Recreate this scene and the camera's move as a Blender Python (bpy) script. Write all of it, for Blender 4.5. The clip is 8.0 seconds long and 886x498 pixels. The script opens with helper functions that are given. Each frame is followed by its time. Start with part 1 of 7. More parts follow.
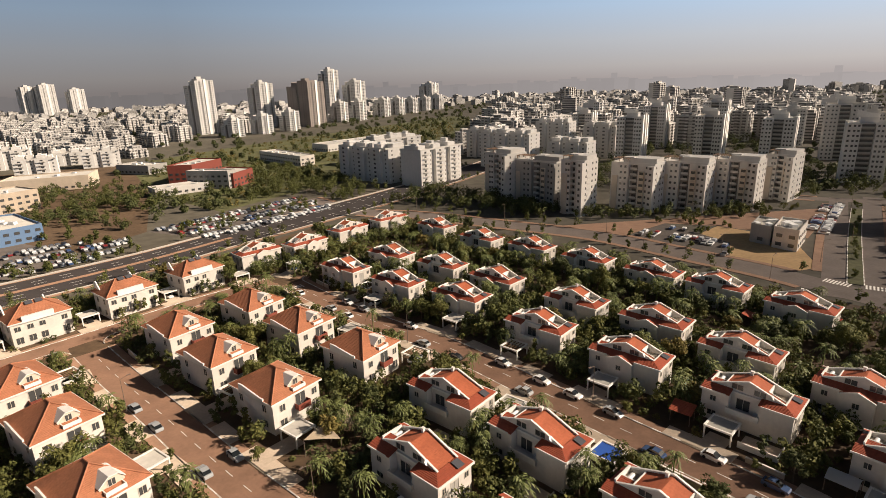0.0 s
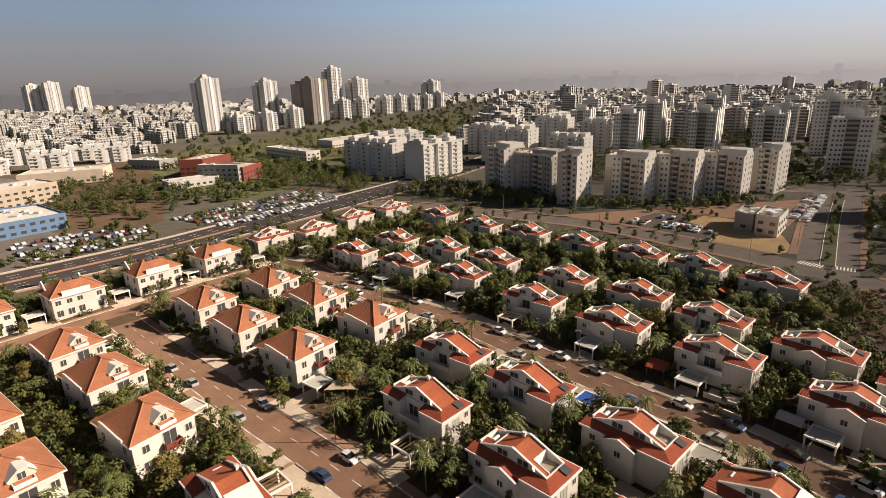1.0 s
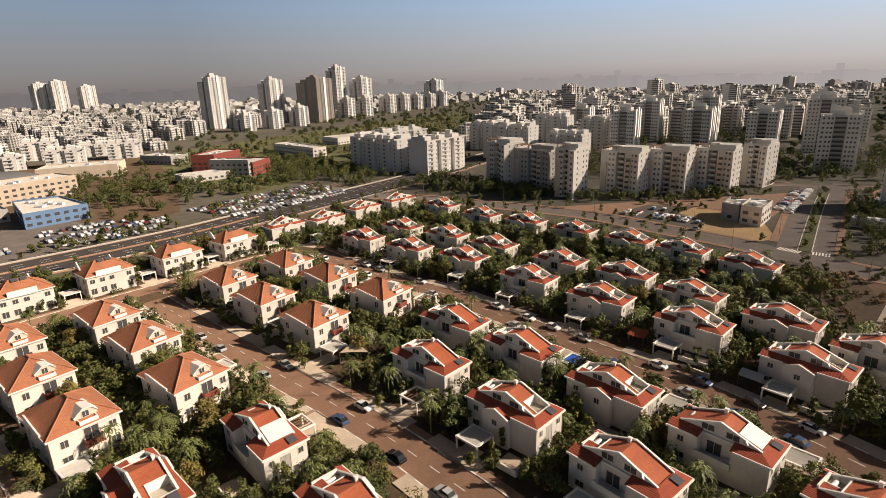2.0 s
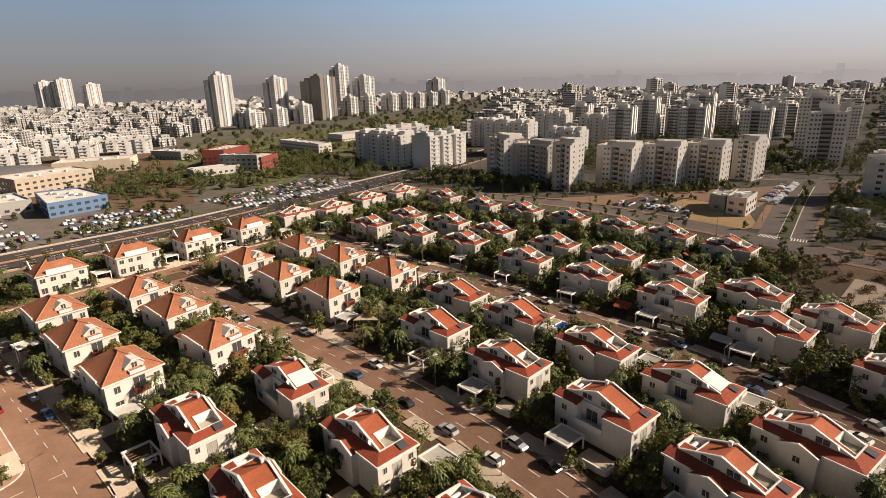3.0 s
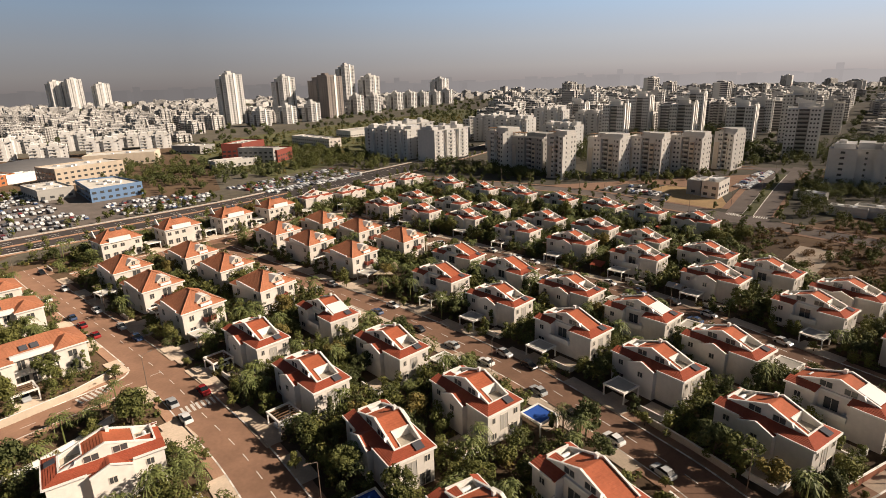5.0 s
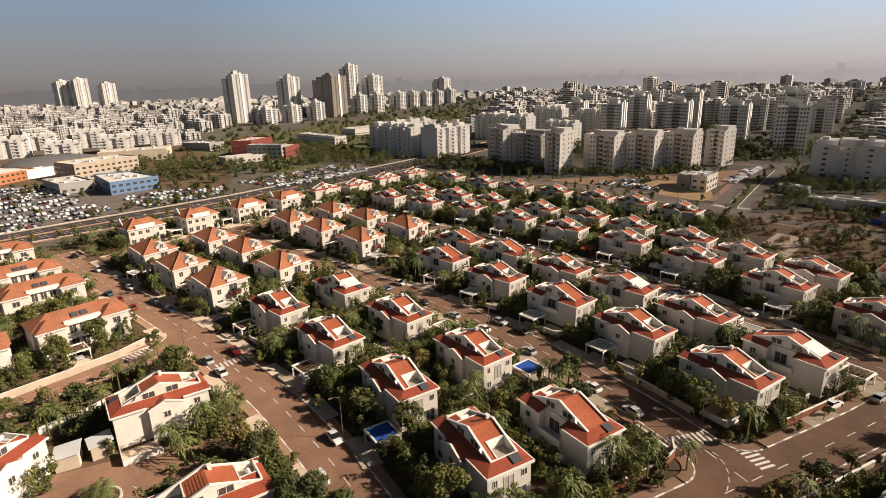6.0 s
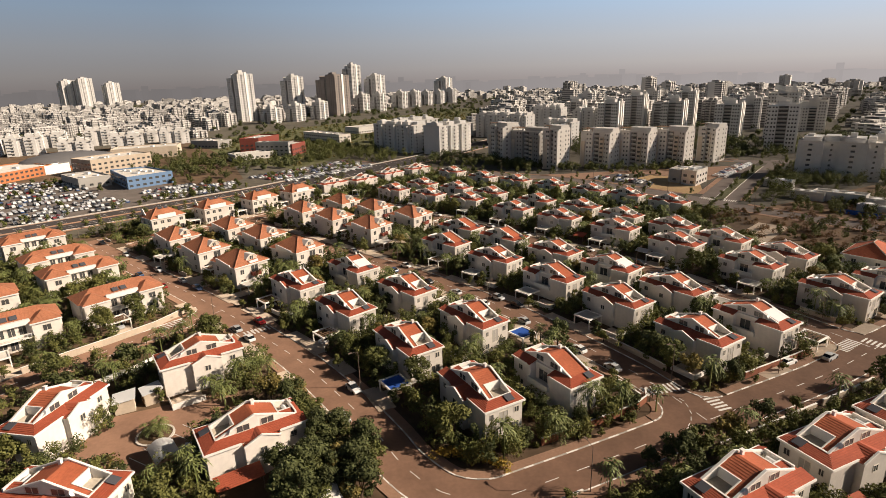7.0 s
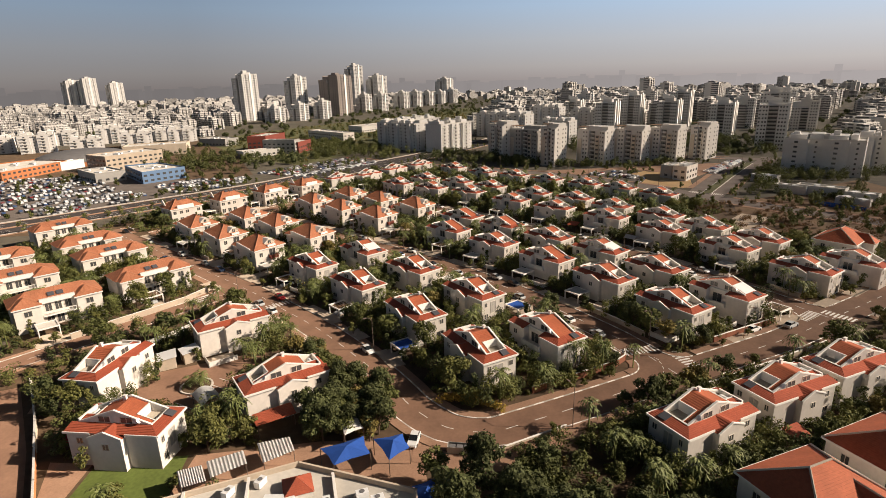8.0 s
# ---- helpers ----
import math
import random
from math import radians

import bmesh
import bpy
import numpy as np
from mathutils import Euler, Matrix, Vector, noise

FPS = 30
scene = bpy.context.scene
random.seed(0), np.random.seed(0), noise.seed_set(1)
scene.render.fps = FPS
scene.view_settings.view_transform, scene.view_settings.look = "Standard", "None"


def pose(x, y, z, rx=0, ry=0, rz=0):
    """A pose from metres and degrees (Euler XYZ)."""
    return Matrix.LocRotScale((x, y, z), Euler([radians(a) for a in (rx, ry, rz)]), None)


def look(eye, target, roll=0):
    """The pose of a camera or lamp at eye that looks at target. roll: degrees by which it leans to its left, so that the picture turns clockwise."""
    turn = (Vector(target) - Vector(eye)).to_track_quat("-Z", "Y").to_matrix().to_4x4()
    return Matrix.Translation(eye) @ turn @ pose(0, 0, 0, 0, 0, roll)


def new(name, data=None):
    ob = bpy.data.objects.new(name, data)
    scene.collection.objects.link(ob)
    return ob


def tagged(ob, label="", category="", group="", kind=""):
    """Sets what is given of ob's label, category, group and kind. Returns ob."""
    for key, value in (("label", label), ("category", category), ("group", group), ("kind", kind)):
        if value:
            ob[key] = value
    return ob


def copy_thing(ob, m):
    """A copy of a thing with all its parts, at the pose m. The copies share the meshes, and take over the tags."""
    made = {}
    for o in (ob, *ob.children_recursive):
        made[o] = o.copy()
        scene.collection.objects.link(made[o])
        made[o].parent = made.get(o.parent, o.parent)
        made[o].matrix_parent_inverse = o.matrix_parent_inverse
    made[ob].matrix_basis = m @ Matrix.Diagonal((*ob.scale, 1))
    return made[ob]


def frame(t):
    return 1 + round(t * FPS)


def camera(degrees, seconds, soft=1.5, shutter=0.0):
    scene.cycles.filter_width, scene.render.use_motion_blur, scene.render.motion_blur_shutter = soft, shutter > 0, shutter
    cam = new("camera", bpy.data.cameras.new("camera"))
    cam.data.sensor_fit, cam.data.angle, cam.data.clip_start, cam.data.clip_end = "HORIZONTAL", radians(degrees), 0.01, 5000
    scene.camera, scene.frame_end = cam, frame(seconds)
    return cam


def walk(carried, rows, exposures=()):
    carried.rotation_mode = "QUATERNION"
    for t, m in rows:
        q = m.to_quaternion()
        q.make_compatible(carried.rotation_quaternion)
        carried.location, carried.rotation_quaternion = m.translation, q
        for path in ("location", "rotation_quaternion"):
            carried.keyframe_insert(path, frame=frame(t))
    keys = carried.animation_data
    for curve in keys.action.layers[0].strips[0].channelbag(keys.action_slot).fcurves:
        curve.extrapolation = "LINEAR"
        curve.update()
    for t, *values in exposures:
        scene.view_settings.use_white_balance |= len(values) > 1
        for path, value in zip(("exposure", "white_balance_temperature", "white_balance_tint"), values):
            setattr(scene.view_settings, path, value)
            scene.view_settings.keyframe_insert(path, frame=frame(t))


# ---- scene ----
cam = camera(77.0, 8.0, soft=0.65)
# seconds, eye, target, roll: a drone that flies backwards over the suburb
PATH = [
    (0, (-0.550, -0.182, 66.574), (-0.530, 2.310, 65.832), -1.8),
    (0.5, (-0.849, -7.792, 66.303), (-0.833, -5.301, 65.556), -1.8),
    (1, (-1.148, -15.774, 65.867), (-1.135, -13.285, 65.118), -1.8),
    (1.5, (-1.297, -23.384, 65.585), (-1.291, -20.895, 64.835), -1.8),
    (3, (-2.198, -46.800, 64.133), (-2.202, -44.312, 63.379), -1.6),
    (3.5, (-2.544, -54.678, 63.634), (-2.552, -52.190, 62.881), -1.6),
    (4, (-2.748, -63.206, 63.384), (-2.757, -60.719, 62.629), -1.5),
    (4.5, (-2.843, -70.970, 63.062), (-2.856, -68.483, 62.308), -1.6),
    (6, (-2.976, -96.165, 62.228), (-3.004, -93.677, 61.474), -1.6),
    (6.5, (-3.203, -103.975, 62.022), (-3.234, -101.487, 61.268), -1.6),
    (7, (-3.611, -112.527, 61.916), (-3.644, -110.038, 61.161), -1.6),
    (7.5, (-3.942, -120.299, 61.581), (-3.978, -117.811, 60.827), -1.5),
    (8, (-4.360, -128.846, 61.272), (-4.395, -126.356, 60.520), -1.5),
]
walk(cam, [(t, look(eye, target, roll)) for t, eye, target, roll in PATH])

# ---- daylight: a low winter sun and a hazy sky ----
SUN_AZIMUTH, SUN_HEIGHT = -3.0, 29.5  # degrees from +x towards +y, and above the horizon
SKY = 0.017
world = bpy.data.worlds.new("sky")
scene.world = world
world.use_nodes = True
wn, wl = world.node_tree.nodes, world.node_tree.links
sky = wn.new("ShaderNodeTexSky")
sky.sky_type, sky.sun_disc = "NISHITA", False
sky.sun_elevation, sky.sun_rotation = radians(SUN_HEIGHT), radians(90 - SUN_AZIMUTH)
sky.air_density, sky.dust_density, sky.ozone_density, sky.altitude = 0.9, 5.0, 1.0, 50
dim = wn.new("ShaderNodeVectorMath")
dim.operation = "SCALE"
dim.inputs["Scale"].default_value = SKY
wl.new(sky.outputs[0], dim.inputs[0])
# ground haze: a grey-brown veil that thins out upwards and brightens towards the sun
way = wn.new("ShaderNodeTexCoord")
high = wn.new("ShaderNodeSeparateXYZ")
wl.new(way.outputs["Generated"], high.inputs[0])
veil = wn.new("ShaderNodeValToRGB")
stops = ((0.0, (0.185, 0.163, 0.157)), (0.02, (0.218, 0.202, 0.196)), (0.06, (0.232, 0.24, 0.257)), (0.115, (0.206, 0.266, 0.343)), (0.18, (0.154, 0.23, 0.334)))
for k, (at, colour) in enumerate(stops):
    e = veil.color_ramp.elements[k] if k < 2 else veil.color_ramp.elements.new(at)
    e.position, e.color = at, (*colour, 1)
wl.new(high.outputs["Z"], veil.inputs[0])
glow = wn.new("ShaderNodeMapRange")
for key, value in (("From Min", -0.4), ("From Max", 0.7), ("To Min", 0.84), ("To Max", 1.85)):
    glow.inputs[key].default_value = value
wl.new(high.outputs["X"], glow.inputs["Value"])
lit = wn.new("ShaderNodeVectorMath")
lit.operation = "SCALE"
wl.new(veil.outputs[0], lit.inputs[0])
wl.new(glow.outputs[0], lit.inputs["Scale"])
thin = wn.new("ShaderNodeMapRange")
for key, value in (("From Min", 0.16), ("From Max", 0.28), ("To Min", 1.0), ("To Max", 0.0)):
    thin.inputs[key].default_value = value
wl.new(high.outputs["Z"], thin.inputs["Value"])
both = wn.new("ShaderNodeMix")
both.data_type = "RGBA"
wl.new(thin.outputs[0], both.inputs["Factor"])
wl.new(dim.outputs[0], both.inputs[6])
wl.new(lit.outputs[0], both.inputs[7])
wl.new(both.outputs[2], wn["Background"].inputs["Color"])
wn["Background"].inputs["Strength"].default_value = 1.0
sun = new("sun", bpy.data.lights.new("sun", "SUN"))
sun.data.energy, sun.data.angle, sun.data.color = 5.0, radians(0.6), (1.0, 0.84, 0.68)
ca, ch = radians(SUN_AZIMUTH), radians(SUN_HEIGHT)
sun.matrix_world = look((0, 0, 0), (-math.cos(ca) * math.cos(ch), -math.sin(ca) * math.cos(ch), -math.sin(ch)))
scene.view_settings.exposure = 0.52

# ---- materials ----
def material(name, colour, rough=0.85, metal=0.0, grain=0.0, scale=1.0, stain=0.0, bump=0.0, island=0.0, spec=0.3):
    """A surface of that colour, with grain and stains of two sizes (metres), relief, and a shift of tone from piece to piece."""
    m = bpy.data.materials.new(name)
    m.use_nodes = True
    nodes, links = m.node_tree.nodes, m.node_tree.links
    b = nodes["Principled BSDF"]
    b.inputs["Roughness"].default_value = rough
    b.inputs["Metallic"].default_value = metal
    b.inputs["Diffuse Roughness"].default_value = 0.9 if rough > 0.8 else 0.0
    b.inputs["Specular IOR Level"].default_value = spec
    b.inputs["Base Color"].default_value = (*colour, 1)
    where = nodes.new("ShaderNodeTexCoord")
    value = None

    def noise_at(size, detail):
        n = nodes.new("ShaderNodeTexNoise")
        n.inputs["Scale"].default_value = 1.0 / size
        n.inputs["Detail"].default_value = detail
        links.new(where.outputs["Object"], n.inputs["Vector"])
        return n.outputs["Fac"]

    def times(a, c):
        n = nodes.new("ShaderNodeMath")
        n.operation = "MULTIPLY"
        for k, v in enumerate((a, c)):
            if isinstance(v, float):
                n.inputs[k].default_value = v
            else:
                links.new(v, n.inputs[k])
        return n.outputs[0]

    def spread(fac, amount):
        n = nodes.new("ShaderNodeMapRange")
        n.inputs["From Min"].default_value, n.inputs["From Max"].default_value = 0.25, 0.75
        n.inputs["To Min"].default_value, n.inputs["To Max"].default_value = 1.0 - amount, 1.0 + amount
        links.new(fac, n.inputs["Value"])
        return n.outputs[0]

    tones = []
    if grain:
        fine = noise_at(scale, 5)
        tones.append(spread(fine, grain))
    if stain:
        tones.append(spread(noise_at(scale * 9.0, 4), stain))
    if island:
        info = nodes.new("ShaderNodeObjectInfo")
        geo = nodes.new("ShaderNodeNewGeometry")
        add = nodes.new("ShaderNodeMath")
        add.operation = "ADD"
        links.new(info.outputs["Random"], add.inputs[0])
        links.new(geo.outputs["Random Per Island"], add.inputs[1])
        n = nodes.new("ShaderNodeMapRange")
        n.inputs["From Max"].default_value = 2.0
        n.inputs["To Min"].default_value, n.inputs["To Max"].default_value = 1.0 - island, 1.0 + island
        links.new(add.outputs[0], n.inputs["Value"])
        tones.append(n.outputs[0])
    for tone in tones:
        value = tone if value is None else times(value, tone)
    if value is not None:
        mix = nodes.new("ShaderNodeVectorMath")
        mix.operation = "SCALE"
        mix.inputs[0].default_value = colour
        links.new(value, mix.inputs["Scale"])
        links.new(mix.outputs[0], b.inputs["Base Color"])
    if bump:
        bp = nodes.new("ShaderNodeBump")
        bp.inputs["Strength"].default_value = bump
        bp.inputs["Distance"].default_value = 0.02
        links.new(noise_at(scale * 0.4, 3), bp.inputs["Height"])
        links.new(bp.outputs[0], b.inputs["Normal"])
    return m


WHITE_RENDER = material("white_render", (0.67, 0.65, 0.62), 0.9, grain=0.05, scale=1.5, stain=0.07, island=0.08)
PLASTER = material("white_plaster", (0.71, 0.66, 0.60), 0.9, grain=0.06, scale=0.6, stain=0.11, bump=0.2, island=0.07)
CREAM = material("cream_plaster", (0.64, 0.56, 0.46), 0.9, grain=0.05, scale=0.6, stain=0.08, island=0.05)
COPING = material("white_coping", (0.78, 0.75, 0.70), 0.8, grain=0.05, scale=0.5, stain=0.08)
TILE = material("clay_tile", (0.40, 0.165, 0.088), 0.75, grain=0.16, scale=0.35, stain=0.2, bump=0.4, island=0.14)
TILE_WARM = material("warm_clay_tile", (0.385, 0.11, 0.052), 0.75, grain=0.14, scale=0.35, stain=0.16, bump=0.4, island=0.14)
TILE_RED = material("red_clay_tile", (0.33, 0.08, 0.042), 0.7, grain=0.14, scale=0.35, stain=0.14, bump=0.4, island=0.14)
GLASS = material("window_glass", (0.07, 0.07, 0.07), 0.15, spec=0.6)
FRAME = material("window_frame", (0.6, 0.55, 0.47), 0.6)
SHUTTER = material("grey_shutter", (0.36, 0.34, 0.31), 0.7, grain=0.05, scale=0.3)
RAIL = material("brown_red_rail", (0.22, 0.06, 0.04), 0.6)
PANEL = material("solar_panel", (0.09, 0.09, 0.10), 0.25, spec=0.6)
METAL = material("white_metal", (0.75, 0.75, 0.74), 0.4)
DECK = material("terrace_tiles", (0.42, 0.37, 0.30), 0.85, grain=0.08, scale=0.4)
ASPHALT = material("warm_asphalt", (0.235, 0.136, 0.09), 0.95, grain=0.1, scale=0.7, stain=0.2, bump=0.15)
ASPHALT_DARK = material("dark_asphalt", (0.05, 0.042, 0.04), 0.95, grain=0.12, scale=0.8, stain=0.16)
LOT = material("car_park_asphalt", (0.125, 0.105, 0.092), 0.95, grain=0.12, scale=0.8, stain=0.2)
AVENUE = material("grey_asphalt", (0.19, 0.155, 0.135), 0.95, grain=0.12, scale=0.8, stain=0.16)
PAVING = material("paving_stone", (0.34, 0.205, 0.135), 0.9, grain=0.12, scale=0.4, stain=0.14)
DRIVE = material("driveway_paving", (0.54, 0.44, 0.34), 0.9, grain=0.12, scale=0.4, stain=0.14)
KERB = material("kerb_stone", (0.50, 0.46, 0.41), 0.85, grain=0.08, scale=0.5)
PAINT = material("road_paint", (0.68, 0.65, 0.60), 0.7, grain=0.15, scale=0.3)
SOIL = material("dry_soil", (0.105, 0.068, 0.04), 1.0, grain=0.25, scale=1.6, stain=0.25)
SAND = material("bare_sand", (0.48, 0.32, 0.16), 1.0, grain=0.14, scale=1.5, stain=0.16)
LAWN = material("mown_lawn", (0.10, 0.13, 0.03), 1.0, grain=0.2, scale=0.6, stain=0.2)
SCRUB = material("scrub_soil", (0.19, 0.118, 0.066), 1.0, grain=0.22, scale=1.4, stain=0.35)
BRICK_RED = material("red_brown_render", (0.33, 0.13, 0.075), 0.9, grain=0.08, scale=0.5, stain=0.12)
RED_CLOTH = material("red_awning_cloth", (0.36, 0.03, 0.03), 0.8, grain=0.06, scale=0.5)
GRASS = material("rough_grass", (0.105, 0.105, 0.045), 1.0, grain=0.3, scale=2.5, stain=0.35)
EARTH = material("city_ground", (0.10, 0.088, 0.066), 1.0, grain=0.25, scale=6.0, stain=0.25)
CONCRETE = material("flat_roof_concrete", (0.50, 0.47, 0.42), 0.9, grain=0.08, scale=0.8, stain=0.12)
STUCCO = material("apartment_render", (0.66, 0.63, 0.585), 0.9, grain=0.04, scale=1.5, stain=0.06, island=0.10)
LEAF = [material("foliage", c, 0.75, grain=0.25, scale=0.5, stain=0.2, island=0.35, spec=0.2) for c in ((0.098, 0.105, 0.03), (0.135, 0.135, 0.038), (0.075, 0.085, 0.03), (0.17, 0.135, 0.04))]
PALM_LEAF = material("palm_leaf", (0.14, 0.16, 0.05), 0.6, grain=0.2, scale=0.4, island=0.3)
YELLOW_LEAF = material("yellow_flowering_leaf", (0.28, 0.19, 0.03), 0.75, grain=0.25, scale=0.4, island=0.3)
DRY_LEAF = material("dry_brush", (0.22, 0.135, 0.06), 0.85, grain=0.25, scale=0.4, island=0.3)
BARK = material("bark", (0.13, 0.09, 0.06), 0.95, grain=0.2, scale=0.2)
WALL_STONE = material("garden_wall_render", (0.55, 0.46, 0.36), 0.9, grain=0.07, scale=0.5, stain=0.12)
CAR_PAINTS = [material("car_paint", c, 0.25, spec=0.6) for c in ((0.75, 0.75, 0.74), (0.42, 0.43, 0.44), (0.02, 0.02, 0.022), (0.30, 0.02, 0.02), (0.05, 0.08, 0.16))]
CAR_GLASS = material("car_glass", (0.015, 0.018, 0.02), 0.08, spec=0.7)
RUBBER = material("tyre_rubber", (0.02, 0.02, 0.02), 0.9)
BLUE_CLOTH = material("blue_shade_cloth", (0.025, 0.09, 0.38), 0.8, grain=0.08, scale=0.5)
CLOTH = material("beige_shade_cloth", (0.52, 0.42, 0.30), 0.85, grain=0.06, scale=0.5)
RED_WALL = material("red_render", (0.26, 0.07, 0.05), 0.9, grain=0.06, scale=1.2, stain=0.08)
BLUE_WALL = material("blue_cladding", (0.13, 0.21, 0.34), 0.7, grain=0.05, scale=1.0)
ORANGE_WALL = material("orange_render", (0.48, 0.19, 0.08), 0.9, grain=0.08, scale=2.0, stain=0.12)
GREY_ROOF = material("grey_metal_roof", (0.16, 0.155, 0.155), 0.6, grain=0.04, scale=3.0)
ASH = material("grey_render", (0.42, 0.40, 0.37), 0.9, grain=0.05, scale=1.5, stain=0.06, island=0.12)
UNFINISHED = material("raw_concrete", (0.36, 0.31, 0.275), 0.9, grain=0.08, scale=1.5, stain=0.15)
# the shade of balcony recesses, put into a colour
SHADE_BAY = material("balcony_shade_paint", (0.30, 0.27, 0.24), 0.9, grain=0.06, scale=1.0)
POOL = material("pool_water", (0.05, 0.28, 0.42), 0.1, spec=0.6)
POLE = material("lamp_pole_steel", (0.20, 0.15, 0.12), 0.6, metal=0.3)
WOOD = material("weathered_wood", (0.20, 0.12, 0.07), 0.85, grain=0.15, scale=0.3)

# ---- shaping helpers ----
PLAN = 1.3  # metres for one unit of the site plan, in which things are placed


def part(name, bm, mat, parent=None, label=""):
    """Links a bmesh as one mesh object under a thing or a part."""
    data = bpy.data.meshes.new(name)
    bm.to_mesh(data)
    bm.free()
    for m in mat if isinstance(mat, (list, tuple)) else (mat,):
        data.materials.append(m)
    ob = new(name, data)
    ob.parent = parent
    return tagged(ob, label)


def thing(name, label, category, group="", kind=""):
    return tagged(new(name), label, category, group, kind)


def quad(bm, *corners):
    return bm.faces.new([bm.verts.new(c) for c in corners])


def box(bm, x0, x1, y0, y1, z0, z1):
    v = [bm.verts.new((x, y, z)) for z in (z0, z1) for x, y in ((x0, y0), (x1, y0), (x1, y1), (x0, y1))]
    for a in ((3, 2, 1, 0), (4, 5, 6, 7), (0, 1, 5, 4), (1, 2, 6, 5), (2, 3, 7, 6), (3, 0, 4, 7)):
        bm.faces.new([v[k] for k in a])


def extrude(bm, ring, depth):
    """A solid from a planar ring of corners, pushed by the vector depth."""
    a = [bm.verts.new(c) for c in ring]
    b = [bm.verts.new(Vector(c) + Vector(depth)) for c in ring]
    bm.faces.new(a[::-1])
    bm.faces.new(b)
    n = len(ring)
    for k in range(n):
        bm.faces.new((a[k], a[(k + 1) % n], b[(k + 1) % n], b[k]))
    bmesh.ops.recalc_face_normals(bm, faces=bm.faces)


def smooth_line(points, step=2.0):
    """A Catmull-Rom line through plan points."""
    p = [Vector(q) * PLAN for q in points]
    p = [2 * p[0] - p[1], *p, 2 * p[-1] - p[-2]]
    line = []
    for a, b, c, d in zip(p, p[1:], p[2:], p[3:]):
        n = max(1, int((c - b).length / step))
        for k in range(n):
            t = k / n
            line.append(0.5 * (2 * b + (c - a) * t + (2 * a - 5 * b + 4 * c - d) * t * t + (3 * b - a - 3 * c + d) * t**3))
    return line + [p[-2]]


def ribbon(bm, line, left, right, z, thick=0.0):
    """A band along a plan line, from left to right of it (metres, left is positive), with sides when it is thick."""
    rows = []
    for k, q in enumerate(line):
        d = (line[min(k + 1, len(line) - 1)] - line[max(k - 1, 0)]).normalized()
        n = Vector((-d.y, d.x))
        rows.append((q + n * left, q + n * right))
    top = [[bm.verts.new((w.x, w.y, z)) for w in r] for r in rows]
    low = [[bm.verts.new((w.x, w.y, z - thick)) for w in r] for r in rows] if thick else None
    for k in range(len(rows) - 1):
        bm.faces.new((top[k][0], top[k][1], top[k + 1][1], top[k + 1][0]))
        if thick:
            bm.faces.new((top[k][0], top[k + 1][0], low[k + 1][0], low[k][0]))
            bm.faces.new((top[k + 1][1], top[k][1], low[k][1], low[k + 1][1]))


# ---- ground and roads ----
def ground_sheet(name, z, ring, mat, label, category, kind="structure"):
    bm = bmesh.new()
    quad_ring = [bm.verts.new((x * PLAN, y * PLAN, z)) for x, y in ring]
    f = bm.faces.new(quad_ring)
    if f.normal.z < 0 or f.calc_area() < 0:
        f.normal_flip()
    bm.normal_update()
    if f.normal.z < 0:
        f.normal_flip()
    return tagged(part(name, bm, mat), label, category, kind=kind)


ground_sheet("ground", 0.0, ((-3800, -600), (3800, -600), (3800, 3800), (-3800, 3800)), EARTH, "pale brown dusty city ground reaching the horizon", "ground")
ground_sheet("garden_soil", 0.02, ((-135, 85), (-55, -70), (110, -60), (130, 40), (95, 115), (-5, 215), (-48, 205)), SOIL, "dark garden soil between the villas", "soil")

ROADS, FOOTWAYS = {}, []


def street(name, points, half, label, mat=ASPHALT, walk_width=2.0, z=0.06):
    line = smooth_line(points)
    ROADS[name] = (line, half)
    bm = bmesh.new()
    ribbon(bm, line, half, -half, z)
    road = tagged(part("road", bm, mat), label, "road", kind="structure")
    FOOTWAYS.append((name, walk_width, z))
    return road


def open_runs(name, offset, clear=0.3):
    """The stretches of a street where a line beside it is on no other road."""
    line, half = ROADS[name]
    others = [(np.array([(q.x, q.y) for q in l]), h) for key, (l, h) in ROADS.items() if key != name]
    runs, run = [], []
    for k, q in enumerate(line):
        d = (line[min(k + 1, len(line) - 1)] - line[max(k - 1, 0)]).normalized()
        e = q + Vector((-d.y, d.x)) * offset
        if all(np.hypot(pts[:, 0] - e.x, pts[:, 1] - e.y).min() > h + clear for pts, h in others):
            run.append(q)
        else:
            runs.append(run)
            run = []
    return [r for r in runs + [run] if len(r) > 2]


street("west", [(-122, 88), (-108, 75.5), (-95.6, 64.6), (-81.2, 52), (-67.7, 40.2), (-51.5, 25.4), (-40.6, 14), (-30.1, 3), (-18.4, -12), (-13, -20), (-9.6, -25.6), (-4.4, -30.8), (1.6, -32), (7.4, -29.8), (19.7, -24), (28.8, -19.5), (42.1, -13.1), (52.2, -8.2), (61, -3.6), (78.6, 7.2), (96.5, 18.4), (125, 38)], 4.3, "worn reddish-brown asphalt street with a bend", z=0.07)
street("middle", [(33.4, -17.2), (31.6, -12.6), (29.4, -7.4), (25, 1.1), (12.9, 20), (4.3, 30.9), (-1.3, 37.3), (-10.4, 47.2), (-20.7, 57), (-28.7, 64), (-36.4, 71.1), (-45.6, 79.8), (-53.4, 87), (-62.1, 95), (-73, 105.5)], 4.1, "worn reddish-brown asphalt street between villas")
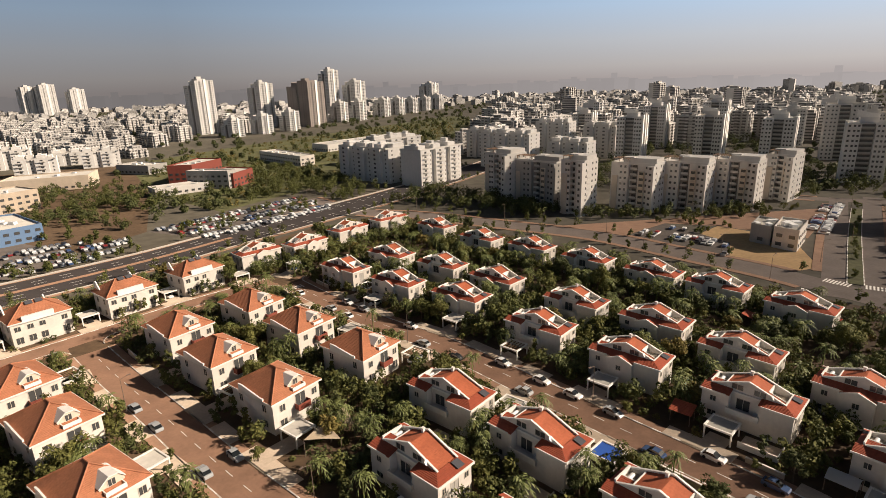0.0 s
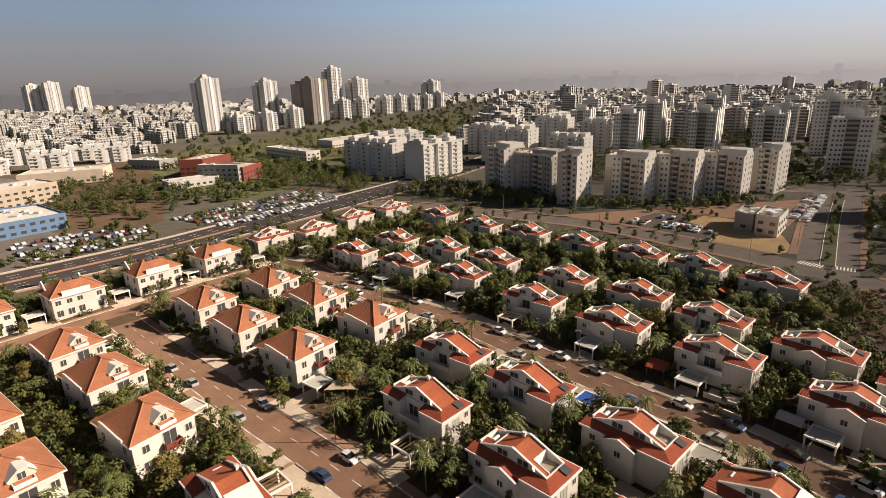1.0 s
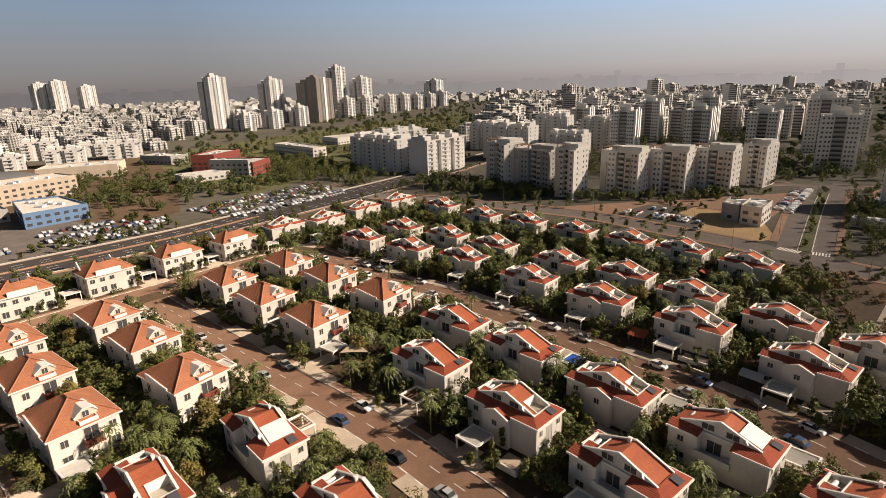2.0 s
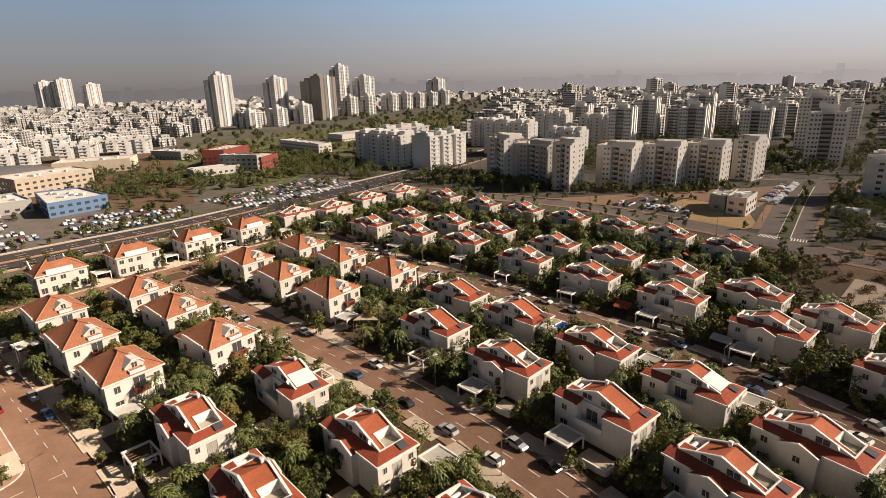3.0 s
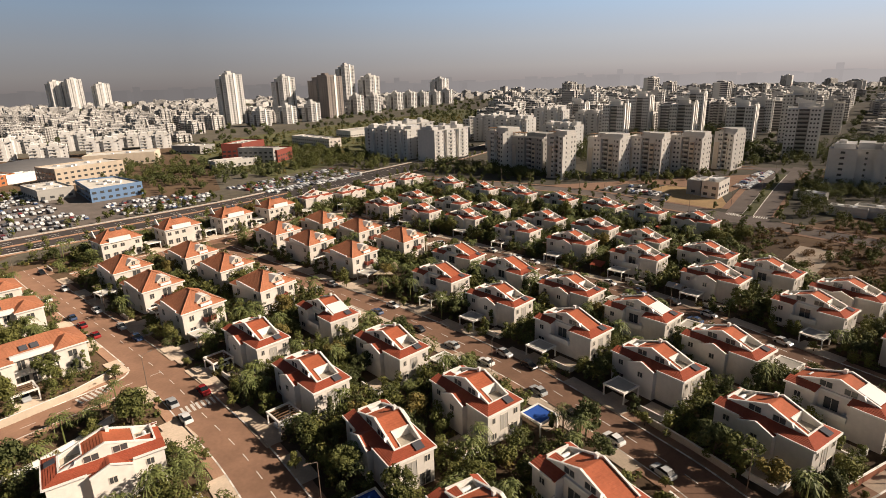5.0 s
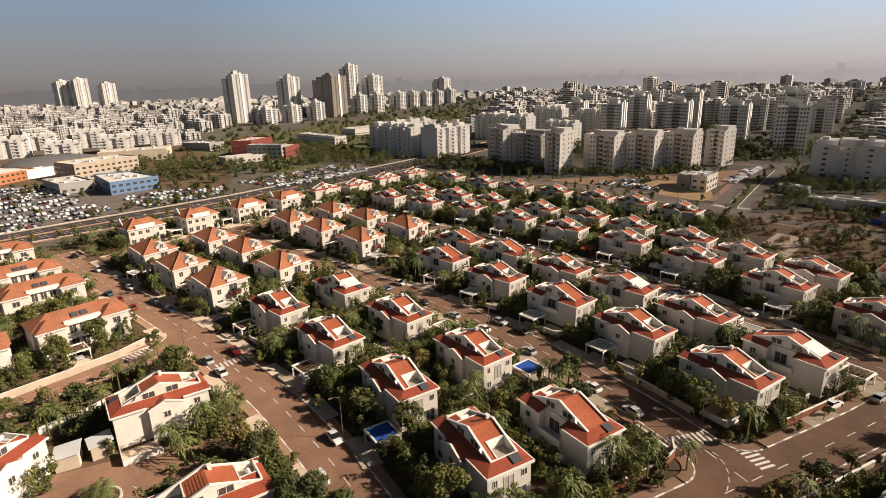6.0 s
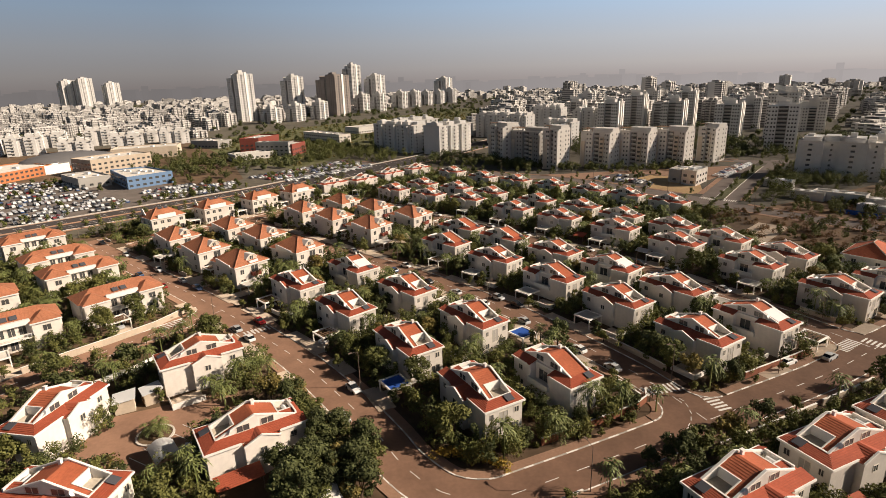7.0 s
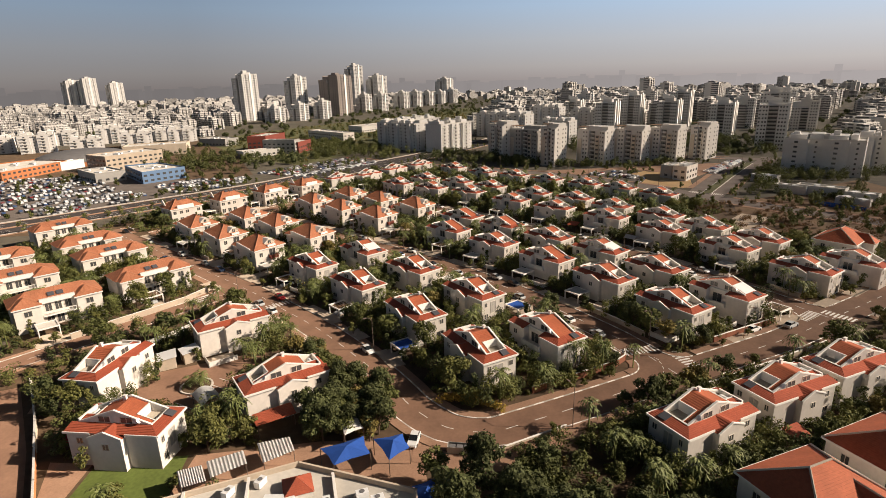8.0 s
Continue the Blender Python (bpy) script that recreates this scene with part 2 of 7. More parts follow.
street("east", [(71.7, 3.8), (70.4, 6.4), (65.4, 16.4), (59.9, 25.9), (50.4, 42.4), (39.9, 57.4), (27.5, 71.5), (15.1, 85.5), (-0.2, 103), (-14.6, 115.4), (-29.2, 130.3), (-41, 144)], 4.2, "worn reddish-brown asphalt street between villas")
street("court_lane", [(-53.5, 27.5), (-56.6, 24), (-59.8, 20.2), (-65, 13.5), (-75.5, 0), (-95, -24)], 3.6, "worn brown asphalt side lane", walk_width=1.8, z=0.055)
street("boulevard", [(-260, -2), (-190, 67), (-127, 133), (-110, 150.5), (-92, 171), (-75, 195), (-47, 232), (-10, 285), (40, 370)], 13.0, "wide dark asphalt boulevard with dashed lanes", ASPHALT_DARK, 3.4, 0.05)
street("cross", [(-62, 262), (-34, 232), (-8, 221), (26, 200), (54, 181), (74, 157), (88, 140), (101, 119), (118, 96), (160, 45)], 6.5, "grey asphalt cross street lined with palms", AVENUE, 2.6, 0.045)
street("avenue_left", [(93, 121), (98.5, 129), (128, 171), (158, 213), (168, 227)], 4.2, "grey asphalt avenue beside a planted median", AVENUE, 3.0, 0.04)
street("avenue_right", [(101, 118), (107, 127), (139, 170), (171.5, 213), (181, 226)], 3.9, "grey asphalt avenue beside a planted median", AVENUE, 2.4, 0.042)
street("far_cross", [(92, 262), (128, 245), (165, 224), (205, 205), (240, 190)], 5.0, "grey asphalt street at the end of the avenue", AVENUE, 2.2, 0.047)
street("link", [(-47, 146), (-55, 139), (-64, 130), (-78, 113), (-92, 97), (-104, 82)], 3.6, "reddish asphalt lane in front of the villas", walk_width=1.6, z=0.064)


def dashes(name, line, offset, length, gap, width, z, first=0.0, limit=150):
    """Painted dashes along a street, each a part of one marking thing."""
    owner = thing("lane_marking", "worn white painted lane dashes on the asphalt", "road marking", kind="structure")
    run, k, nodes = first, 0, []
    total = [0.0]
    for a, b in zip(line, line[1:]):
        total.append(total[-1] + (b - a).length)

    def at(s):
        i = max(0, min(len(line) - 2, int(np.searchsorted(total, s) - 1)))
        a, b = line[i], line[i + 1]
        t = (s - total[i]) / max(1e-6, total[i + 1] - total[i])
        d = (b - a).normalized()
        return a.lerp(b, t) + Vector((-d.y, d.x)) * offset

    rest = bmesh.new() if name == "boulevard" else None
    while run + length < total[-1] and k < limit:
        bm = rest or bmesh.new()
        ribbon(bm, [at(run), at(run + length / 2), at(run + length)], width / 2, -width / 2, z)
        if not rest:
            part("dash", bm, PAINT, owner)
        run, k = run + length + gap, k + 1
    if rest:
        tagged(part("dash_row", rest, PAINT, owner), kind="stuff")


for key, off in (("west", 0.0), ("middle", 0.0), ("east", 0.0), ("court_lane", 0.0)):
    dashes(key, ROADS[key][0], off, 2.6, 3.6, 0.16, 0.084)
for off in (-8.5, -4.8, 4.8, 8.5):
    dashes("boulevard", ROADS["boulevard"][0], off, 4.0, 5.0, 0.3, 0.062, 120.0, 42)


TURN = 5.0  # radius of the kerbs at street corners


def corners(main, side_street, start):
    """Rounded corners where a side street meets a main one; start: True when it meets it with its first end."""
    (a, ha), (b, hb) = ROADS[main], ROADS[side_street]
    end = b[0] if start else b[-1]
    v = ((b[6] - b[0]) if start else (b[-7] - b[-1])).normalized()
    k = min(range(1, len(a) - 1), key=lambda i: (a[i] - end).length)
    along = (a[k + 1] - a[k - 1]).normalized()
    n = Vector((-along.y, along.x))
    junction = end - v * ((end - a[k]).dot(n) / v.dot(n))
    sine = abs(along.cross(v))
    for u in (along, -along):
        c = junction + u * (hb / sine) + v * (ha / sine)
        half_angle = math.acos(max(-1, min(1, u.dot(v)))) / 2
        r = TURN * math.tan(half_angle)
        p, q = c + u * TURN, c + v * TURN
        o = c + (u + v).normalized() * TURN / math.cos(half_angle)
        a0, a1 = (p - o), (q - o)
        arc = [o + (a0.lerp(a1, t / 10)).normalized() * r for t in range(11)]
        bm = bmesh.new()
        f = bm.faces.new([bm.verts.new((w.x, w.y, 0.066)) for w in [c - u * 0.5 - v * 0.5] + arc])
        bm.normal_update()
        if f.normal.z < 0:
            f.normal_flip()
        tagged(part("road", bm, ASPHALT), "worn reddish-brown asphalt at a street corner", "road", kind="structure")
        inner = -1 if (arc[1] - arc[0]).cross(o - arc[0]) < 0 else 1
        bm = bmesh.new()
        ribbon(bm, arc, max(0, inner * 2.0), min(0, inner * 2.0), 0.168, 0.16)
        tagged(part("pavement", bm, PAVING), "reddish paved footway round the corner", "pavement", kind="structure")
        kerb(arc, inner * 0.05, 0.19)


for key, walk_width, z in FOOTWAYS:
    line, half = ROADS[key]
    for side in (1, -1):
        if not walk_width:
            continue
        bm = bmesh.new()
        for run in open_runs(key, side * (half + walk_width / 2), TURN):
            ribbon(bm, run, side * half + (walk_width if side > 0 else 0), side * half - (walk_width if side < 0 else 0), z + 0.10 + (0.004 if side > 0 else 0), 0.16)
        tagged(part("pavement", bm, PAVING), "reddish paved footway beside the street", "pavement", kind="structure")


def kerb(line, offset, z, colour_gap=True):
    bm = bmesh.new()
    ribbon(bm, line, offset + 0.13, offset - 0.13, z, 0.2)
    bm.faces.ensure_lookup_table()
    for k, f in enumerate(bm.faces):
        f.material_index = (k // 3) % 2 if colour_gap else 0
    tagged(part("kerb", bm, (COPING, KERB)), "pale concrete kerb along the street", "kerb", kind="structure")


for main, other, start in (("west", "middle", True), ("west", "east", True), ("west", "court_lane", True), ("link", "middle", False), ("link", "east", False)):
    corners(main, other, start)
for key in ("west", "middle", "east", "court_lane", "link"):
    line, half = ROADS[key]
    for side in (1, -1):
        for run in open_runs(key, side * (half + 0.3), TURN):
            kerb(run, side * (half + 0.05), 0.19)
for key, side in (("boulevard", 1), ("boulevard", -1)):
    line, half = ROADS[key]
    bm = bmesh.new()
    ribbon(bm, line, side * (half + 1.0) + 0.5, side * (half + 1.0) - 0.5, 0.6 if side > 0 else 0.26, 0.6)
    tagged(part("kerb", bm, KERB), "pale low stone wall along the boulevard", "kerb", kind="structure")
bm = bmesh.new()
ribbon(bm, smooth_line([(-190, 67), (-127, 133), (-110, 150.5), (-92, 171), (-75, 195)]), 1.2, -1.2, 0.22, 0.2)
tagged(part("median", bm, PAVING), "reddish paved median of the boulevard", "median", kind="structure")


def zebra(x, y, angle, count, length, label="white striped pedestrian crossing"):
    owner = thing("zebra_crossing", label, "road marking", kind="structure")
    for k in range(count):
        bm = bmesh.new()
        box(bm, k * 1.0, k * 1.0 + 0.5, 0, length, 0.0, 0.012)
        part("stripe", bm, PAINT, owner)
    owner.matrix_basis = pose(x * PLAN, y * PLAN, 0.09, 0, 0, angle)


zebra(27.4, -10.6, 14, 9, 3.2)
zebra(34.4, -9.6, -72, 8, 3.0)
zebra(-61.6, 17.6, 58, 7, 3.0)
zebra(-43.4, 13.8, 41, 8, 3.0)
zebra(66.5, 2.0, 34, 8, 3.2)
zebra(71.5, 6.0, -56, 8, 3.0)
zebra(-41.0, 137.0, 41, 8, 3.0)
zebra(96.6, 131.6, -53, 8, 4.0)
zebra(103.2, 125.4, -37, 6, 4.0)

# planted median of the avenue
bm = bmesh.new()
ribbon(bm, smooth_line([(103, 128.5), (133.5, 170.5), (161, 207)]), 2.2, -2.2, 0.22, 0.2)
tagged(part("median", bm, GRASS), "planted green median strip of the avenue", "median", kind="structure")
for side in (2.3, -2.3):
    kerb(smooth_line([(103, 128.5), (133.5, 170.5), (161, 207)]), side, 0.24)

# open lots
ground_sheet("sand_lot", 0.03, ((76, 170), (98, 188.6), (113.5, 171.6), (103, 142), (96, 140), (82, 151)), SAND, "bare ochre sand lot", "lot")
ground_sheet("car_park", 0.034, ((62, 179), (82, 195), (92, 168), (84, 153), (76, 160)), LOT, "grey asphalt car park with marked bays", "car park")
ground_sheet("apartment_forecourt", 0.02, ((40, 196), (150, 210), (165, 222), (118, 170), (98, 189), (82, 195), (62, 180)), PAVING, "reddish paved forecourt of the apartment blocks", "forecourt")
ground_sheet("car_park", 0.03, ((-112, 208), (-67, 268), (-42, 242), (-80, 193)), LOT, "grey asphalt car park full of cars", "car park")
ground_sheet("car_park", 0.03, ((-254, 208), (-204, 224), (-112, 176), (-122, 161), (-165, 101), (-200, 90)), LOT, "grey asphalt car park full of cars", "car park")
ground_sheet("meadow", 0.024, ((-230, 420), (-190, 520), (28, 925), (60, 776), (-40, 340), (-65, 298), (-95, 240), (-150, 290)), GRASS, "dry green open meadow strip", "meadow")
ground_sheet("lawn", 0.03, ((-116, 284), (-100, 306), (-76, 276), (-92, 250)), GRASS, "green lawn beside the red building", "lawn")
ground_sheet("scrub_land", 0.024, ((86, 66), (104, 108), (180, 150), (175, 40), (112, 36)), SCRUB, "dry brown scrub land", "scrub")
ground_sheet("dirt_lot", 0.034, ((82, 75), (99, 92), (105, 85), (88, 68)), DRIVE, "pale dirt parking lot", "lot")
ground_sheet("avenue_car_park", 0.034, ((172, 196), (184, 210), (206, 200), (192, 186)), PAVING, "reddish paved car park beside the avenue", "car park")
ground_sheet("court_paving", 0.03, ((-56, -14), (-38, -6), (-33, -18), (-41, -33), (-56, -30)), ASPHALT, "brown asphalt parking court with painted bays", "court")
ground_sheet("far_soil", 0.015, ((-330, 60), (-135, 85), (-140, 140), (-112, 208), (-150, 290), (-230, 420), (-400, 330)), SOIL, "brown planted soil", "soil")
# yards in the foreground
ground_sheet("yard_path", 0.036, ((-79, -19), (-75.5, -17.4), (-62, -34.5), (-53.5, -47), (-56.5, -49), (-66, -36)), ASPHALT, "brown paved path beside a wall", "path")
ground_sheet("yard", 0.035, ((-71, -18), (-64.5, -18), (-62.5, -23), (-68.5, -25.5)), PAVING, "brown paved yard beside a villa", "yard")
ground_sheet("yard", 0.035, ((-57, -37), (-51, -37.5), (-50.5, -45), (-53, -46)), PAVING, "brown paved yard behind a wall", "yard")
ground_sheet("lawn", 0.035, ((-50.5, -37.5), (-39, -36), (-38, -44), (-50, -45)), LAWN, "mown green lawn in front of a villa", "lawn")
ground_sheet("footpath", 0.075, ((-9, -34), (-3, -36.9), (3, -36.4), (12.5, -31.6), (14.5, -32.6), (6, -39.2), (-1.5, -41.2), (-9, -38)), PAVING, "reddish brown footpath outside the bend", "footpath")
ground_sheet("play_yard", 0.035, ((-38, -36), (-22, -33.5), (-8, -33.5), (-6, -48), (-38, -50)), PAVING, "brown paved play yard of the kindergarten", "yard")

# bay lines of the parking court and the turning line at the junction
for name, label, rows in (("bay_line", "white painted line of a parking bay", [(-44.6 + 2.1 * k * 0.47, -26.6 + 2.1 * k * 0.88, 152, 4.6) for k in range(6)]), ("lane_dash", "white painted turning dash at the junction", [(31.7, -11.4, -62, 1.3), (32.1, -12.9, -88, 1.3), (32.0, -14.6, -98, 1.3), (31.5, -16.3, -112, 1.3), (30.7, -17.8, -124, 1.3)])):
    for x, y, turn, long in rows:
        bm = bmesh.new()
        box(bm, 0, long, -0.07, 0.07, 0.0, 0.012)
        line = tagged(part(name, bm, PAINT), label, "road marking", kind="structure")
        line.matrix_basis = pose(x * PLAN, y * PLAN, 0.045 if name == "bay_line" else 0.095, 0, 0, turn)

# ---- villas ----
def slope(bm, a, b, c, d, course=0.36, lift=0.045):
    """A tiled roof plane in stepped courses: a, b along the eave, c, d along the top (c over b)."""
    a, b, c, d = (Vector(q) for q in (a, b, c, d))
    run = max((d - a).length, (c - b).length)
    n = max(2, int(run / course))
    up = (b - a).cross(d - a) if (d - a).length > 0.01 else (b - a).cross(c - a)
    up.normalize()
    if up.z < 0:
        up = -up
    rows = []
    for k in range(n + 1):
        l, r = a.lerp(d, k / n), b.lerp(c, k / n)
        if k:
            rows.append((l, r))
        if k < n:
            rows.append((l + up * lift, r + up * lift))
    rows.insert(0, (a - up * 0.03, b - up * 0.03))
    made = []
    for l, r in rows:
        v = bm.verts.new(l)
        made.append((v, bm.verts.new(r) if (l - r).length > 0.03 else v))
    for (v0, v1), (w0, w1) in zip(made, made[1:]):
        bm.faces.new([v0, v1, w1] if w0 is w1 else [v0, v1, w1, w0])
    return bm


def window_part(parent, at, width, height, facing, mat=GLASS, frame_mat=FRAME, name="window"):
    """A window on a wall: a frame proud of it and panes set back. at: its middle; facing: degrees of the outward normal in the thing's plan."""
    m = Matrix.Translation(at) @ Matrix.Rotation(radians(facing + 90), 4, "Z")
    bm = bmesh.new()
    w, h, t = width / 2, height / 2, 0.07
    xs, zs = (-w - t, -w, -0.03, 0.03, w, w + t), (-h - t, -h, h, h + t)
    grid = [[bm.verts.new((x, -0.06, z)) for x in xs] for z in zs]
    panes = []
    for k in range(3):
        for j in range(5):
            f = bm.faces.new((grid[k][j], grid[k][j + 1], grid[k + 1][j + 1], grid[k + 1][j]))
            if k == 1 and j in (1, 3):
                panes.append(f)
    rim = [grid[0][0], grid[0][-1], grid[-1][-1], grid[-1][0]]
    back = [bm.verts.new((v.co.x, 0.05, v.co.z)) for v in rim]
    edges = [grid[0], [row[-1] for row in grid], grid[-1][::-1], [row[0] for row in grid][::-1]]
    for k in range(4):
        bm.faces.new((*edges[k][::-1], back[k], back[(k + 1) % 4]))
    sunk = bmesh.ops.extrude_discrete_faces(bm, faces=panes)["faces"]
    for f in sunk:
        f.material_index = 1
        bmesh.ops.translate(bm, vec=(0, 0.045, 0), verts=f.verts)
    bmesh.ops.transform(bm, matrix=m, verts=bm.verts)
    return part(name, bm, (frame_mat, mat), parent)


def flip(bm, mirror):
    if mirror:
        bmesh.ops.scale(bm, vec=(-1, 1, 1), verts=bm.verts)
        bmesh.ops.reverse_faces(bm, faces=bm.faces)
    return bm


def gable_villa(mirror=False, top="terrace", notch=False):
    """A long villa with a raised gabled middle between white parapets, lean-to roofs at both sides and a skirt roof in front.
    Its front-left corner stands at the origin, x runs along the front, y to the back."""
    W, L, E = 7.0, 12.5, 5.6
    villa = thing("villa", "white plastered two-storey villa with red clay tile roofs and white parapets", "house", "suburban villas")

    def add(name, bm, mat, label="", parent=None):
        return part(name, flip(bm, mirror), mat, parent or villa, label)

    def win(at, w, h, facing, mat=GLASS):
        if mirror:
            at, facing = (-at[0], at[1], at[2]), 180 - facing
        return window_part(villa, at, w, h, facing, mat)

    bm = bmesh.new()
    if notch:
        ring = ((0, 0), (W, 0), (W, L), (0, L), (0, 8.6), (1.35, 8.6), (1.35, 4.5), (0, 4.5))
        extrude(bm, [(x, y, 2.7) for x, y in ring], (0, 0, E - 2.7))
        box(bm, 0, W, 0, L, 0, 2.7)
    else:
        box(bm, 0, W, 0, L, 0, E)
    add("wall", bm, PLASTER)
    if notch:
        # a balcony cut into the long side
        bm = bmesh.new()
        for b in ((-0.5, -0.34, 4.3, 8.8, 2.5, 3.5), (-0.34, 0.0, 4.3, 4.46, 2.5, 3.5), (-0.34, 0.0, 8.64, 8.8, 2.5, 3.5), (-0.34, 0.02, 4.46, 8.64, 2.5, 2.72)):
            box(bm, *b)
        add("balcony_wall", bm, COPING)
        bm = bmesh.new()
        box(bm, 0.6, 1.2, 4.6, 5.3, 2.75, 3.4)
        add("air_conditioner", bm, METAL, "white air-conditioning unit")
        bm = bmesh.new()
        box(bm, 1.28, 1.65, 4.5, 8.6, E, E + 0.3)
        add("coping", bm, COPING)
        win((1.35, 6.9, 3.9), 1.8, 1.9, 180)
        add("side_roof", slope(bmesh.new(), (-0.3, L + 0.2, E), (-0.3, 8.5, E), (1.65, 8.5, E + 0.52), (1.65, L + 0.2, E + 0.52)), TILE_RED)
        add("side_roof", slope(bmesh.new(), (-0.3, 4.6, E), (-0.3, -0.3, E), (1.65, 1.55, E + 0.52), (1.65, 4.6, E + 0.52)), TILE_RED)
    # bay with a cross gable on the long side
    bm = bmesh.new()
    extrude(bm, ((-1.0, 4.35, 0), (-1.0, 8.9, 0), (-1.0, 8.9, 5.2), (-1.0, 6.6, 6.2), (-1.0, 4.35, 5.15)), (1.1, 0, 0))
    if not notch:
        add("bay", bm, PLASTER)
    bm = bmesh.new()
    for (y0, z0), (y1, z1) in (((8.95, 5.2), (6.6, 6.2)), ((6.6, 6.2), (4.25, 5.12))):
        extrude(bm, ((-1.12, y0, z0), (-1.12, y1, z1), (-1.12, y1, z1 + 0.2), (-1.12, y0, z0 + 0.2)), (0.26, 0, 0))
    if not notch:
        add("coping", bm, COPING)
        add("bay_roof", slope(bmesh.new(), (-0.86, 4.3, 5.15), (1.6, 4.3, 5.15), (1.6, 6.6, 6.24), (-0.86, 6.6, 6.24)), TILE_RED)
        add("bay_roof", slope(bmesh.new(), (1.6, 8.9, 5.2), (-0.86, 8.9, 5.2), (-0.86, 6.6, 6.24), (1.6, 6.6, 6.24)), TILE_RED)
    # lean-to roofs and the skirt in front
    if not notch:
        add("side_roof", slope(bmesh.new(), (-0.3, L + 0.2, E), (-0.3, -0.3, E), (1.65, 1.55, E + 0.52), (1.65, L + 0.2, E + 0.52)), TILE_RED)
    bm = bmesh.new()
    slope(bm, (W + 0.3, -0.3, E), (W + 0.3, L + 0.2, E), (6.05, L + 0.2, E + 0.5), (6.05, 1.55, E + 0.5))
    add("side_roof", bm, TILE_RED)
    bm = bmesh.new()
    slope(bm, (-0.3, -0.3, E), (W + 0.3, -0.3, E), (6.05, 1.55, E + 0.6), (1.65, 1.55, E + 0.52))
    add("front_roof", bm, TILE_RED)
    for x0, x1, y0, y1 in ((-0.34, W + 0.34, -0.38, -0.22), (-0.38, -0.22, -0.22, 4.2), (-0.38, -0.22, 9.0, L + 0.3), (W + 0.22, W + 0.38, -0.22, L + 0.3)):
        bm = bmesh.new()
        box(bm, x0, x1, y0, y1, E - 0.24, E + 0.06)
        add("eave_board", bm, COPING)
    # a small raised bay on the narrow side
    bm = bmesh.new()
    extrude(bm, ((W + 0.45, 6.2, E - 0.3), (W + 0.45, 9.8, E - 0.3), (W + 0.45, 9.8, E + 0.35), (W + 0.45, 8.0, E + 1.0), (W + 0.45, 6.2, E + 0.35)), (-0.3, 0, 0))
    add("bay", bm, COPING)
    add("bay_roof", slope(bmesh.new(), (W + 0.2, 6.2, E + 0.3), (5.9, 6.2, E + 0.3), (5.9, 8.0, E + 0.92), (W + 0.2, 8.0, E + 0.92)), TILE_RED)
    # raised middle: side walls with sloping tops
    prof = ((1.4, 5.95), (6.5, 8.0), (11.7, 5.98))
    for x in (1.65, 5.85):
        bm = bmesh.new()
        extrude(bm, ((x, 1.4, E), (x, 11.7, E), (x, 11.7, 5.98), (x, 6.5, 8.0), (x, 1.4, 5.95)), (0.22, 0, 0))
        wall = add("parapet_wall", bm, PLASTER)
        bm = bmesh.new()
        for (y0, z0), (y1, z1) in ((prof[0], prof[1]), (prof[1], prof[2])):
            extrude(bm, ((x - 0.05, y0, z0), (x - 0.05, y1, z1), (x - 0.05, y1, z1 + 0.22), (x - 0.05, y0, z0 + 0.22)), (0.32, 0, 0))
        part("coping", flip(bm, mirror), COPING, wall)
    x0, x1 = 1.87, 5.85

    def z_at(y):
        return 5.86 + (y - 1.4) * 0.40 if y < 6.5 else 7.9 - (y - 6.5) * 0.385

    t1 = 4.1
    if top == "terrace":
        add("top_roof", slope(bmesh.new(), (x0, t1, z_at(t1)), (x1, t1, z_at(t1)), (x1, 6.5, z_at(6.5)), (x0, 6.5, z_at(6.5))), TILE_WARM, "orange-red clay tile roof")
        add("top_roof", slope(bmesh.new(), (x0, 1.4, z_at(1.4)), (x0 + 0.9, 1.4, z_at(1.4)), (x0 + 0.9, t1, z_at(t1)), (x0, t1, z_at(t1))), TILE_WARM)
    else:
        add("top_roof", slope(bmesh.new(), (x0, 1.4, z_at(1.4)), (x1, 1.4, z_at(1.4)), (x1, 6.5, z_at(6.5)), (x0, 6.5, z_at(6.5))), TILE_WARM, "orange-red clay tile roof")
    back = L if top == "awning" else 9.6
    add("top_roof", slope(bmesh.new(), (x1, back, z_at(back)), (x0, back, z_at(back)), (x0, 6.5, z_at(6.5)), (x1, 6.5, z_at(6.5))), TILE_WARM)
    if back < L:
        # a small sunken terrace behind a white parapet at the back
        bm = bmesh.new()
        box(bm, x0, x1, back, 11.9, 5.5, 5.66)
        add("terrace_floor", bm, DECK)
        bm = bmesh.new()
        box(bm, x0, x1, 11.72, 11.94, 5.6, 6.45)
        box(bm, x0, x1, back - 0.02, back + 0.16, 5.6, z_at(back) + 0.1)
        box(bm, x0 + 1.5, x0 + 1.7, back + 0.16, 11.72, 5.6, 6.35)
        add("terrace_wall", bm, COPING)
        add("top_roof", slope(bmesh.new(), (x0, 11.72, 6.1), (x0, back + 0.16, 6.1), (x0 + 1.5, back + 0.16, 6.3), (x0 + 1.5, 11.72, 6.3)), TILE_RED)
        add("back_roof", slope(bmesh.new(), (x1, L + 0.2, E), (x0, L + 0.2, E), (x0, 11.94, E + 0.25), (x1, 11.94, E + 0.25)), TILE_RED)
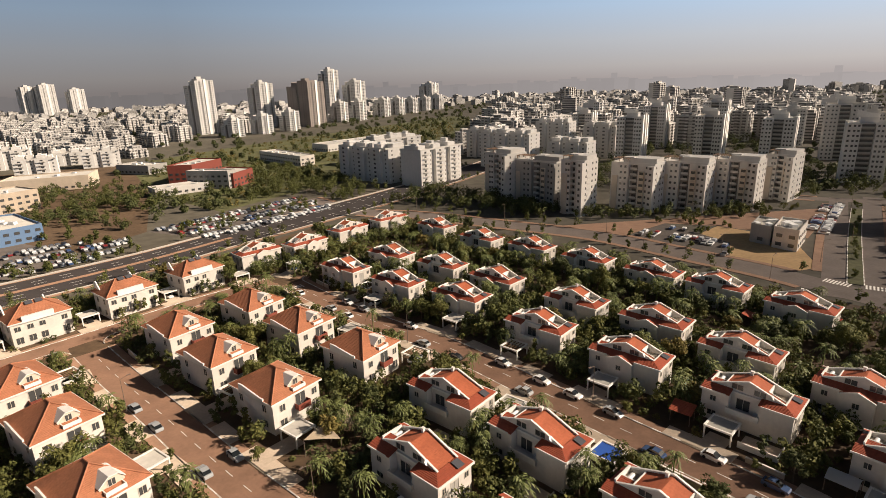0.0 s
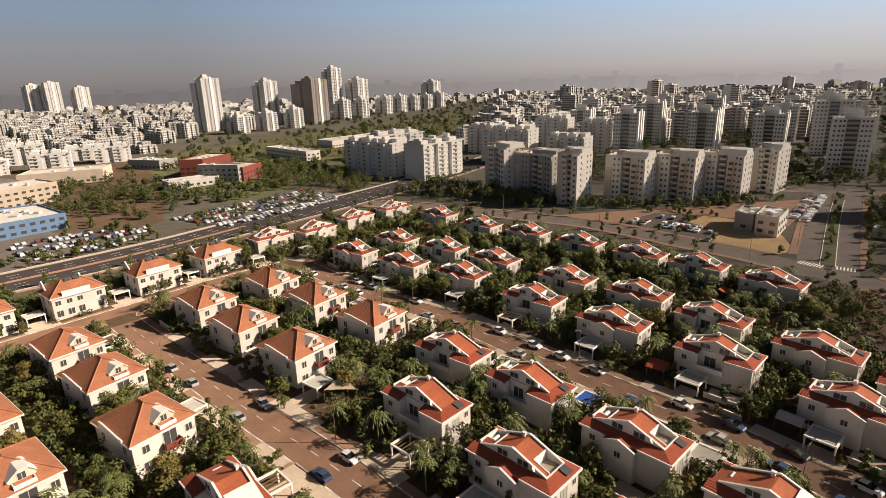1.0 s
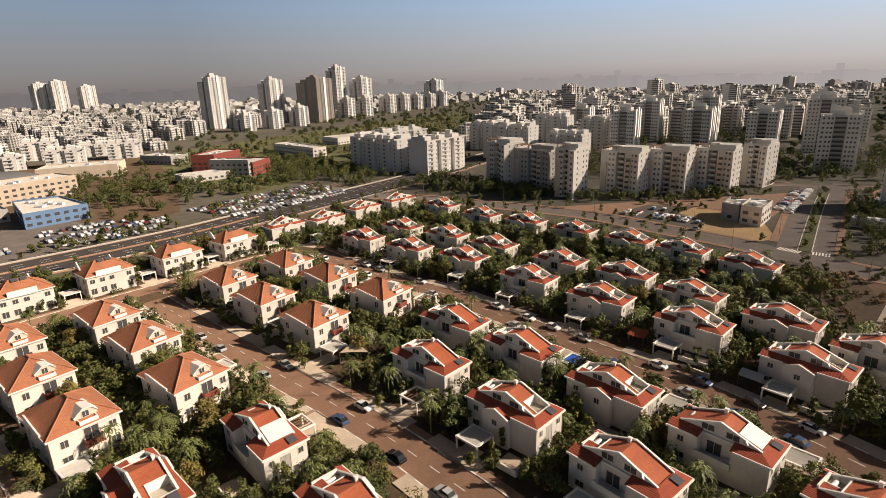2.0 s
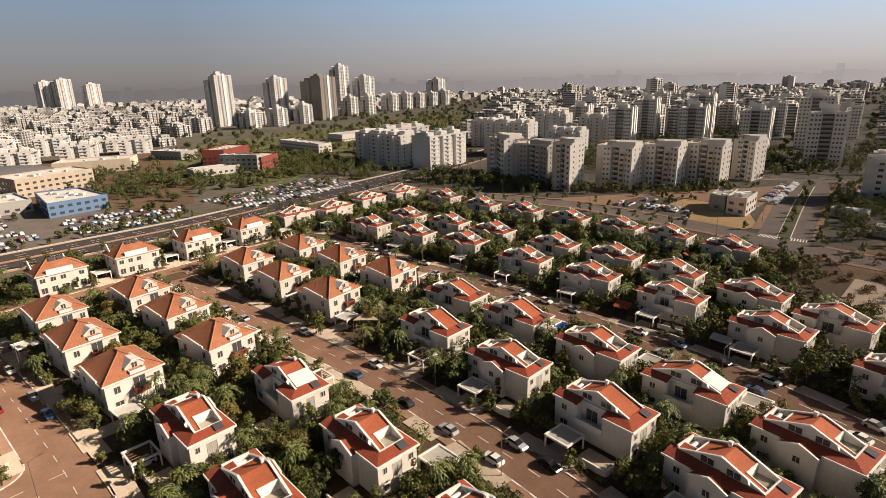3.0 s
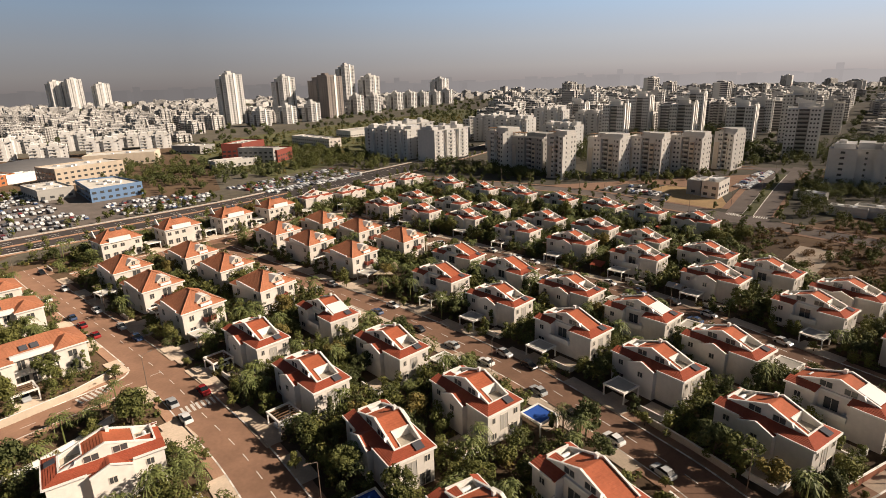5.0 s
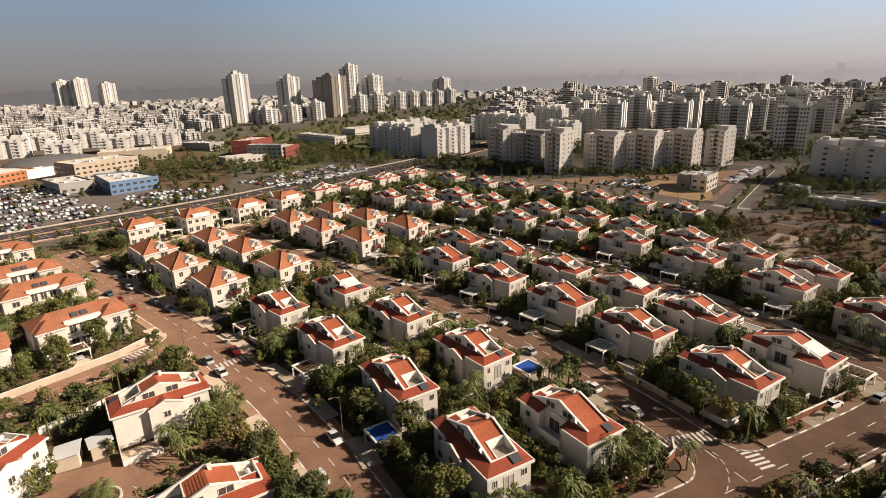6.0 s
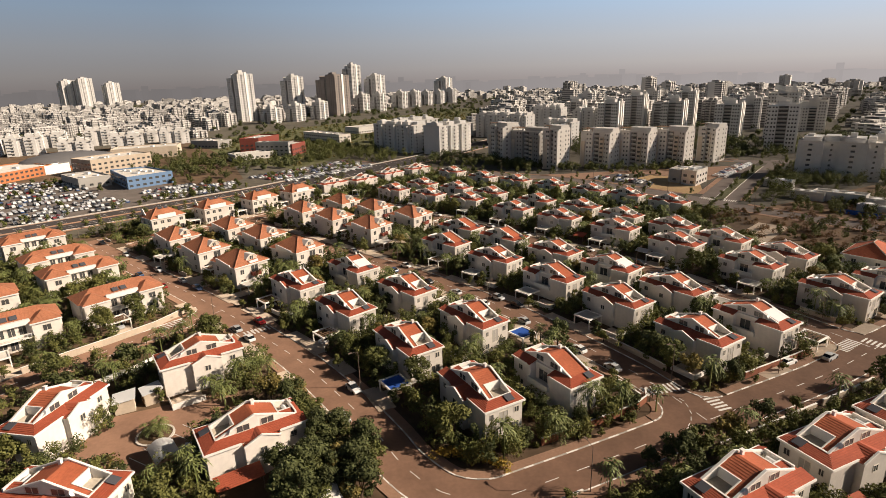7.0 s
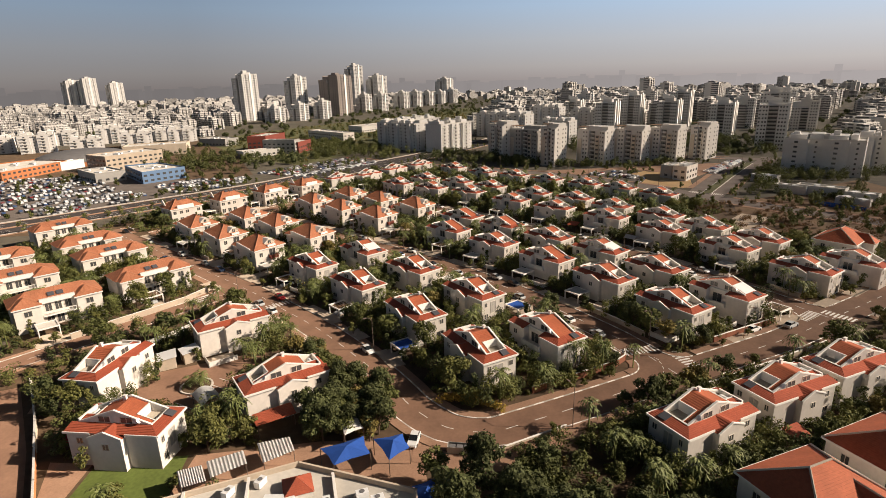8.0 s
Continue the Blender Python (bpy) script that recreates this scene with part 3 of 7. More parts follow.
    if top == "terrace":
        bm = bmesh.new()
        box(bm, x0 + 0.9, x1, 1.7, t1, 5.5, 5.62)
        add("terrace_floor", bm, DECK)
        bm = bmesh.new()
        extrude(bm, ((x0 + 0.9, 1.7, 5.6), (x0 + 0.9, t1, 5.6), (x0 + 0.9, t1, z_at(t1) + 0.12), (x0 + 0.9, 1.7, 6.15)), (0.16, 0, 0))
        box(bm, x0 + 0.9, x1, t1 - 0.16, t1, 5.6, z_at(t1) + 0.12)
        box(bm, x0, x1, 1.4, 1.62, 5.6, 6.2)
        add("terrace_wall", bm, COPING)
    elif top == "awning":
        bm = bmesh.new()
        extrude(bm, ((x0 + 0.2, 1.6, 6.25), (x1, 1.6, 6.25), (x1, 4.4, 7.3), (x0 + 0.2, 4.4, 7.3)), (0, 0, 0.08))
        add("awning", bm, METAL, "white sheet awning over the roof terrace")
    bm = bmesh.new()
    extrude(bm, ((4.3, 0.1, E + 0.26), (5.7, 0.1, E + 0.26), (5.7, 1.3, E + 0.62), (4.3, 1.3, E + 0.62)), (0, 0, 0.08))
    add("solar_panel", bm, PANEL, "dark glass solar water panel")
    bm = bmesh.new()
    bmesh.ops.create_cone(bm, cap_ends=True, segments=12, radius1=0.28, radius2=0.28, depth=1.3, matrix=Matrix.Translation((4.2, 10.9, 6.05)) @ Matrix.Rotation(radians(90), 4, "Y"))
    add("water_tank", bm, METAL, "white solar hot-water tank")
    # windows
    for y in (8.0, 4.9):
        win((1.65, y, z_at(y) - 0.62), 1.55, 0.9, 180)
    for y, z, w in ((10.8, 4.1, 0.8), (10.8, 1.4, 1.2)):
        win((0, y, z), w, 0.9, 180)
    if not notch:
        win((-1.0, 6.6, 3.9), 0.8, 0.9, 180)
    bm = bmesh.new()
    bmesh.ops.create_cone(bm, cap_ends=True, segments=12, radius1=0.08, radius2=0.42, depth=0.2, matrix=Matrix.Translation((1.55, 3.2, 6.75)) @ Matrix.Rotation(radians(60), 4, "X"))
    limb_base = Matrix.Translation((1.71, 3.3, 6.5))
    bmesh.ops.create_cone(bm, cap_ends=True, segments=6, radius1=0.04, radius2=0.04, depth=0.8, matrix=limb_base)
    add("satellite_dish", bm, METAL)
    # a slim chimney stack and flue on the ridge
    bm = bmesh.new()
    box(bm, 5.2, 5.6, 6.9, 7.3, 7.5, 8.35)
    box(bm, 5.14, 5.66, 6.84, 7.36, 8.35, 8.45)
    add("chimney", bm, COPING)
    for x, z, w, h in ((1.2, 4.2, 0.6, 0.9), (5.9, 4.2, 0.8, 0.9), (5.4, 1.2, 1.8, 1.9), (1.3, 1.5, 0.9, 1.0)):
        win((x, 0, z), w, h, -90)
    win((3.4, 0, 3.3), 1.5, 2.6, -90, SHUTTER)
    for ob in villa.children_recursive:
        ob.data.transform(Matrix.Diagonal((0.88, 1.0, 0.91, 1.0)))
    return villa


def hip_villa(W=9.7, L=10.8, front="dormer"):
    """A villa under a hipped tile roof. Front-left corner at the origin, x along the front, y to the back."""
    E, rise, d = 5.55, 2.75, 4.2
    villa = thing("villa", "white plastered villa with a hipped orange clay tile roof", "house", "suburban villas")
    bm = bmesh.new()
    box(bm, 0, W, 0, L, 0, E)
    part("wall", bm, PLASTER, villa)
    o = 0.35
    c = [Vector(q) for q in ((-o, -o, E), (W + o, -o, E), (W + o, L + o, E), (-o, L + o, E))]
    if W > L:
        r0, r1 = Vector((d, L / 2, E + rise)), Vector((W - d, L / 2, E + rise))
        sides = ((c[0], c[1], r1, r0), (c[1], c[2], r1, r1), (c[2], c[3], r0, r1), (c[3], c[0], r0, r0))
    else:
        r0, r1 = Vector((W / 2, d + 0.4, E + rise)), Vector((W / 2, L - d - 0.4, E + rise))
        sides = ((c[0], c[1], r0, r0), (c[1], c[2], r1, r0), (c[2], c[3], r1, r1), (c[3], c[0], r0, r1))
    for k, (p, q, r, s) in enumerate(sides):
        bm = bmesh.new()
        slope(bm, p, q, r, s)
        part("roof_slope", bm, TILE_WARM if front == "plain" else TILE, villa)
    for x0, x1, y0, y1 in ((-o - 0.08, W + o + 0.08, -o - 0.1, -o + 0.04), (-o - 0.1, -o + 0.04, -o + 0.04, L + o + 0.1), (W + o - 0.04, W + o + 0.1, -o + 0.04, L + o + 0.1), (-o + 0.04, W + o - 0.04, L + o - 0.04, L + o + 0.1)):
        bm = bmesh.new()
        box(bm, x0, x1, y0, y1, E - 0.22, E + 0.03)
        part("eave_board", bm, COPING, villa)
    # ridge tiles
    bm = bmesh.new()
    for p, q in ((r0, r1), (c[0], r0), (c[1], r0 if W <= L else r1), (c[2], r1), (c[3], r1 if W <= L else r0)):
        ax = (q - p)
        if ax.length < 0.1:
            continue
        mt = Matrix.Translation((p + q) / 2 + Vector((0, 0, 0.06))) @ ax.to_track_quat("Z", "Y").to_matrix().to_4x4()
        bmesh.ops.create_cone(bm, cap_ends=True, segments=6, radius1=0.12, radius2=0.12, depth=ax.length, matrix=mt)
    part("ridge", bm, CREAM if front == "plain" else TILE, villa)
    if front == "plain":
        bm = bmesh.new()
        box(bm, 6.2, 10.6, -2.6, 0.0, 0, E - 0.4)
        part("wing", bm, PLASTER, villa)
        p = [Vector(q) for q in ((5.9, -2.9, E - 0.4), (10.9, -2.9, E - 0.4), (10.9, 3.6, E - 0.4), (5.9, 3.6, E - 0.4))]
        top0, top1 = Vector((8.4, -0.6, E + 1.5)), Vector((8.4, 3.6, E + 1.5))
        for q in ((p[0], p[1], top0, top0), (p[1], p[2], top1, top0), (p[3], p[0], top0, top1)):
            part("roof_slope", slope(bmesh.new(), *q), TILE_WARM, villa)
        bm = bmesh.new()
        for q, r in ((p[0], top0), (p[1], top0), (top0, top1)):
            ax = r - q
            mt = Matrix.Translation((q + r) / 2 + Vector((0, 0, 0.06))) @ ax.to_track_quat("Z", "Y").to_matrix().to_4x4()
            bmesh.ops.create_cone(bm, cap_ends=True, segments=6, radius1=0.12, radius2=0.12, depth=ax.length, matrix=mt)
        part("ridge", bm, CREAM, villa)
        for x in (2.0, W - 2.0):
            window_part(villa, (x, 0, 4.0), 1.2, 1.1, -90)
            window_part(villa, (x, 0, 1.4), 1.4, 1.3, -90)
    elif front == "dormer":
        cx = 5.6
        bm = bmesh.new()
        extrude(bm, ((cx - 1.6, 0.9, E), (cx + 1.6, 0.9, E), (cx + 1.6, 0.9, 6.75), (cx + 0.9, 0.9, 7.45), (cx - 0.3, 0.9, 7.55), (cx - 1.6, 0.9, 6.6)), (0, 3.2, 0))
        dormer = part("dormer", bm, CREAM, villa, "cream gabled dormer")
        bm = bmesh.new()
        for (xa, za), (xb, zb) in (((cx - 1.7, 6.55), (cx - 0.3, 7.55)), ((cx - 0.3, 7.55), (cx + 0.9, 7.47)), ((cx + 0.9, 7.47), (cx + 1.7, 6.7))):
            extrude(bm, ((xa, 0.75, za), (xb, 0.75, zb), (xb, 0.75, zb + 0.14), (xa, 0.75, za + 0.14)), (0, 3.4, 0))
        part("dormer_roof", bm, COPING, dormer)
        window_part(villa, (cx, 0.9, 6.75), 0.9, 0.9, -90)
        bm = bmesh.new()
        for x0, x1, y0, y1 in ((cx - 1.3, cx + 1.3, -0.12, 0.0), (cx - 1.3, cx - 1.15, 0.0, 1.2), (cx + 1.15, cx + 1.3, 0.0, 1.2)):
            box(bm, x0, x1, y0, y1, E - 0.05, E + 0.75)
        part("balcony_wall", bm, COPING, villa)
        window_part(villa, (cx, 0.0, 3.9), 2.0, 2.2, -90)
        bm = bmesh.new()
        box(bm, cx - 1.3, cx + 1.3, -1.0, 0.0, 2.5, 2.7)
        part("balcony_floor", bm, COPING, villa)
        bm = bmesh.new()
        box(bm, cx - 1.3, cx + 1.3, -1.08, -1.0, 2.55, 3.6)
        for x in (cx - 1.3, cx + 1.22):
            box(bm, x, x + 0.08, -1.0, 0.0, 2.55, 3.6)
        part("balcony_rail", bm, RAIL, villa, "brown-red balcony rail")
        # stepped parapet on the street side
        bm = bmesh.new()
        extrude(bm, ((-0.45, 1.8, E - 0.2), (-0.45, 8.2, E - 0.2), (-0.45, 8.2, 6.7), (-0.45, 7.2, 6.7), (-0.45, 2.6, 5.95), (-0.45, 1.8, 5.95)), (0.25, 0, 0))
        part("parapet_wall", bm, COPING, villa)
        for x in (1.9, 8.6):
            window_part(villa, (x, 0, 4.0), 1.0, 1.1, -90)
            window_part(villa, (x, 0, 1.4), 1.3, 1.3, -90)
    else:
        bm = bmesh.new()
        box(bm, 2.4, W - 3.4, -0.42, 0.1, E - 0.3, E + 1.15)
        part("parapet_wall", bm, COPING, villa, "tall plain white parapet over the eaves")
        for x in (1.3, 3.8, 6.2, W - 1.5):
            window_part(villa, (x, 0, 4.1), 1.2, 1.0, -90)
            window_part(villa, (x, 0, 1.5), 1.4, 1.4, -90)
        for x in (0.6, W - 3.0):
            bm = bmesh.new()
            extrude(bm, ((x, L - 3.5, E), (x, L + 0.2, E), (x, L + 0.2, E + 2.2), (x, L - 0.8, E + 2.6)), (0.3, 0, 0))
            part("fin_wall", bm, COPING, villa)
        for x in (4.6, 6.6):
            y = 3.2
            z = E + 0.35 + (y + 0.35) * rise / (L / 2 + 0.35)
            bm = bmesh.new()
            extrude(bm, ((x, y, z), (x + 1.5, y, z), (x + 1.5, y + 1.0, z + 0.5), (x, y + 1.0, z + 0.5)), (0, 0, 0.08))
            part("skylight", bm, PANEL, villa)
    for y in (2.2, L - 2.4):
        for z in (4.0, 1.4):
            window_part(villa, (0, y, z), 0.9, 1.2, 180)
    for ob in villa.children_recursive:
        ob.data.transform(Matrix.Diagonal((0.93, 0.97, 1.0, 1.0)))
    return villa


FOOT = []


def plant(master, rows, size=(-0.9, 6.4, -0.3, 12.7), used=[], back=0.9):
    """Stands copies of a master thing at x, y, degrees, set back a little towards the end of its plot."""
    made = []
    for x, y, a in rows:
        d = Vector((x + 2, y + 58)).normalized() * back
        x, y = x + d.x, y + d.y
        FOOT.append((x, y, radians(a), *size))
        m = pose(x * PLAN, y * PLAN, 0, 0, 0, a)
        if master.name not in used:
            used.append(master.name)
            master.matrix_basis = m @ Matrix.Scale(PLAN, 4)
            made.append(master)
        else:
            made.append(copy_thing(master, m))
    return made


terrace_villa = gable_villa()
plant(terrace_villa, [(-35, 24.7, 46), (-22, 10, 43), (-9.5, -6.5, 34), (1.3, -22.6, 30), (-10.3, 19.7, 43), (2.6, 3, 38)])
plant(terrace_villa, [(10.6, 39.6, 45), (31.5, 10.7, 36), (40.1, -5.5, 33), (26.1, 44.1, 43), (45, 16.2, 36)])
plant(terrace_villa, [(-22.7, 135.1, 50), (-7.9, 122.8, 50), (7, 111.9, 49), (34.8, 80.3, 47), (58.9, 49, 41), (77, 13, 36)])
plant(terrace_villa, [(-11.3, 146.3, 50), (15.9, 122.4, 45), (44.7, 94.7, 46), (65, 66, 42), (80.1, 37.3, 36)])
plant(terrace_villa, [(1.4, 177.4, 45), (29, 149, 45), (55, 123.1, 45), (76.3, 98.8, 42), (-40.3, -39.1, 84)])
recess_villa = gable_villa(notch=True)
plant(recess_villa, [(21.7, 94.3, 48), (48, 65.9, 44), (68.7, 30.8, 36), (3.1, 135, 49), (31.6, 106.2, 46), (54, 80.6, 43), (72.2, 51.5, 40), (91, 17.2, 34), (15.2, 160, 45), (42, 135.6, 45), (65.7, 112.4, 44)])
closed_villa = gable_villa(top="plain", notch=True)
plant(closed_villa, [(-1.5, 54.5, 46), (21.8, 25.2, 40), (13.6, -17.1, 33), (3.4, 70.6, 49), (14.5, 58.3, 44)])
awning_villa = gable_villa(top="awning", notch=True)
plant(awning_villa, [(-24.4, 35, 43), (36.6, 30.7, 42), (52.9, 0, 33)])
mirror_villa = gable_villa(mirror=True)
plant(mirror_villa, size=(-6.4, 0.9, -0.3, 12.7), rows=[(-48.1, -8.9, -54), (-56.4, -25.3, -10), (-32.2, -30.2, -56), (24.1, -41.8, -63), (38.4, -34.6, -66), (51.9, -28.1, -66)])
plant(mirror_villa, size=(-6.4, 0.9, -0.3, 12.7), rows=[(-56.9, 152.9, -45), (-43.9, 161.2, -41), (-32.8, 176.9, -41), (-20.6, 190.2, -46)])
dormer_villa = hip_villa()
plant(dormer_villa, back=0, size=(-0.4, 10.1, -1.1, 11.2), rows=[(-83.1, 66.5, 52), (-69.2, 53.3, 52), (-54.8, 40.4, 51), (-70.6, 77.8, 54), (-56.9, 66, 54), (-42.8, 51.7, 54)])
plant(dormer_villa, back=0, size=(-0.4, 10.1, -1.1, 11.2), rows=[(-53, 99, 52), (-40.2, 86.5, 53), (-26.4, 74.2, 52), (-41.5, 111, 54), (-28.3, 99.2, 52), (-14.2, 87.2, 52)])
parapet_villa = hip_villa(12.2, 8.5, "parapet")
plant(parapet_villa, back=0, size=(-0.4, 12.6, -0.5, 8.9), rows=[(-102.5, 94, 50), (-90.5, 108.1, 50), (-78, 122.3, 51), (-66.2, 135.7, 53)])


def twin_villa():
    """A long twin villa: a hipped body with two hipped bays in front and a recessed middle with a terrace rail."""
    W, L, E = 16.3, 8.6, 5.4
    villa = thing("villa", "long cream-white twin villa with hipped orange tile roofs", "house", "suburban villas")
    bm = bmesh.new()
    box(bm, 0, W, 1.6, L, 0, E)
    part("wall", bm, PLASTER, villa)

    def hip(x0, x1, y0, y1, e, rise, d):
        c = [Vector(q) for q in ((x0, y0, e), (x1, y0, e), (x1, y1, e), (x0, y1, e))]
        if x1 - x0 > y1 - y0:
            r0, r1 = Vector((x0 + d, (y0 + y1) / 2, e + rise)), Vector((x1 - d, (y0 + y1) / 2, e + rise))
            sides = ((c[0], c[1], r1, r0), (c[1], c[2], r1, r1), (c[2], c[3], r0, r1), (c[3], c[0], r0, r0))
        else:
            r0, r1 = Vector(((x0 + x1) / 2, y0 + d, e + rise)), Vector(((x0 + x1) / 2, y1 - d, e + rise))
            sides = ((c[0], c[1], r0, r0), (c[1], c[2], r1, r0), (c[2], c[3], r1, r1), (c[3], c[0], r0, r1))
        for p, q, r, s in sides:
            part("roof_slope", slope(bmesh.new(), p, q, r, s), TILE, villa)

    hip(-0.3, W + 0.3, 1.3, L + 0.3, E, 1.9, 3.6)
    for x in (0.4, W - 5.0):
        bm = bmesh.new()
        box(bm, x, x + 4.6, 0, 1.7, 0, E)
        part("bay", bm, PLASTER, villa)
        hip(x - 0.3, x + 4.9, -0.3, 5.0, E + 0.05, 1.55, 2.5)
        bm = bmesh.new()
        box(bm, x - 0.36, x + 4.96, -0.38, -0.24, E - 0.2, E + 0.04)
        part("eave_board", bm, COPING, villa)
        window_part(villa, (x + 2.3, 0, 4.0), 1.3, 1.1, -90)
        window_part(villa, (x + 2.3, 0, 1.4), 1.6, 1.3, -90)
    bm = bmesh.new()
    box(bm, 5.0, W - 5.0, 0.9, 1.62, E - 0.25, E + 0.7)
    part("parapet_wall", bm, COPING, villa)
    bm = bmesh.new()
    box(bm, 5.05, W - 5.05, 0.2, 1.6, 2.5, 2.7)
    part("terrace_floor", bm, COPING, villa)
    for k in range(10):
        bm = bmesh.new()
        x = 5.2 + k * (W - 10.6) / 9
        box(bm, x, x + 0.12, 0.22, 0.34, 2.7, 3.4)
        part("baluster", bm, COPING, villa)
    bm = bmesh.new()
    box(bm, 5.05, W - 5.05, 0.2, 0.36, 3.4, 3.52)
    part("handrail", bm, COPING, villa)
    for x in (6.4, 8.15, 9.9):
        window_part(villa, (x, 1.6, 4.0), 1.1, 1.6, -90)
        window_part(villa, (x, 1.6, 1.3), 1.2, 1.8, -90)
    for x in (6.8, 8.4):
        bm = bmesh.new()
        extrude(bm, ((x, 2.4, 6.15), (x + 1.2, 2.4, 6.15), (x + 1.2, 3.4, 6.67), (x, 3.4, 6.67)), (0, 0, 0.08))
        part("skylight", bm, PANEL, villa)
    for y in (3.5, 6.6):
        window_part(villa, (W, y, 4.0), 1.0, 1.2, 0)
        window_part(villa, (W, y, 1.4), 1.2, 1.3, 0)
    return villa


pair_villa = twin_villa()
plant(pair_villa, back=0, size=(-0.4, 16.7, -0.4, 9.0), rows=[(-78, 18, 48), (-97.7, 35.2, 48), (-111.3, 47.4, 48), (-131.5, 65.6, 47), (-91, 2.5, 43), (-109.5, 16, 44), (-127, 32, 44)])
plain_villa = hip_villa(12.0, 9.5, "plain")
plant(plain_villa, back=0, size=(-0.4, 12.4, -0.4, 9.9), rows=[(31, -56.5, 22), (44.5, -50.5, 24), (97, 34, 40)])

# ---- apartment blocks and towers (built in plan units, then scaled) ----
def shared(name, mesh, parent, at, turn=0.0):
    ob = new(name, mesh)
    ob.parent = parent
    ob.matrix_basis = pose(*at, 0, 0, turn)
    return ob


def mesh_of(name, mat, *boxes):
    bm = bmesh.new()
    for b in boxes:
        box(bm, *b)
    data = bpy.data.meshes.new(name)
    bm.to_mesh(data)
    bm.free()
    data.materials.append(mat)
    return data


STOREY = 2.3
SMALL_WINDOW = mesh_of("window", GLASS, (-0.42, 0.42, -0.03, 0.05, -0.45, 0.45))
WIDE_WINDOW = mesh_of("window", GLASS, (-0.8, 0.8, -0.03, 0.05, -0.5, 0.5))
BALCONY = mesh_of("balcony", STUCCO, (-1.3, 1.3, -0.12, 1.3, 0, 0.14), (-1.3, 1.3, -0.12, 0.0, 0.14, 0.85))
WIDE_BALCONY = mesh_of("balcony", STUCCO, (-2.0, 2.0, -0.9, 0.3, 0, 0.14), (-2.0, 2.0, -0.98, -0.86, 0.14, 0.8))
LONG_BALCONY = mesh_of("balcony", ASH, (-2.6, 2.6, -0.14, 1.4, 0, 0.18), (-2.6, 2.6, -0.14, 0.0, 0.18, 0.8))
ROOF_TANK = mesh_of("water_tank", METAL, (-0.9, 0.9, -0.3, 0.3, 0.25, 0.8), (-0.9, -0.8, -0.3, 0.3, 0, 0.25), (0.8, 0.9, -0.3, 0.3, 0, 0.25), (-0.9, 0.9, -1.6, -0.5, 0.1, 0.2))


def ring_solid(bm, ring, z0, z1):
    extrude(bm, [(x, y, z0) for x, y in ring], (0, 0, z1 - z0))


def roof_set(b, w, d, h, seed):
    rng = random.Random(seed)
    bm = bmesh.new()
    for x0, x1, y0, y1 in ((0, w, 0, 0.25), (0, w, d - 0.25, d), (0, 0.25, 0.25, d - 0.25), (w - 0.25, w, 0.25, d - 0.25)):
        box(bm, x0, x1, y0, y1, h, h + 0.75)
    part("parapet", bm, STUCCO, b)
    bm = bmesh.new()
    sx, sy = w * rng.uniform(0.3, 0.5), d * rng.uniform(0.35, 0.55)
    box(bm, sx - 2.0, sx + 2.0, sy - 1.7, sy + 1.7, h, h + 2.6)
    part("stair_head", bm, STUCCO, b)
    for k in range(4):
        shared("water_tank", ROOF_TANK, b, (w * rng.uniform(0.15, 0.85), d * rng.uniform(0.55, 0.85), h + 0.02), rng.choice((0, 90)))


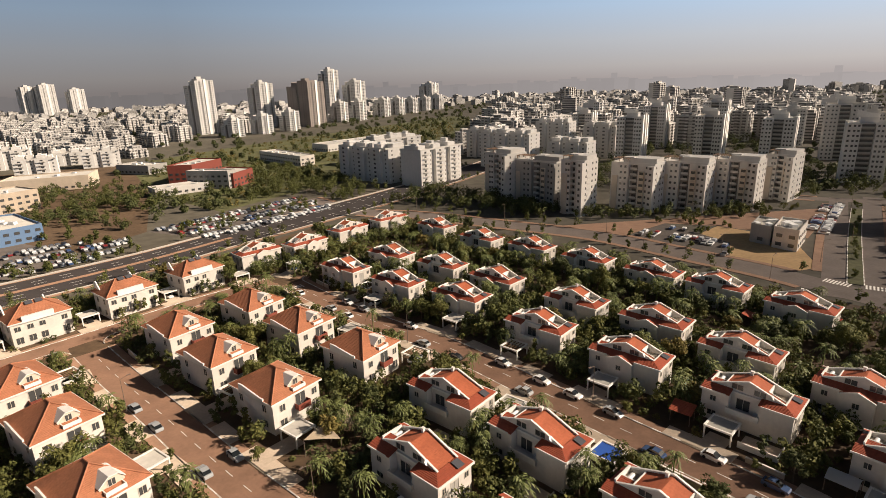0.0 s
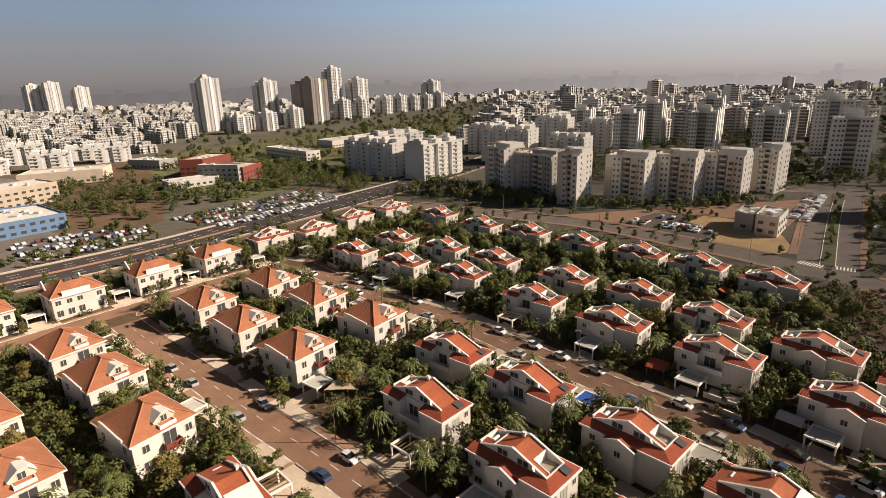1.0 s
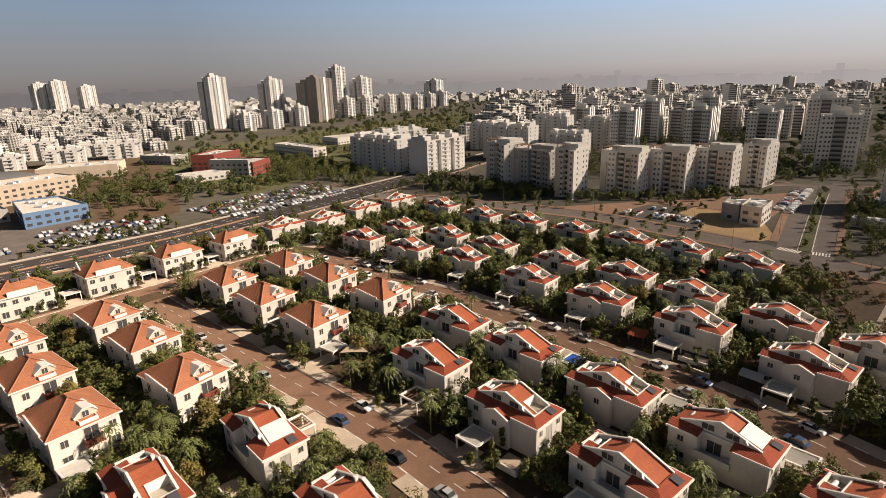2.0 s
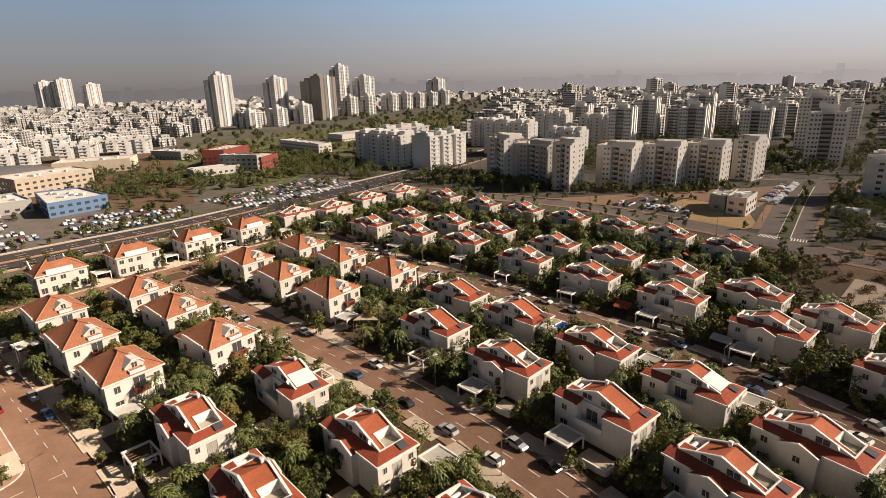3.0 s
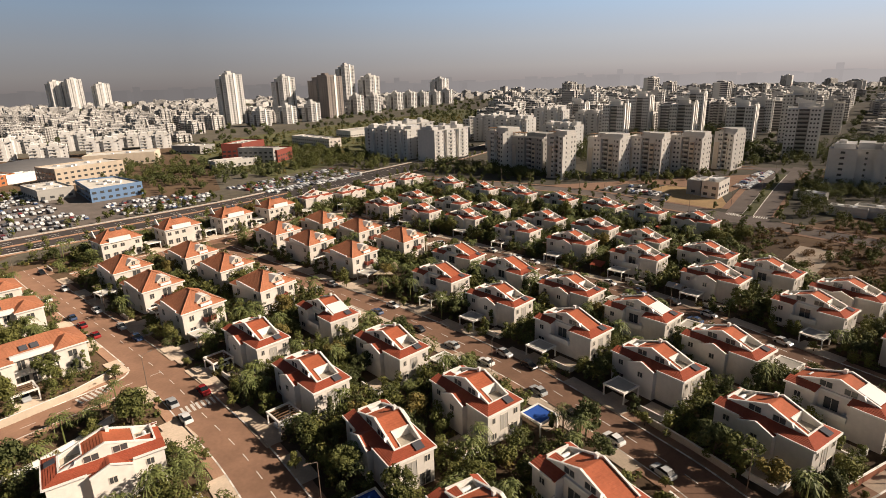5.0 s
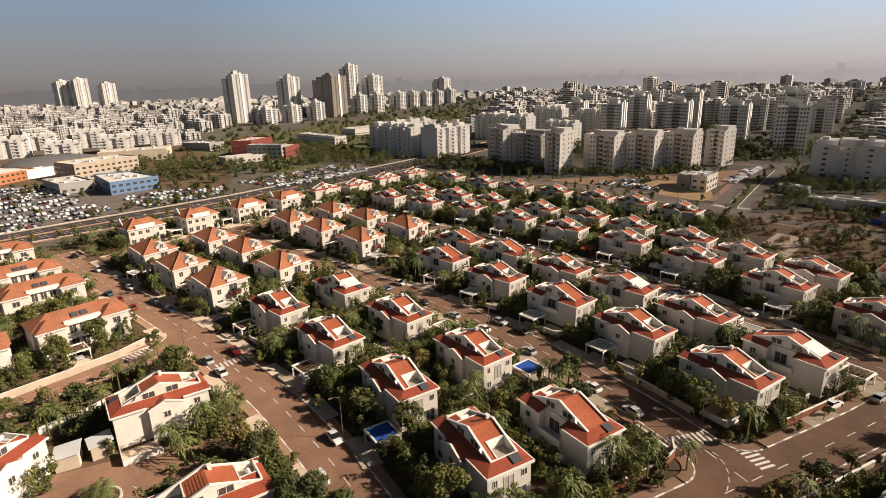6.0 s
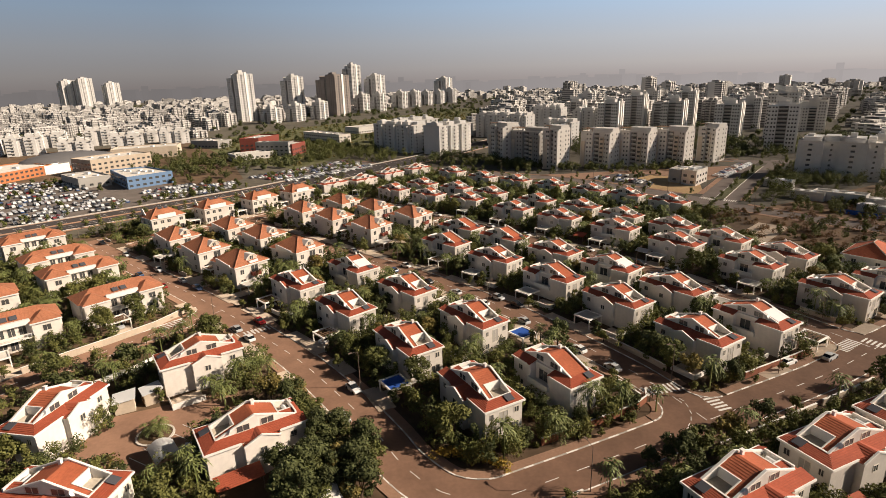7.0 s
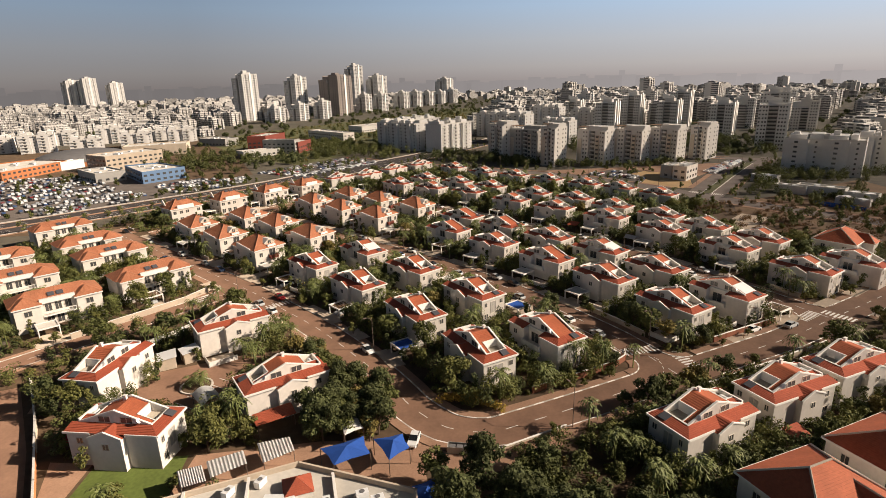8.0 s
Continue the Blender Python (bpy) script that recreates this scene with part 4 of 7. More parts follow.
def apartment_block(w, d, floors, seed, mat=STUCCO, label="pale rendered apartment block with recessed balconies"):
    """Front-left corner at the origin, x along the front."""
    b = thing("apartment_block", label, "apartment block", "apartment blocks")
    h = floors * STOREY
    a0, a1 = w * 0.40, w * 0.62
    bm = bmesh.new()
    ring_solid(bm, ((0, 0), (a0, 0), (a0, 2.2), (a1, 2.2), (a1, 0), (w - 2.4, 0), (w - 2.4, -1.6), (w, -1.6), (w, d), (0, d)), 0, h)
    part("wall", bm, mat, b)
    # dark panel at the niche's back: recess shade painted as its colour
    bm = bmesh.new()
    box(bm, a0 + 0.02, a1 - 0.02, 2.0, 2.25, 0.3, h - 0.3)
    part("niche_wall", bm, SHADE_BAY, b, "dark panel behind the balconies with their shade in its colour")
    # the upper storey steps back behind a roof terrace with a dark timber pergola
    bm = bmesh.new()
    box(bm, a0, w - 0.4, 2.4, d - 0.6, h, h + STOREY)
    part("penthouse", bm, mat, b)
    bm = bmesh.new()
    for k in range(7):
        x = 0.5 + k * (a0 - 0.9) / 6
        box(bm, x, x + 0.16, 0.4, d * 0.6, h + 2.0, h + 2.2)
    for x in (0.5, a0 - 0.6):
        for y in (0.6, d * 0.55):
            box(bm, x, x + 0.18, y, y + 0.18, h, h + 2.0)
    part("roof_pergola", bm, WOOD, b, "dark timber roof pergola")
    # a slim projecting bay with corner balconies beside the niche
    bm = bmesh.new()
    box(bm, a1 + 0.6, a1 + 2.6, -0.5, 0.0, STOREY, h - STOREY)
    part("bay", bm, CREAM, b, "cream rendered projecting bay")
    bm = bmesh.new()
    box(bm, 0.6, 2.8, -0.4, 0.0, 0.0, h - 2 * STOREY)
    part("bay", bm, CREAM, b, "cream rendered projecting bay")
    for k in range(floors):
        z = k * STOREY
        shared("balcony", BALCONY, b, ((a0 + a1) / 2, 0.5, z + 0.3))
    for k in range(1, floors - 1):
        shared("balcony", BALCONY, b, (w, d * 0.35, k * STOREY + 0.25), 90)
    glass = [(WIDE_WINDOW, ((a0 + a1) / 2, 2.0, k * STOREY + 1.3), 0) for k in range(floors)]
    glass += [(SMALL_WINDOW, (x, y, k * STOREY + 1.4), 0) for k in range(floors) for x, y in ((w * 0.23, 0), (w * 0.33, 0), (w * 0.82, 0), (w - 1.2, -1.6))]
    glass += [(WIDE_WINDOW, (a1 + 1.6, -0.5, k * STOREY + 1.4), 0) for k in range(1, floors - 1)]
    joined("window_front", b, glass)
    joined("window_band", b, [(SMALL_WINDOW, (w, d * y, k * STOREY + 1.4), 90) for k in range(floors) for y in (0.15, 0.6, 0.85)])
    roof_set(b, w, d, h, seed)
    return b


def joined(name, parent, copies):
    """Alike pieces too small to pick apart, joined into one part of kind stuff."""
    bm = bmesh.new()
    mat = None
    for mesh, at, turn in copies:
        n = len(bm.verts)
        bm.from_mesh(mesh)
        bm.verts.ensure_lookup_table()
        bmesh.ops.transform(bm, matrix=pose(*at, 0, 0, turn), verts=bm.verts[n:])
        mat = mesh.materials[0]
    return tagged(part(name, bm, mat, parent), kind="stuff")


def terrace_block(w, d, floors, seed, fine=True, label="white apartment block with projecting balconies and roof tanks"):
    b = thing("apartment_block", label, "apartment block", "apartment blocks")
    h = floors * STOREY
    bm = bmesh.new()
    n = max(2, int(w / 11))
    ring = [(0, d)]
    for k in range(n):
        x0, x1 = w * k / n, w * (k + 1) / n
        ring += [(x0 + 0.01, 0), (x0 + (x1 - x0) * 0.62, 0), (x0 + (x1 - x0) * 0.62, 1.8), (x1, 1.8)]
    ring_solid(bm, ring + [(w, d)], 0, h)
    part("wall", bm, WHITE_RENDER, b)
    bm = bmesh.new()
    rng = random.Random(seed + 500)
    for k in range(n):
        box(bm, w * (k + 0.1) / n, w * (k + 0.55) / n, 2.5, d - 1.5, h, h + STOREY)
        box(bm, w * (k + 0.6) / n, w * (k + 0.6 + rng.uniform(0.15, 0.35)) / n, d * rng.uniform(0.3, 0.5), d - 1.0, h, h + STOREY * rng.uniform(0.5, 1.3))
        x = w * (k + 0.18) / n
        box(bm, x, x + w * 0.16 / n, 4.5, 8.5, h + STOREY, h + STOREY * rng.uniform(1.3, 1.9))
    tagged(part("penthouse", bm, WHITE_RENDER, b), kind="stuff")
    glass, slabs = [], []
    for f in range(floors):
        for k in range(n):
            x = w * (k + 0.31) / n
            slabs.append((WIDE_BALCONY, (x, 0, f * STOREY + 0.2), 0))
            glass.append((WIDE_WINDOW, (x, 0, f * STOREY + 1.3), 0))
            glass.append((SMALL_WINDOW, (w * (k + 0.81) / n, 1.8, f * STOREY + 1.4), 0))
        for y in (d * 0.3, d * 0.7):
            glass.append((SMALL_WINDOW, (w, y, f * STOREY + 1.4), 90))
    for mesh, at, turn in slabs:
        shared("balcony", mesh, b, at, turn)
    if fine:
        for mesh, at, turn in glass:
            shared("window", mesh, b, at, turn)
    else:
        joined("window_band", b, glass)
    roof_set(b, w, d, h, seed)
    return b


def tower(w, d, floors, seed, mat=STUCCO, fine=True, label="tall pale apartment tower with stacked balconies", name="apartment_tower"):
    """Two wings of different height round a core: a front bay of stacked balconies, white fins with dark plates for
    recess shade at the side.
    """
    b = thing(name, label, "apartment tower", "apartment towers")
    rng = random.Random(seed)
    h = floors * STOREY
    a0, a1 = w * 0.5 - 2.7, w * 0.5 + 2.7
    step = 0 if fine else 2 * STOREY
    bm = bmesh.new()
    ring_solid(bm, ((0, 0), (a0, 0), (a0, 1.7), (a1, 1.7), (a1, d * 0.3), (0, d * 0.3)), 0, h - step)
    part("front_wing", bm, mat, b)
    bm = bmesh.new()
    ring_solid(bm, ((a1, 0), (w, 0), (w, d), (0, d), (0, d * 0.3), (a1, d * 0.3)), 0, h)
    part("wall", bm, mat, b)
    # the bay's back gets a dark panel that paints in the balcony shade
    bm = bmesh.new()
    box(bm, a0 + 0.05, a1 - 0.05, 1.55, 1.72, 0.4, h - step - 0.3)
    part("niche_wall", bm, SHADE_BAY, b, "dark panel behind the balconies with their shade in its colour")
    slabs = [(LONG_BALCONY, (w / 2, 0.1, f * STOREY + 0.2), 0) for f in range(floors - (0 if fine else 2))]
    if fine:
        for mesh, at, turn in slabs:
            shared("balcony", mesh, b, at, turn)
    else:
        joined("balcony_bay", b, slabs)
    # windows of the front, windows and dark plates of the side, too many and small to pick apart
    bm = bmesh.new()
    for x in (0.05, 0.17, 0.27, 0.74, 0.84, 0.94):
        if a0 - 0.6 < x * w < a1 + 0.6:
            continue
        top = floors if x > 0.5 or fine else floors - 2
        for f in range(top):
            box(bm, x * w - 0.45, x * w + 0.45, -0.05, 0.06, f * STOREY + 0.85, f * STOREY + 1.8)
    for f in range(floors - (0 if fine else 2)):
        box(bm, a0 + 0.3, a1 - 0.3, 1.45, 1.6, f * STOREY + 0.4, f * STOREY + 1.9)
    tagged(part("window_front", bm, GLASS, b), kind="stuff")
    bm = bmesh.new()
    if fine:
        # dark plates between the fins, painting in the shade of recesses
        for y0, y1 in ((0.22, 0.34), (0.58, 0.72)):
            for f in range(floors):
                box(bm, w - 0.05, w + 0.07, d * y0, d * y1, f * STOREY + 0.35, f * STOREY + 2.0)
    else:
        # dark plates drawn as shaded balcony recesses, and small windows between them
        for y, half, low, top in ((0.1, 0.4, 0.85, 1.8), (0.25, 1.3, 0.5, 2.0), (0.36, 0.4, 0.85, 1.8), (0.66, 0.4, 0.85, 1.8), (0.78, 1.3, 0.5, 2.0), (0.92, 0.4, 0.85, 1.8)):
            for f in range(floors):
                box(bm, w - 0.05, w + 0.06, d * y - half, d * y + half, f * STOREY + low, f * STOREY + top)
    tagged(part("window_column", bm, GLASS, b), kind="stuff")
    for y0, y1, out, up in (((0.0, 0.16, 0.9, 1.6), (0.4, 0.52, 1.1, 2.6), (0.78, 0.94, 0.9, 1.2)) if fine else ((0.44, 0.56, 1.0, 2.4),)):
        bm = bmesh.new()
        box(bm, w - 0.2, w + out, d * y0, d * y1, 0, h + up)
        part("fin_wall", bm, COPING, b)
    bm = bmesh.new()
    box(bm, w * 0.3, w * 0.75, d * 0.3, d * 0.75, h, h + 2.7)
    part("roof_house", bm, mat, b)
    bm = bmesh.new()
    box(bm, w * 0.45, w * 0.65, d * 0.35, d * 0.6, h + 2.7, h + (4.4 if fine else 5.4))
    part("lift_head", bm, mat, b)
    if fine:
        # a raking screen on the roof
        bm = bmesh.new()
        extrude(bm, ((w * 0.2, d * 0.3, h + 2.7), (w * 0.75, d * 0.3, h + 2.7), (w * 0.75, d * 0.3, h + 4.2), (w * 0.5, d * 0.3, h + 4.8), (w * 0.2, d * 0.3, h + 6.2)), (0, 0.3, 0))
        part("roof_screen", bm, COPING, b)
    for k in range(4):
        shared("water_tank", ROOF_TANK, b, (w * rng.uniform(0.1, 0.9), d * rng.uniform(0.8, 0.9), h + 0.02), rng.choice((0, 90)))
    bm = bmesh.new()
    for x0, x1, y0, y1 in ((a1, w, 0, 0.25), (0, w, d - 0.25, d), (0, 0.25, d * 0.3, d - 0.25), (w - 0.25, w, 0.25, d - 0.25)):
        box(bm, x0, x1, y0, y1, h, h + 0.75)
    part("parapet", bm, mat, b)
    return b


def turned(x, y, old, angle, w, d):
    """The front-left corner of a w by d block after turning it about its middle."""
    a, b = radians(old), radians(angle)
    mx, my = x + math.cos(a) * w / 2 - math.sin(a) * d / 2, y + math.sin(a) * w / 2 + math.cos(a) * d / 2
    return mx - math.cos(b) * w / 2 + math.sin(b) * d / 2, my - math.sin(b) * w / 2 - math.cos(b) * d / 2, angle


def stand(b, x, y, angle):
    b.matrix_basis = pose(x * PLAN, y * PLAN, 0, 0, 0, angle) @ Matrix.Scale(PLAN, 4)
    return b


# the row behind the cross street
stand(apartment_block(14, 12, 9, 1), 21.5, 249, -52)
# greyer than its wings: the shade between them is in the wall colour
stand(apartment_block(21, 11, 8, 2, ASH, "apartment block set back between its wings, shade put into its grey walls"), 34, 241, -46)
stand(apartment_block(10, 11, 9, 3), 48.5, 217, -43)
stand(apartment_block(17.5, 11, 8, 4, STUCCO, "pale rendered apartment block with recessed balconies"), 70, 222.5, -41)
stand(apartment_block(17.5, 11, 8, 5), 89.5, 221, -40)
stand(apartment_block(17.5, 11, 8, 6), 109.5, 221.5, -44)
stand(apartment_block(10.5, 12, 8, 7), 137.5, 231, -50)
# the white group beside the boulevard
stand(terrace_block(40, 15, 8, 8, False), -56, 324, -43)
stand(terrace_block(36, 14, 8, 9, False), -8, 284, 50)
stand(terrace_block(40, 14, 7, 10, False), -40, 372, 40)
# single towers, by the plan of their near corner
for k, (x, y, a, w, d, f) in enumerate(((118.7, 431, -34, 19, 14, 11), (124.6, 341.5, -36, 18, 14, 12), (168.7, 416.5, -36, 19, 14, 13), (168.3, 331, -38, 18, 14, 12), (208, 405, -36, 19, 14, 14), (206, 322.5, -38, 20, 15, 11), (247, 325, -30, 22, 15, 14), (205, 252.5, -30, 19, 14, 12), (262, 400, -34, 20, 14, 11), (300, 372, -32, 22, 14, 10), (330, 455, -34, 20, 14, 13), (150, 520, -36, 20, 14, 13), (226, 540, -36, 20, 14, 13))):
    w, d, c, s = w * 0.84, d * 0.86, math.cos(radians(a)), math.sin(radians(a))
    stand(tower(w, d, f, k, WHITE_RENDER if k % 3 else STUCCO, k < 8, "pale apartment tower with stacked balconies and white side fins"), x - c * w, y - s * w, a)
for k, (x, y, a, w, d, f) in enumerate(((28, 352, -41, 34, 14, 9), (70, 395, -36, 24, 14, 10), (66, 332, -40, 24, 14, 7), (100, 382, -40, 22, 14, 9), (22, 402, -40, 26, 14, 8))):
    stand(terrace_block(w, d, f, 90 + k, False, "pale apartment slab with recessed balconies"), x, y, a)
for k, (x, y, a, w, d, f) in enumerate(((-292, 690, 20, 26, 24, 27), (-246, 778, 20, 28, 22, 25), (-190, 770, 22, 44, 28, 25), (-176, 930, 25, 24, 22, 33), (-140, 940, 25, 30, 24, 25), (-20, 1190, 25, 34, 24, 22), (-1095, 1530, 10, 40, 36, 32), (-1045, 1530, 10, 38, 36, 34), (-985, 1560, 10, 36, 36, 28))):
    stand(tower(w, d, f, 40 + k, UNFINISHED if k == 2 else WHITE_RENDER, False, "tall white apartment tower on the skyline" if k != 2 else "tall grey-brown unfinished tower on the skyline"), *turned(x, y, a, -38, w, d))
for k, (x, y, a, w, f) in enumerate(((-236, 636, 25, 22, 8), (-212, 668, 25, 22, 9), (-186, 700, 25, 20, 10), (-148, 846, 28, 22, 12), (-124, 876, 28, 22, 12), (-96, 960, 30, 26, 12), (-74, 1010, 30, 26, 12), (-52, 1060, 30, 26, 11), (-28, 1115, 30, 26, 11), (-4, 1170, 30, 28, 12))):
    stand(tower(w, 16, f, 60 + k, WHITE_RENDER, False, "white apartment building in a row on the skyline"), *turned(x, y, a, -36, w, 16))
# terraced blocks at the right and left edges
stand(terrace_block(32, 16, 7, 20, False), 158, 173, -38)
stand(terrace_block(34, 14, 7, 21, False), 196, 178, -40)
for k, (x, y, a) in enumerate(((-402, 340, 34), (-370, 336, 34), (-338, 338, 32), (-304, 346, 32), (-272, 362, 30), (-430, 384, 34), (-394, 390, 33), (-356, 394, 32), (-318, 404, 31), (-286, 420, 30), (-252, 402, 30))):
    stand(terrace_block(24, 15, 4 + k % 3, 30 + k, False, "white terraced apartment block with wide sunny balconies"), x, y, a)

# ---- low public buildings between the villas and the towers ----
def low_building(name, ring, height, mat, roof_mat, label, rows=0, roof_things=4, seed=0, category="building"):
    """A flat-roofed building on a plan ring, with a parapet and rows of windows. height in metres."""
    b = thing(name, label, category)
    pts = [Vector((x * PLAN, y * PLAN, 0)) for x, y in ring]
    mid = sum(pts, Vector()) / len(pts)
    loc = [p - mid for p in pts]
    bm = bmesh.new()
    extrude(bm, loc, (0, 0, height))
    part("wall", bm, mat, b)
    bm = bmesh.new()
    extrude(bm, [p * 0.985 + Vector((0, 0, height + 0.02)) for p in loc], (0, 0, 0.06))
    part("roof", bm, roof_mat, b)
    glass = []
    area = sum(p.x * q.y - q.x * p.y for p, q in zip(loc, loc[1:] + loc[:1]))
    for p, q in zip(loc, loc[1:] + loc[:1]):
        d = (q - p).normalized()
        n = Vector((-d.y, d.x, 0)) * (1 if area > 0 else -1)
        bm = bmesh.new()
        extrude(bm, [p, q, q + n * 0.35, p + n * 0.35], (0, 0, 0.9))
        bmesh.ops.translate(bm, vec=(0, 0, height), verts=bm.verts)
        part("parapet", bm, mat, b)
        count = int((q - p).length / 4.2)
        for r in range(rows):
            for k in range(count):
                at = p.lerp(q, (k + 0.5) / count)
                glass.append((CIVIC_WINDOW, (at.x, at.y, 2.0 + 3.4 * r), math.degrees(math.atan2(d.y, d.x))))
    if glass:
        joined("window_band", b, glass)
    rng = random.Random(seed)
    for k in range(roof_things):
        u = loc[k % len(loc)] * rng.uniform(0.15, 0.6)
        bm = bmesh.new()
        sx, sy, sz = rng.uniform(0.8, 2.2), rng.uniform(0.7, 1.6), rng.uniform(0.8, 1.6)
        box(bm, u.x - sx, u.x + sx, u.y - sy, u.y + sy, height + 0.05, height + sz)
        part("roof_unit", bm, METAL, b)
    b.matrix_basis = Matrix.Translation(mid)
    return b


CIVIC_WINDOW = mesh_of("window", GLASS, (-1.1, 1.1, -0.12, 0.12, -0.7, 0.7))
low_building("office_building", [(-160.5, 184), (-146.5, 202), (-170.5, 221.5), (-185, 212)], 7.2, BLUE_WALL, CONCRETE, "blue-clad office building with a pale flat roof", 2, 9, 1)
low_building("workshop", [(-208, 206), (-188, 189), (-178, 200), (-198, 217)], 6.0, ASH, CONCRETE, "low grey flat-roofed workshop", 1, 5, 2)
low_building("school_building", [(-205, 228), (-188, 262), (-205, 272), (-224, 240)], 11.5, WALL_STONE, CONCRETE, "beige flat-roofed school building", 3, 5, 3)
low_building("hall", [(-236, 300), (-198, 318), (-205, 340), (-243, 322)], 9.0, WALL_STONE, CONCRETE, "pale hall with a white flat roof", 1, 3, 4)
low_building("shopping_centre", [(-240, 246), (-246, 200), (-300, 200), (-268, 258)], 6.5, ORANGE_WALL, CONCRETE, "orange shopping centre with a flat roof", 2, 8, 5)
low_building("entrance_block", [(-236, 256), (-240.5, 240), (-246, 243), (-242, 259)], 6.0, COPING, CONCRETE, "white angular entrance block", 0, 1, 6)
low_building("red_building", [(-150, 312), (-137, 314), (-130, 340), (-146, 345)], 14.5, RED_WALL, CONCRETE, "brick-red public building with a flat roof", 3, 3, 7)
low_building("red_building", [(-130, 304), (-110, 301), (-106, 322), (-124, 330)], 9.5, RED_WALL, CONCRETE, "brick-red public building wing", 2, 2, 8)
low_building("grey_wing", [(-136, 303), (-112, 299), (-110, 306), (-134, 311)], 12.0, ASH, COPING, "grey office wing with a ribbon of windows", 3, 1, 9)
low_building("pavilion", [(-142, 279), (-122, 297), (-128, 306), (-150, 288)], 5.0, STUCCO, CONCRETE, "long low beige pavilion", 1, 2, 10)
low_building("school_building", [(-132, 422), (-92, 380), (-84, 388), (-122, 432)], 8.0, PLASTER, CONCRETE, "white low school building among trees", 2, 5, 11)
low_building("depot", [(-88, 460), (-20, 545), (-34, 560), (-104, 476)], 7.0, STUCCO, CONCRETE, "long pale low depot", 1, 8, 12)
low_building("shed", [(-212, 372), (-186, 362), (-180, 376), (-206, 388)], 7.0, ASH, CONCRETE, "grey shed with a flat roof", 1, 4, 13)
low_building("clinic", [(101.5, 162), (105.5, 156), (115.5, 167.5), (111, 173.5)], 7.8, PLASTER, CONCRETE, "white modern flat-roofed building on the sand lot", 2, 4, 14)
low_building("clinic_wing", [(98.5, 169), (101.8, 163.5), (109.5, 173), (106, 178)], 7.0, ASH, CONCRETE, "grey flat-roofed wing of the white building", 1, 3, 15)
for k, (x, y, a, w, d, h) in enumerate(((130, 128, -48, 15, 6, 3.4), (134, 154, -48, 14, 6, 3.2), (136, 124, -48, 22, 8, 4.0), (146, 110, -48, 14, 6, 3.4), (139, 104, -50, 14, 4, 2.6))):
    c, s = math.cos(radians(a)), math.sin(radians(a))
    ring = [(x + c * u / PLAN - s * v / PLAN, y + s * u / PLAN + c * v / PLAN) for u, v in ((0, 0), (w, 0), (w, d), (0, d))]
    low_building("stall", ring, h, STUCCO, (CONCRETE, BLUE_CLOTH, CONCRETE, COPING, BLUE_CLOTH)[k], ("low shed with a flat pale roof", "low stall under a blue tarpaulin")[k in (1, 4)], 0, 2, 30 + k)

# the domed hall
dome = thing("arena", "large arena under a curved grey metal roof", "arena")
bm = bmesh.new()
rings = []
for k in range(7):
    f = math.cos(radians(90 * k / 6.5))
    z = 4.0 + 9.0 * math.sin(radians(90 * k / 6.5))
    rings.append([bm.verts.new((38 * f * math.cos(radians(j * 10)), 24 * f * math.sin(radians(j * 10)), z)) for j in range(36)])
for a, b in zip(rings, rings[1:]):
    for j in range(36):
        bm.faces.new((a[j], a[(j + 1) % 36], b[(j + 1) % 36], b[j]))
bm.faces.new(rings[-1])
part("roof", bm, GREY_ROOF, dome)
bm = bmesh.new()
extrude(bm, [(37 * math.cos(radians(j * 10)), 23.3 * math.sin(radians(j * 10)), 0) for j in range(36)], (0, 0, 4.05))
part("wall", bm, ORANGE_WALL, dome)
dome.matrix_basis = pose(-247 * PLAN, 274 * PLAN, 0, 0, 0, 40)

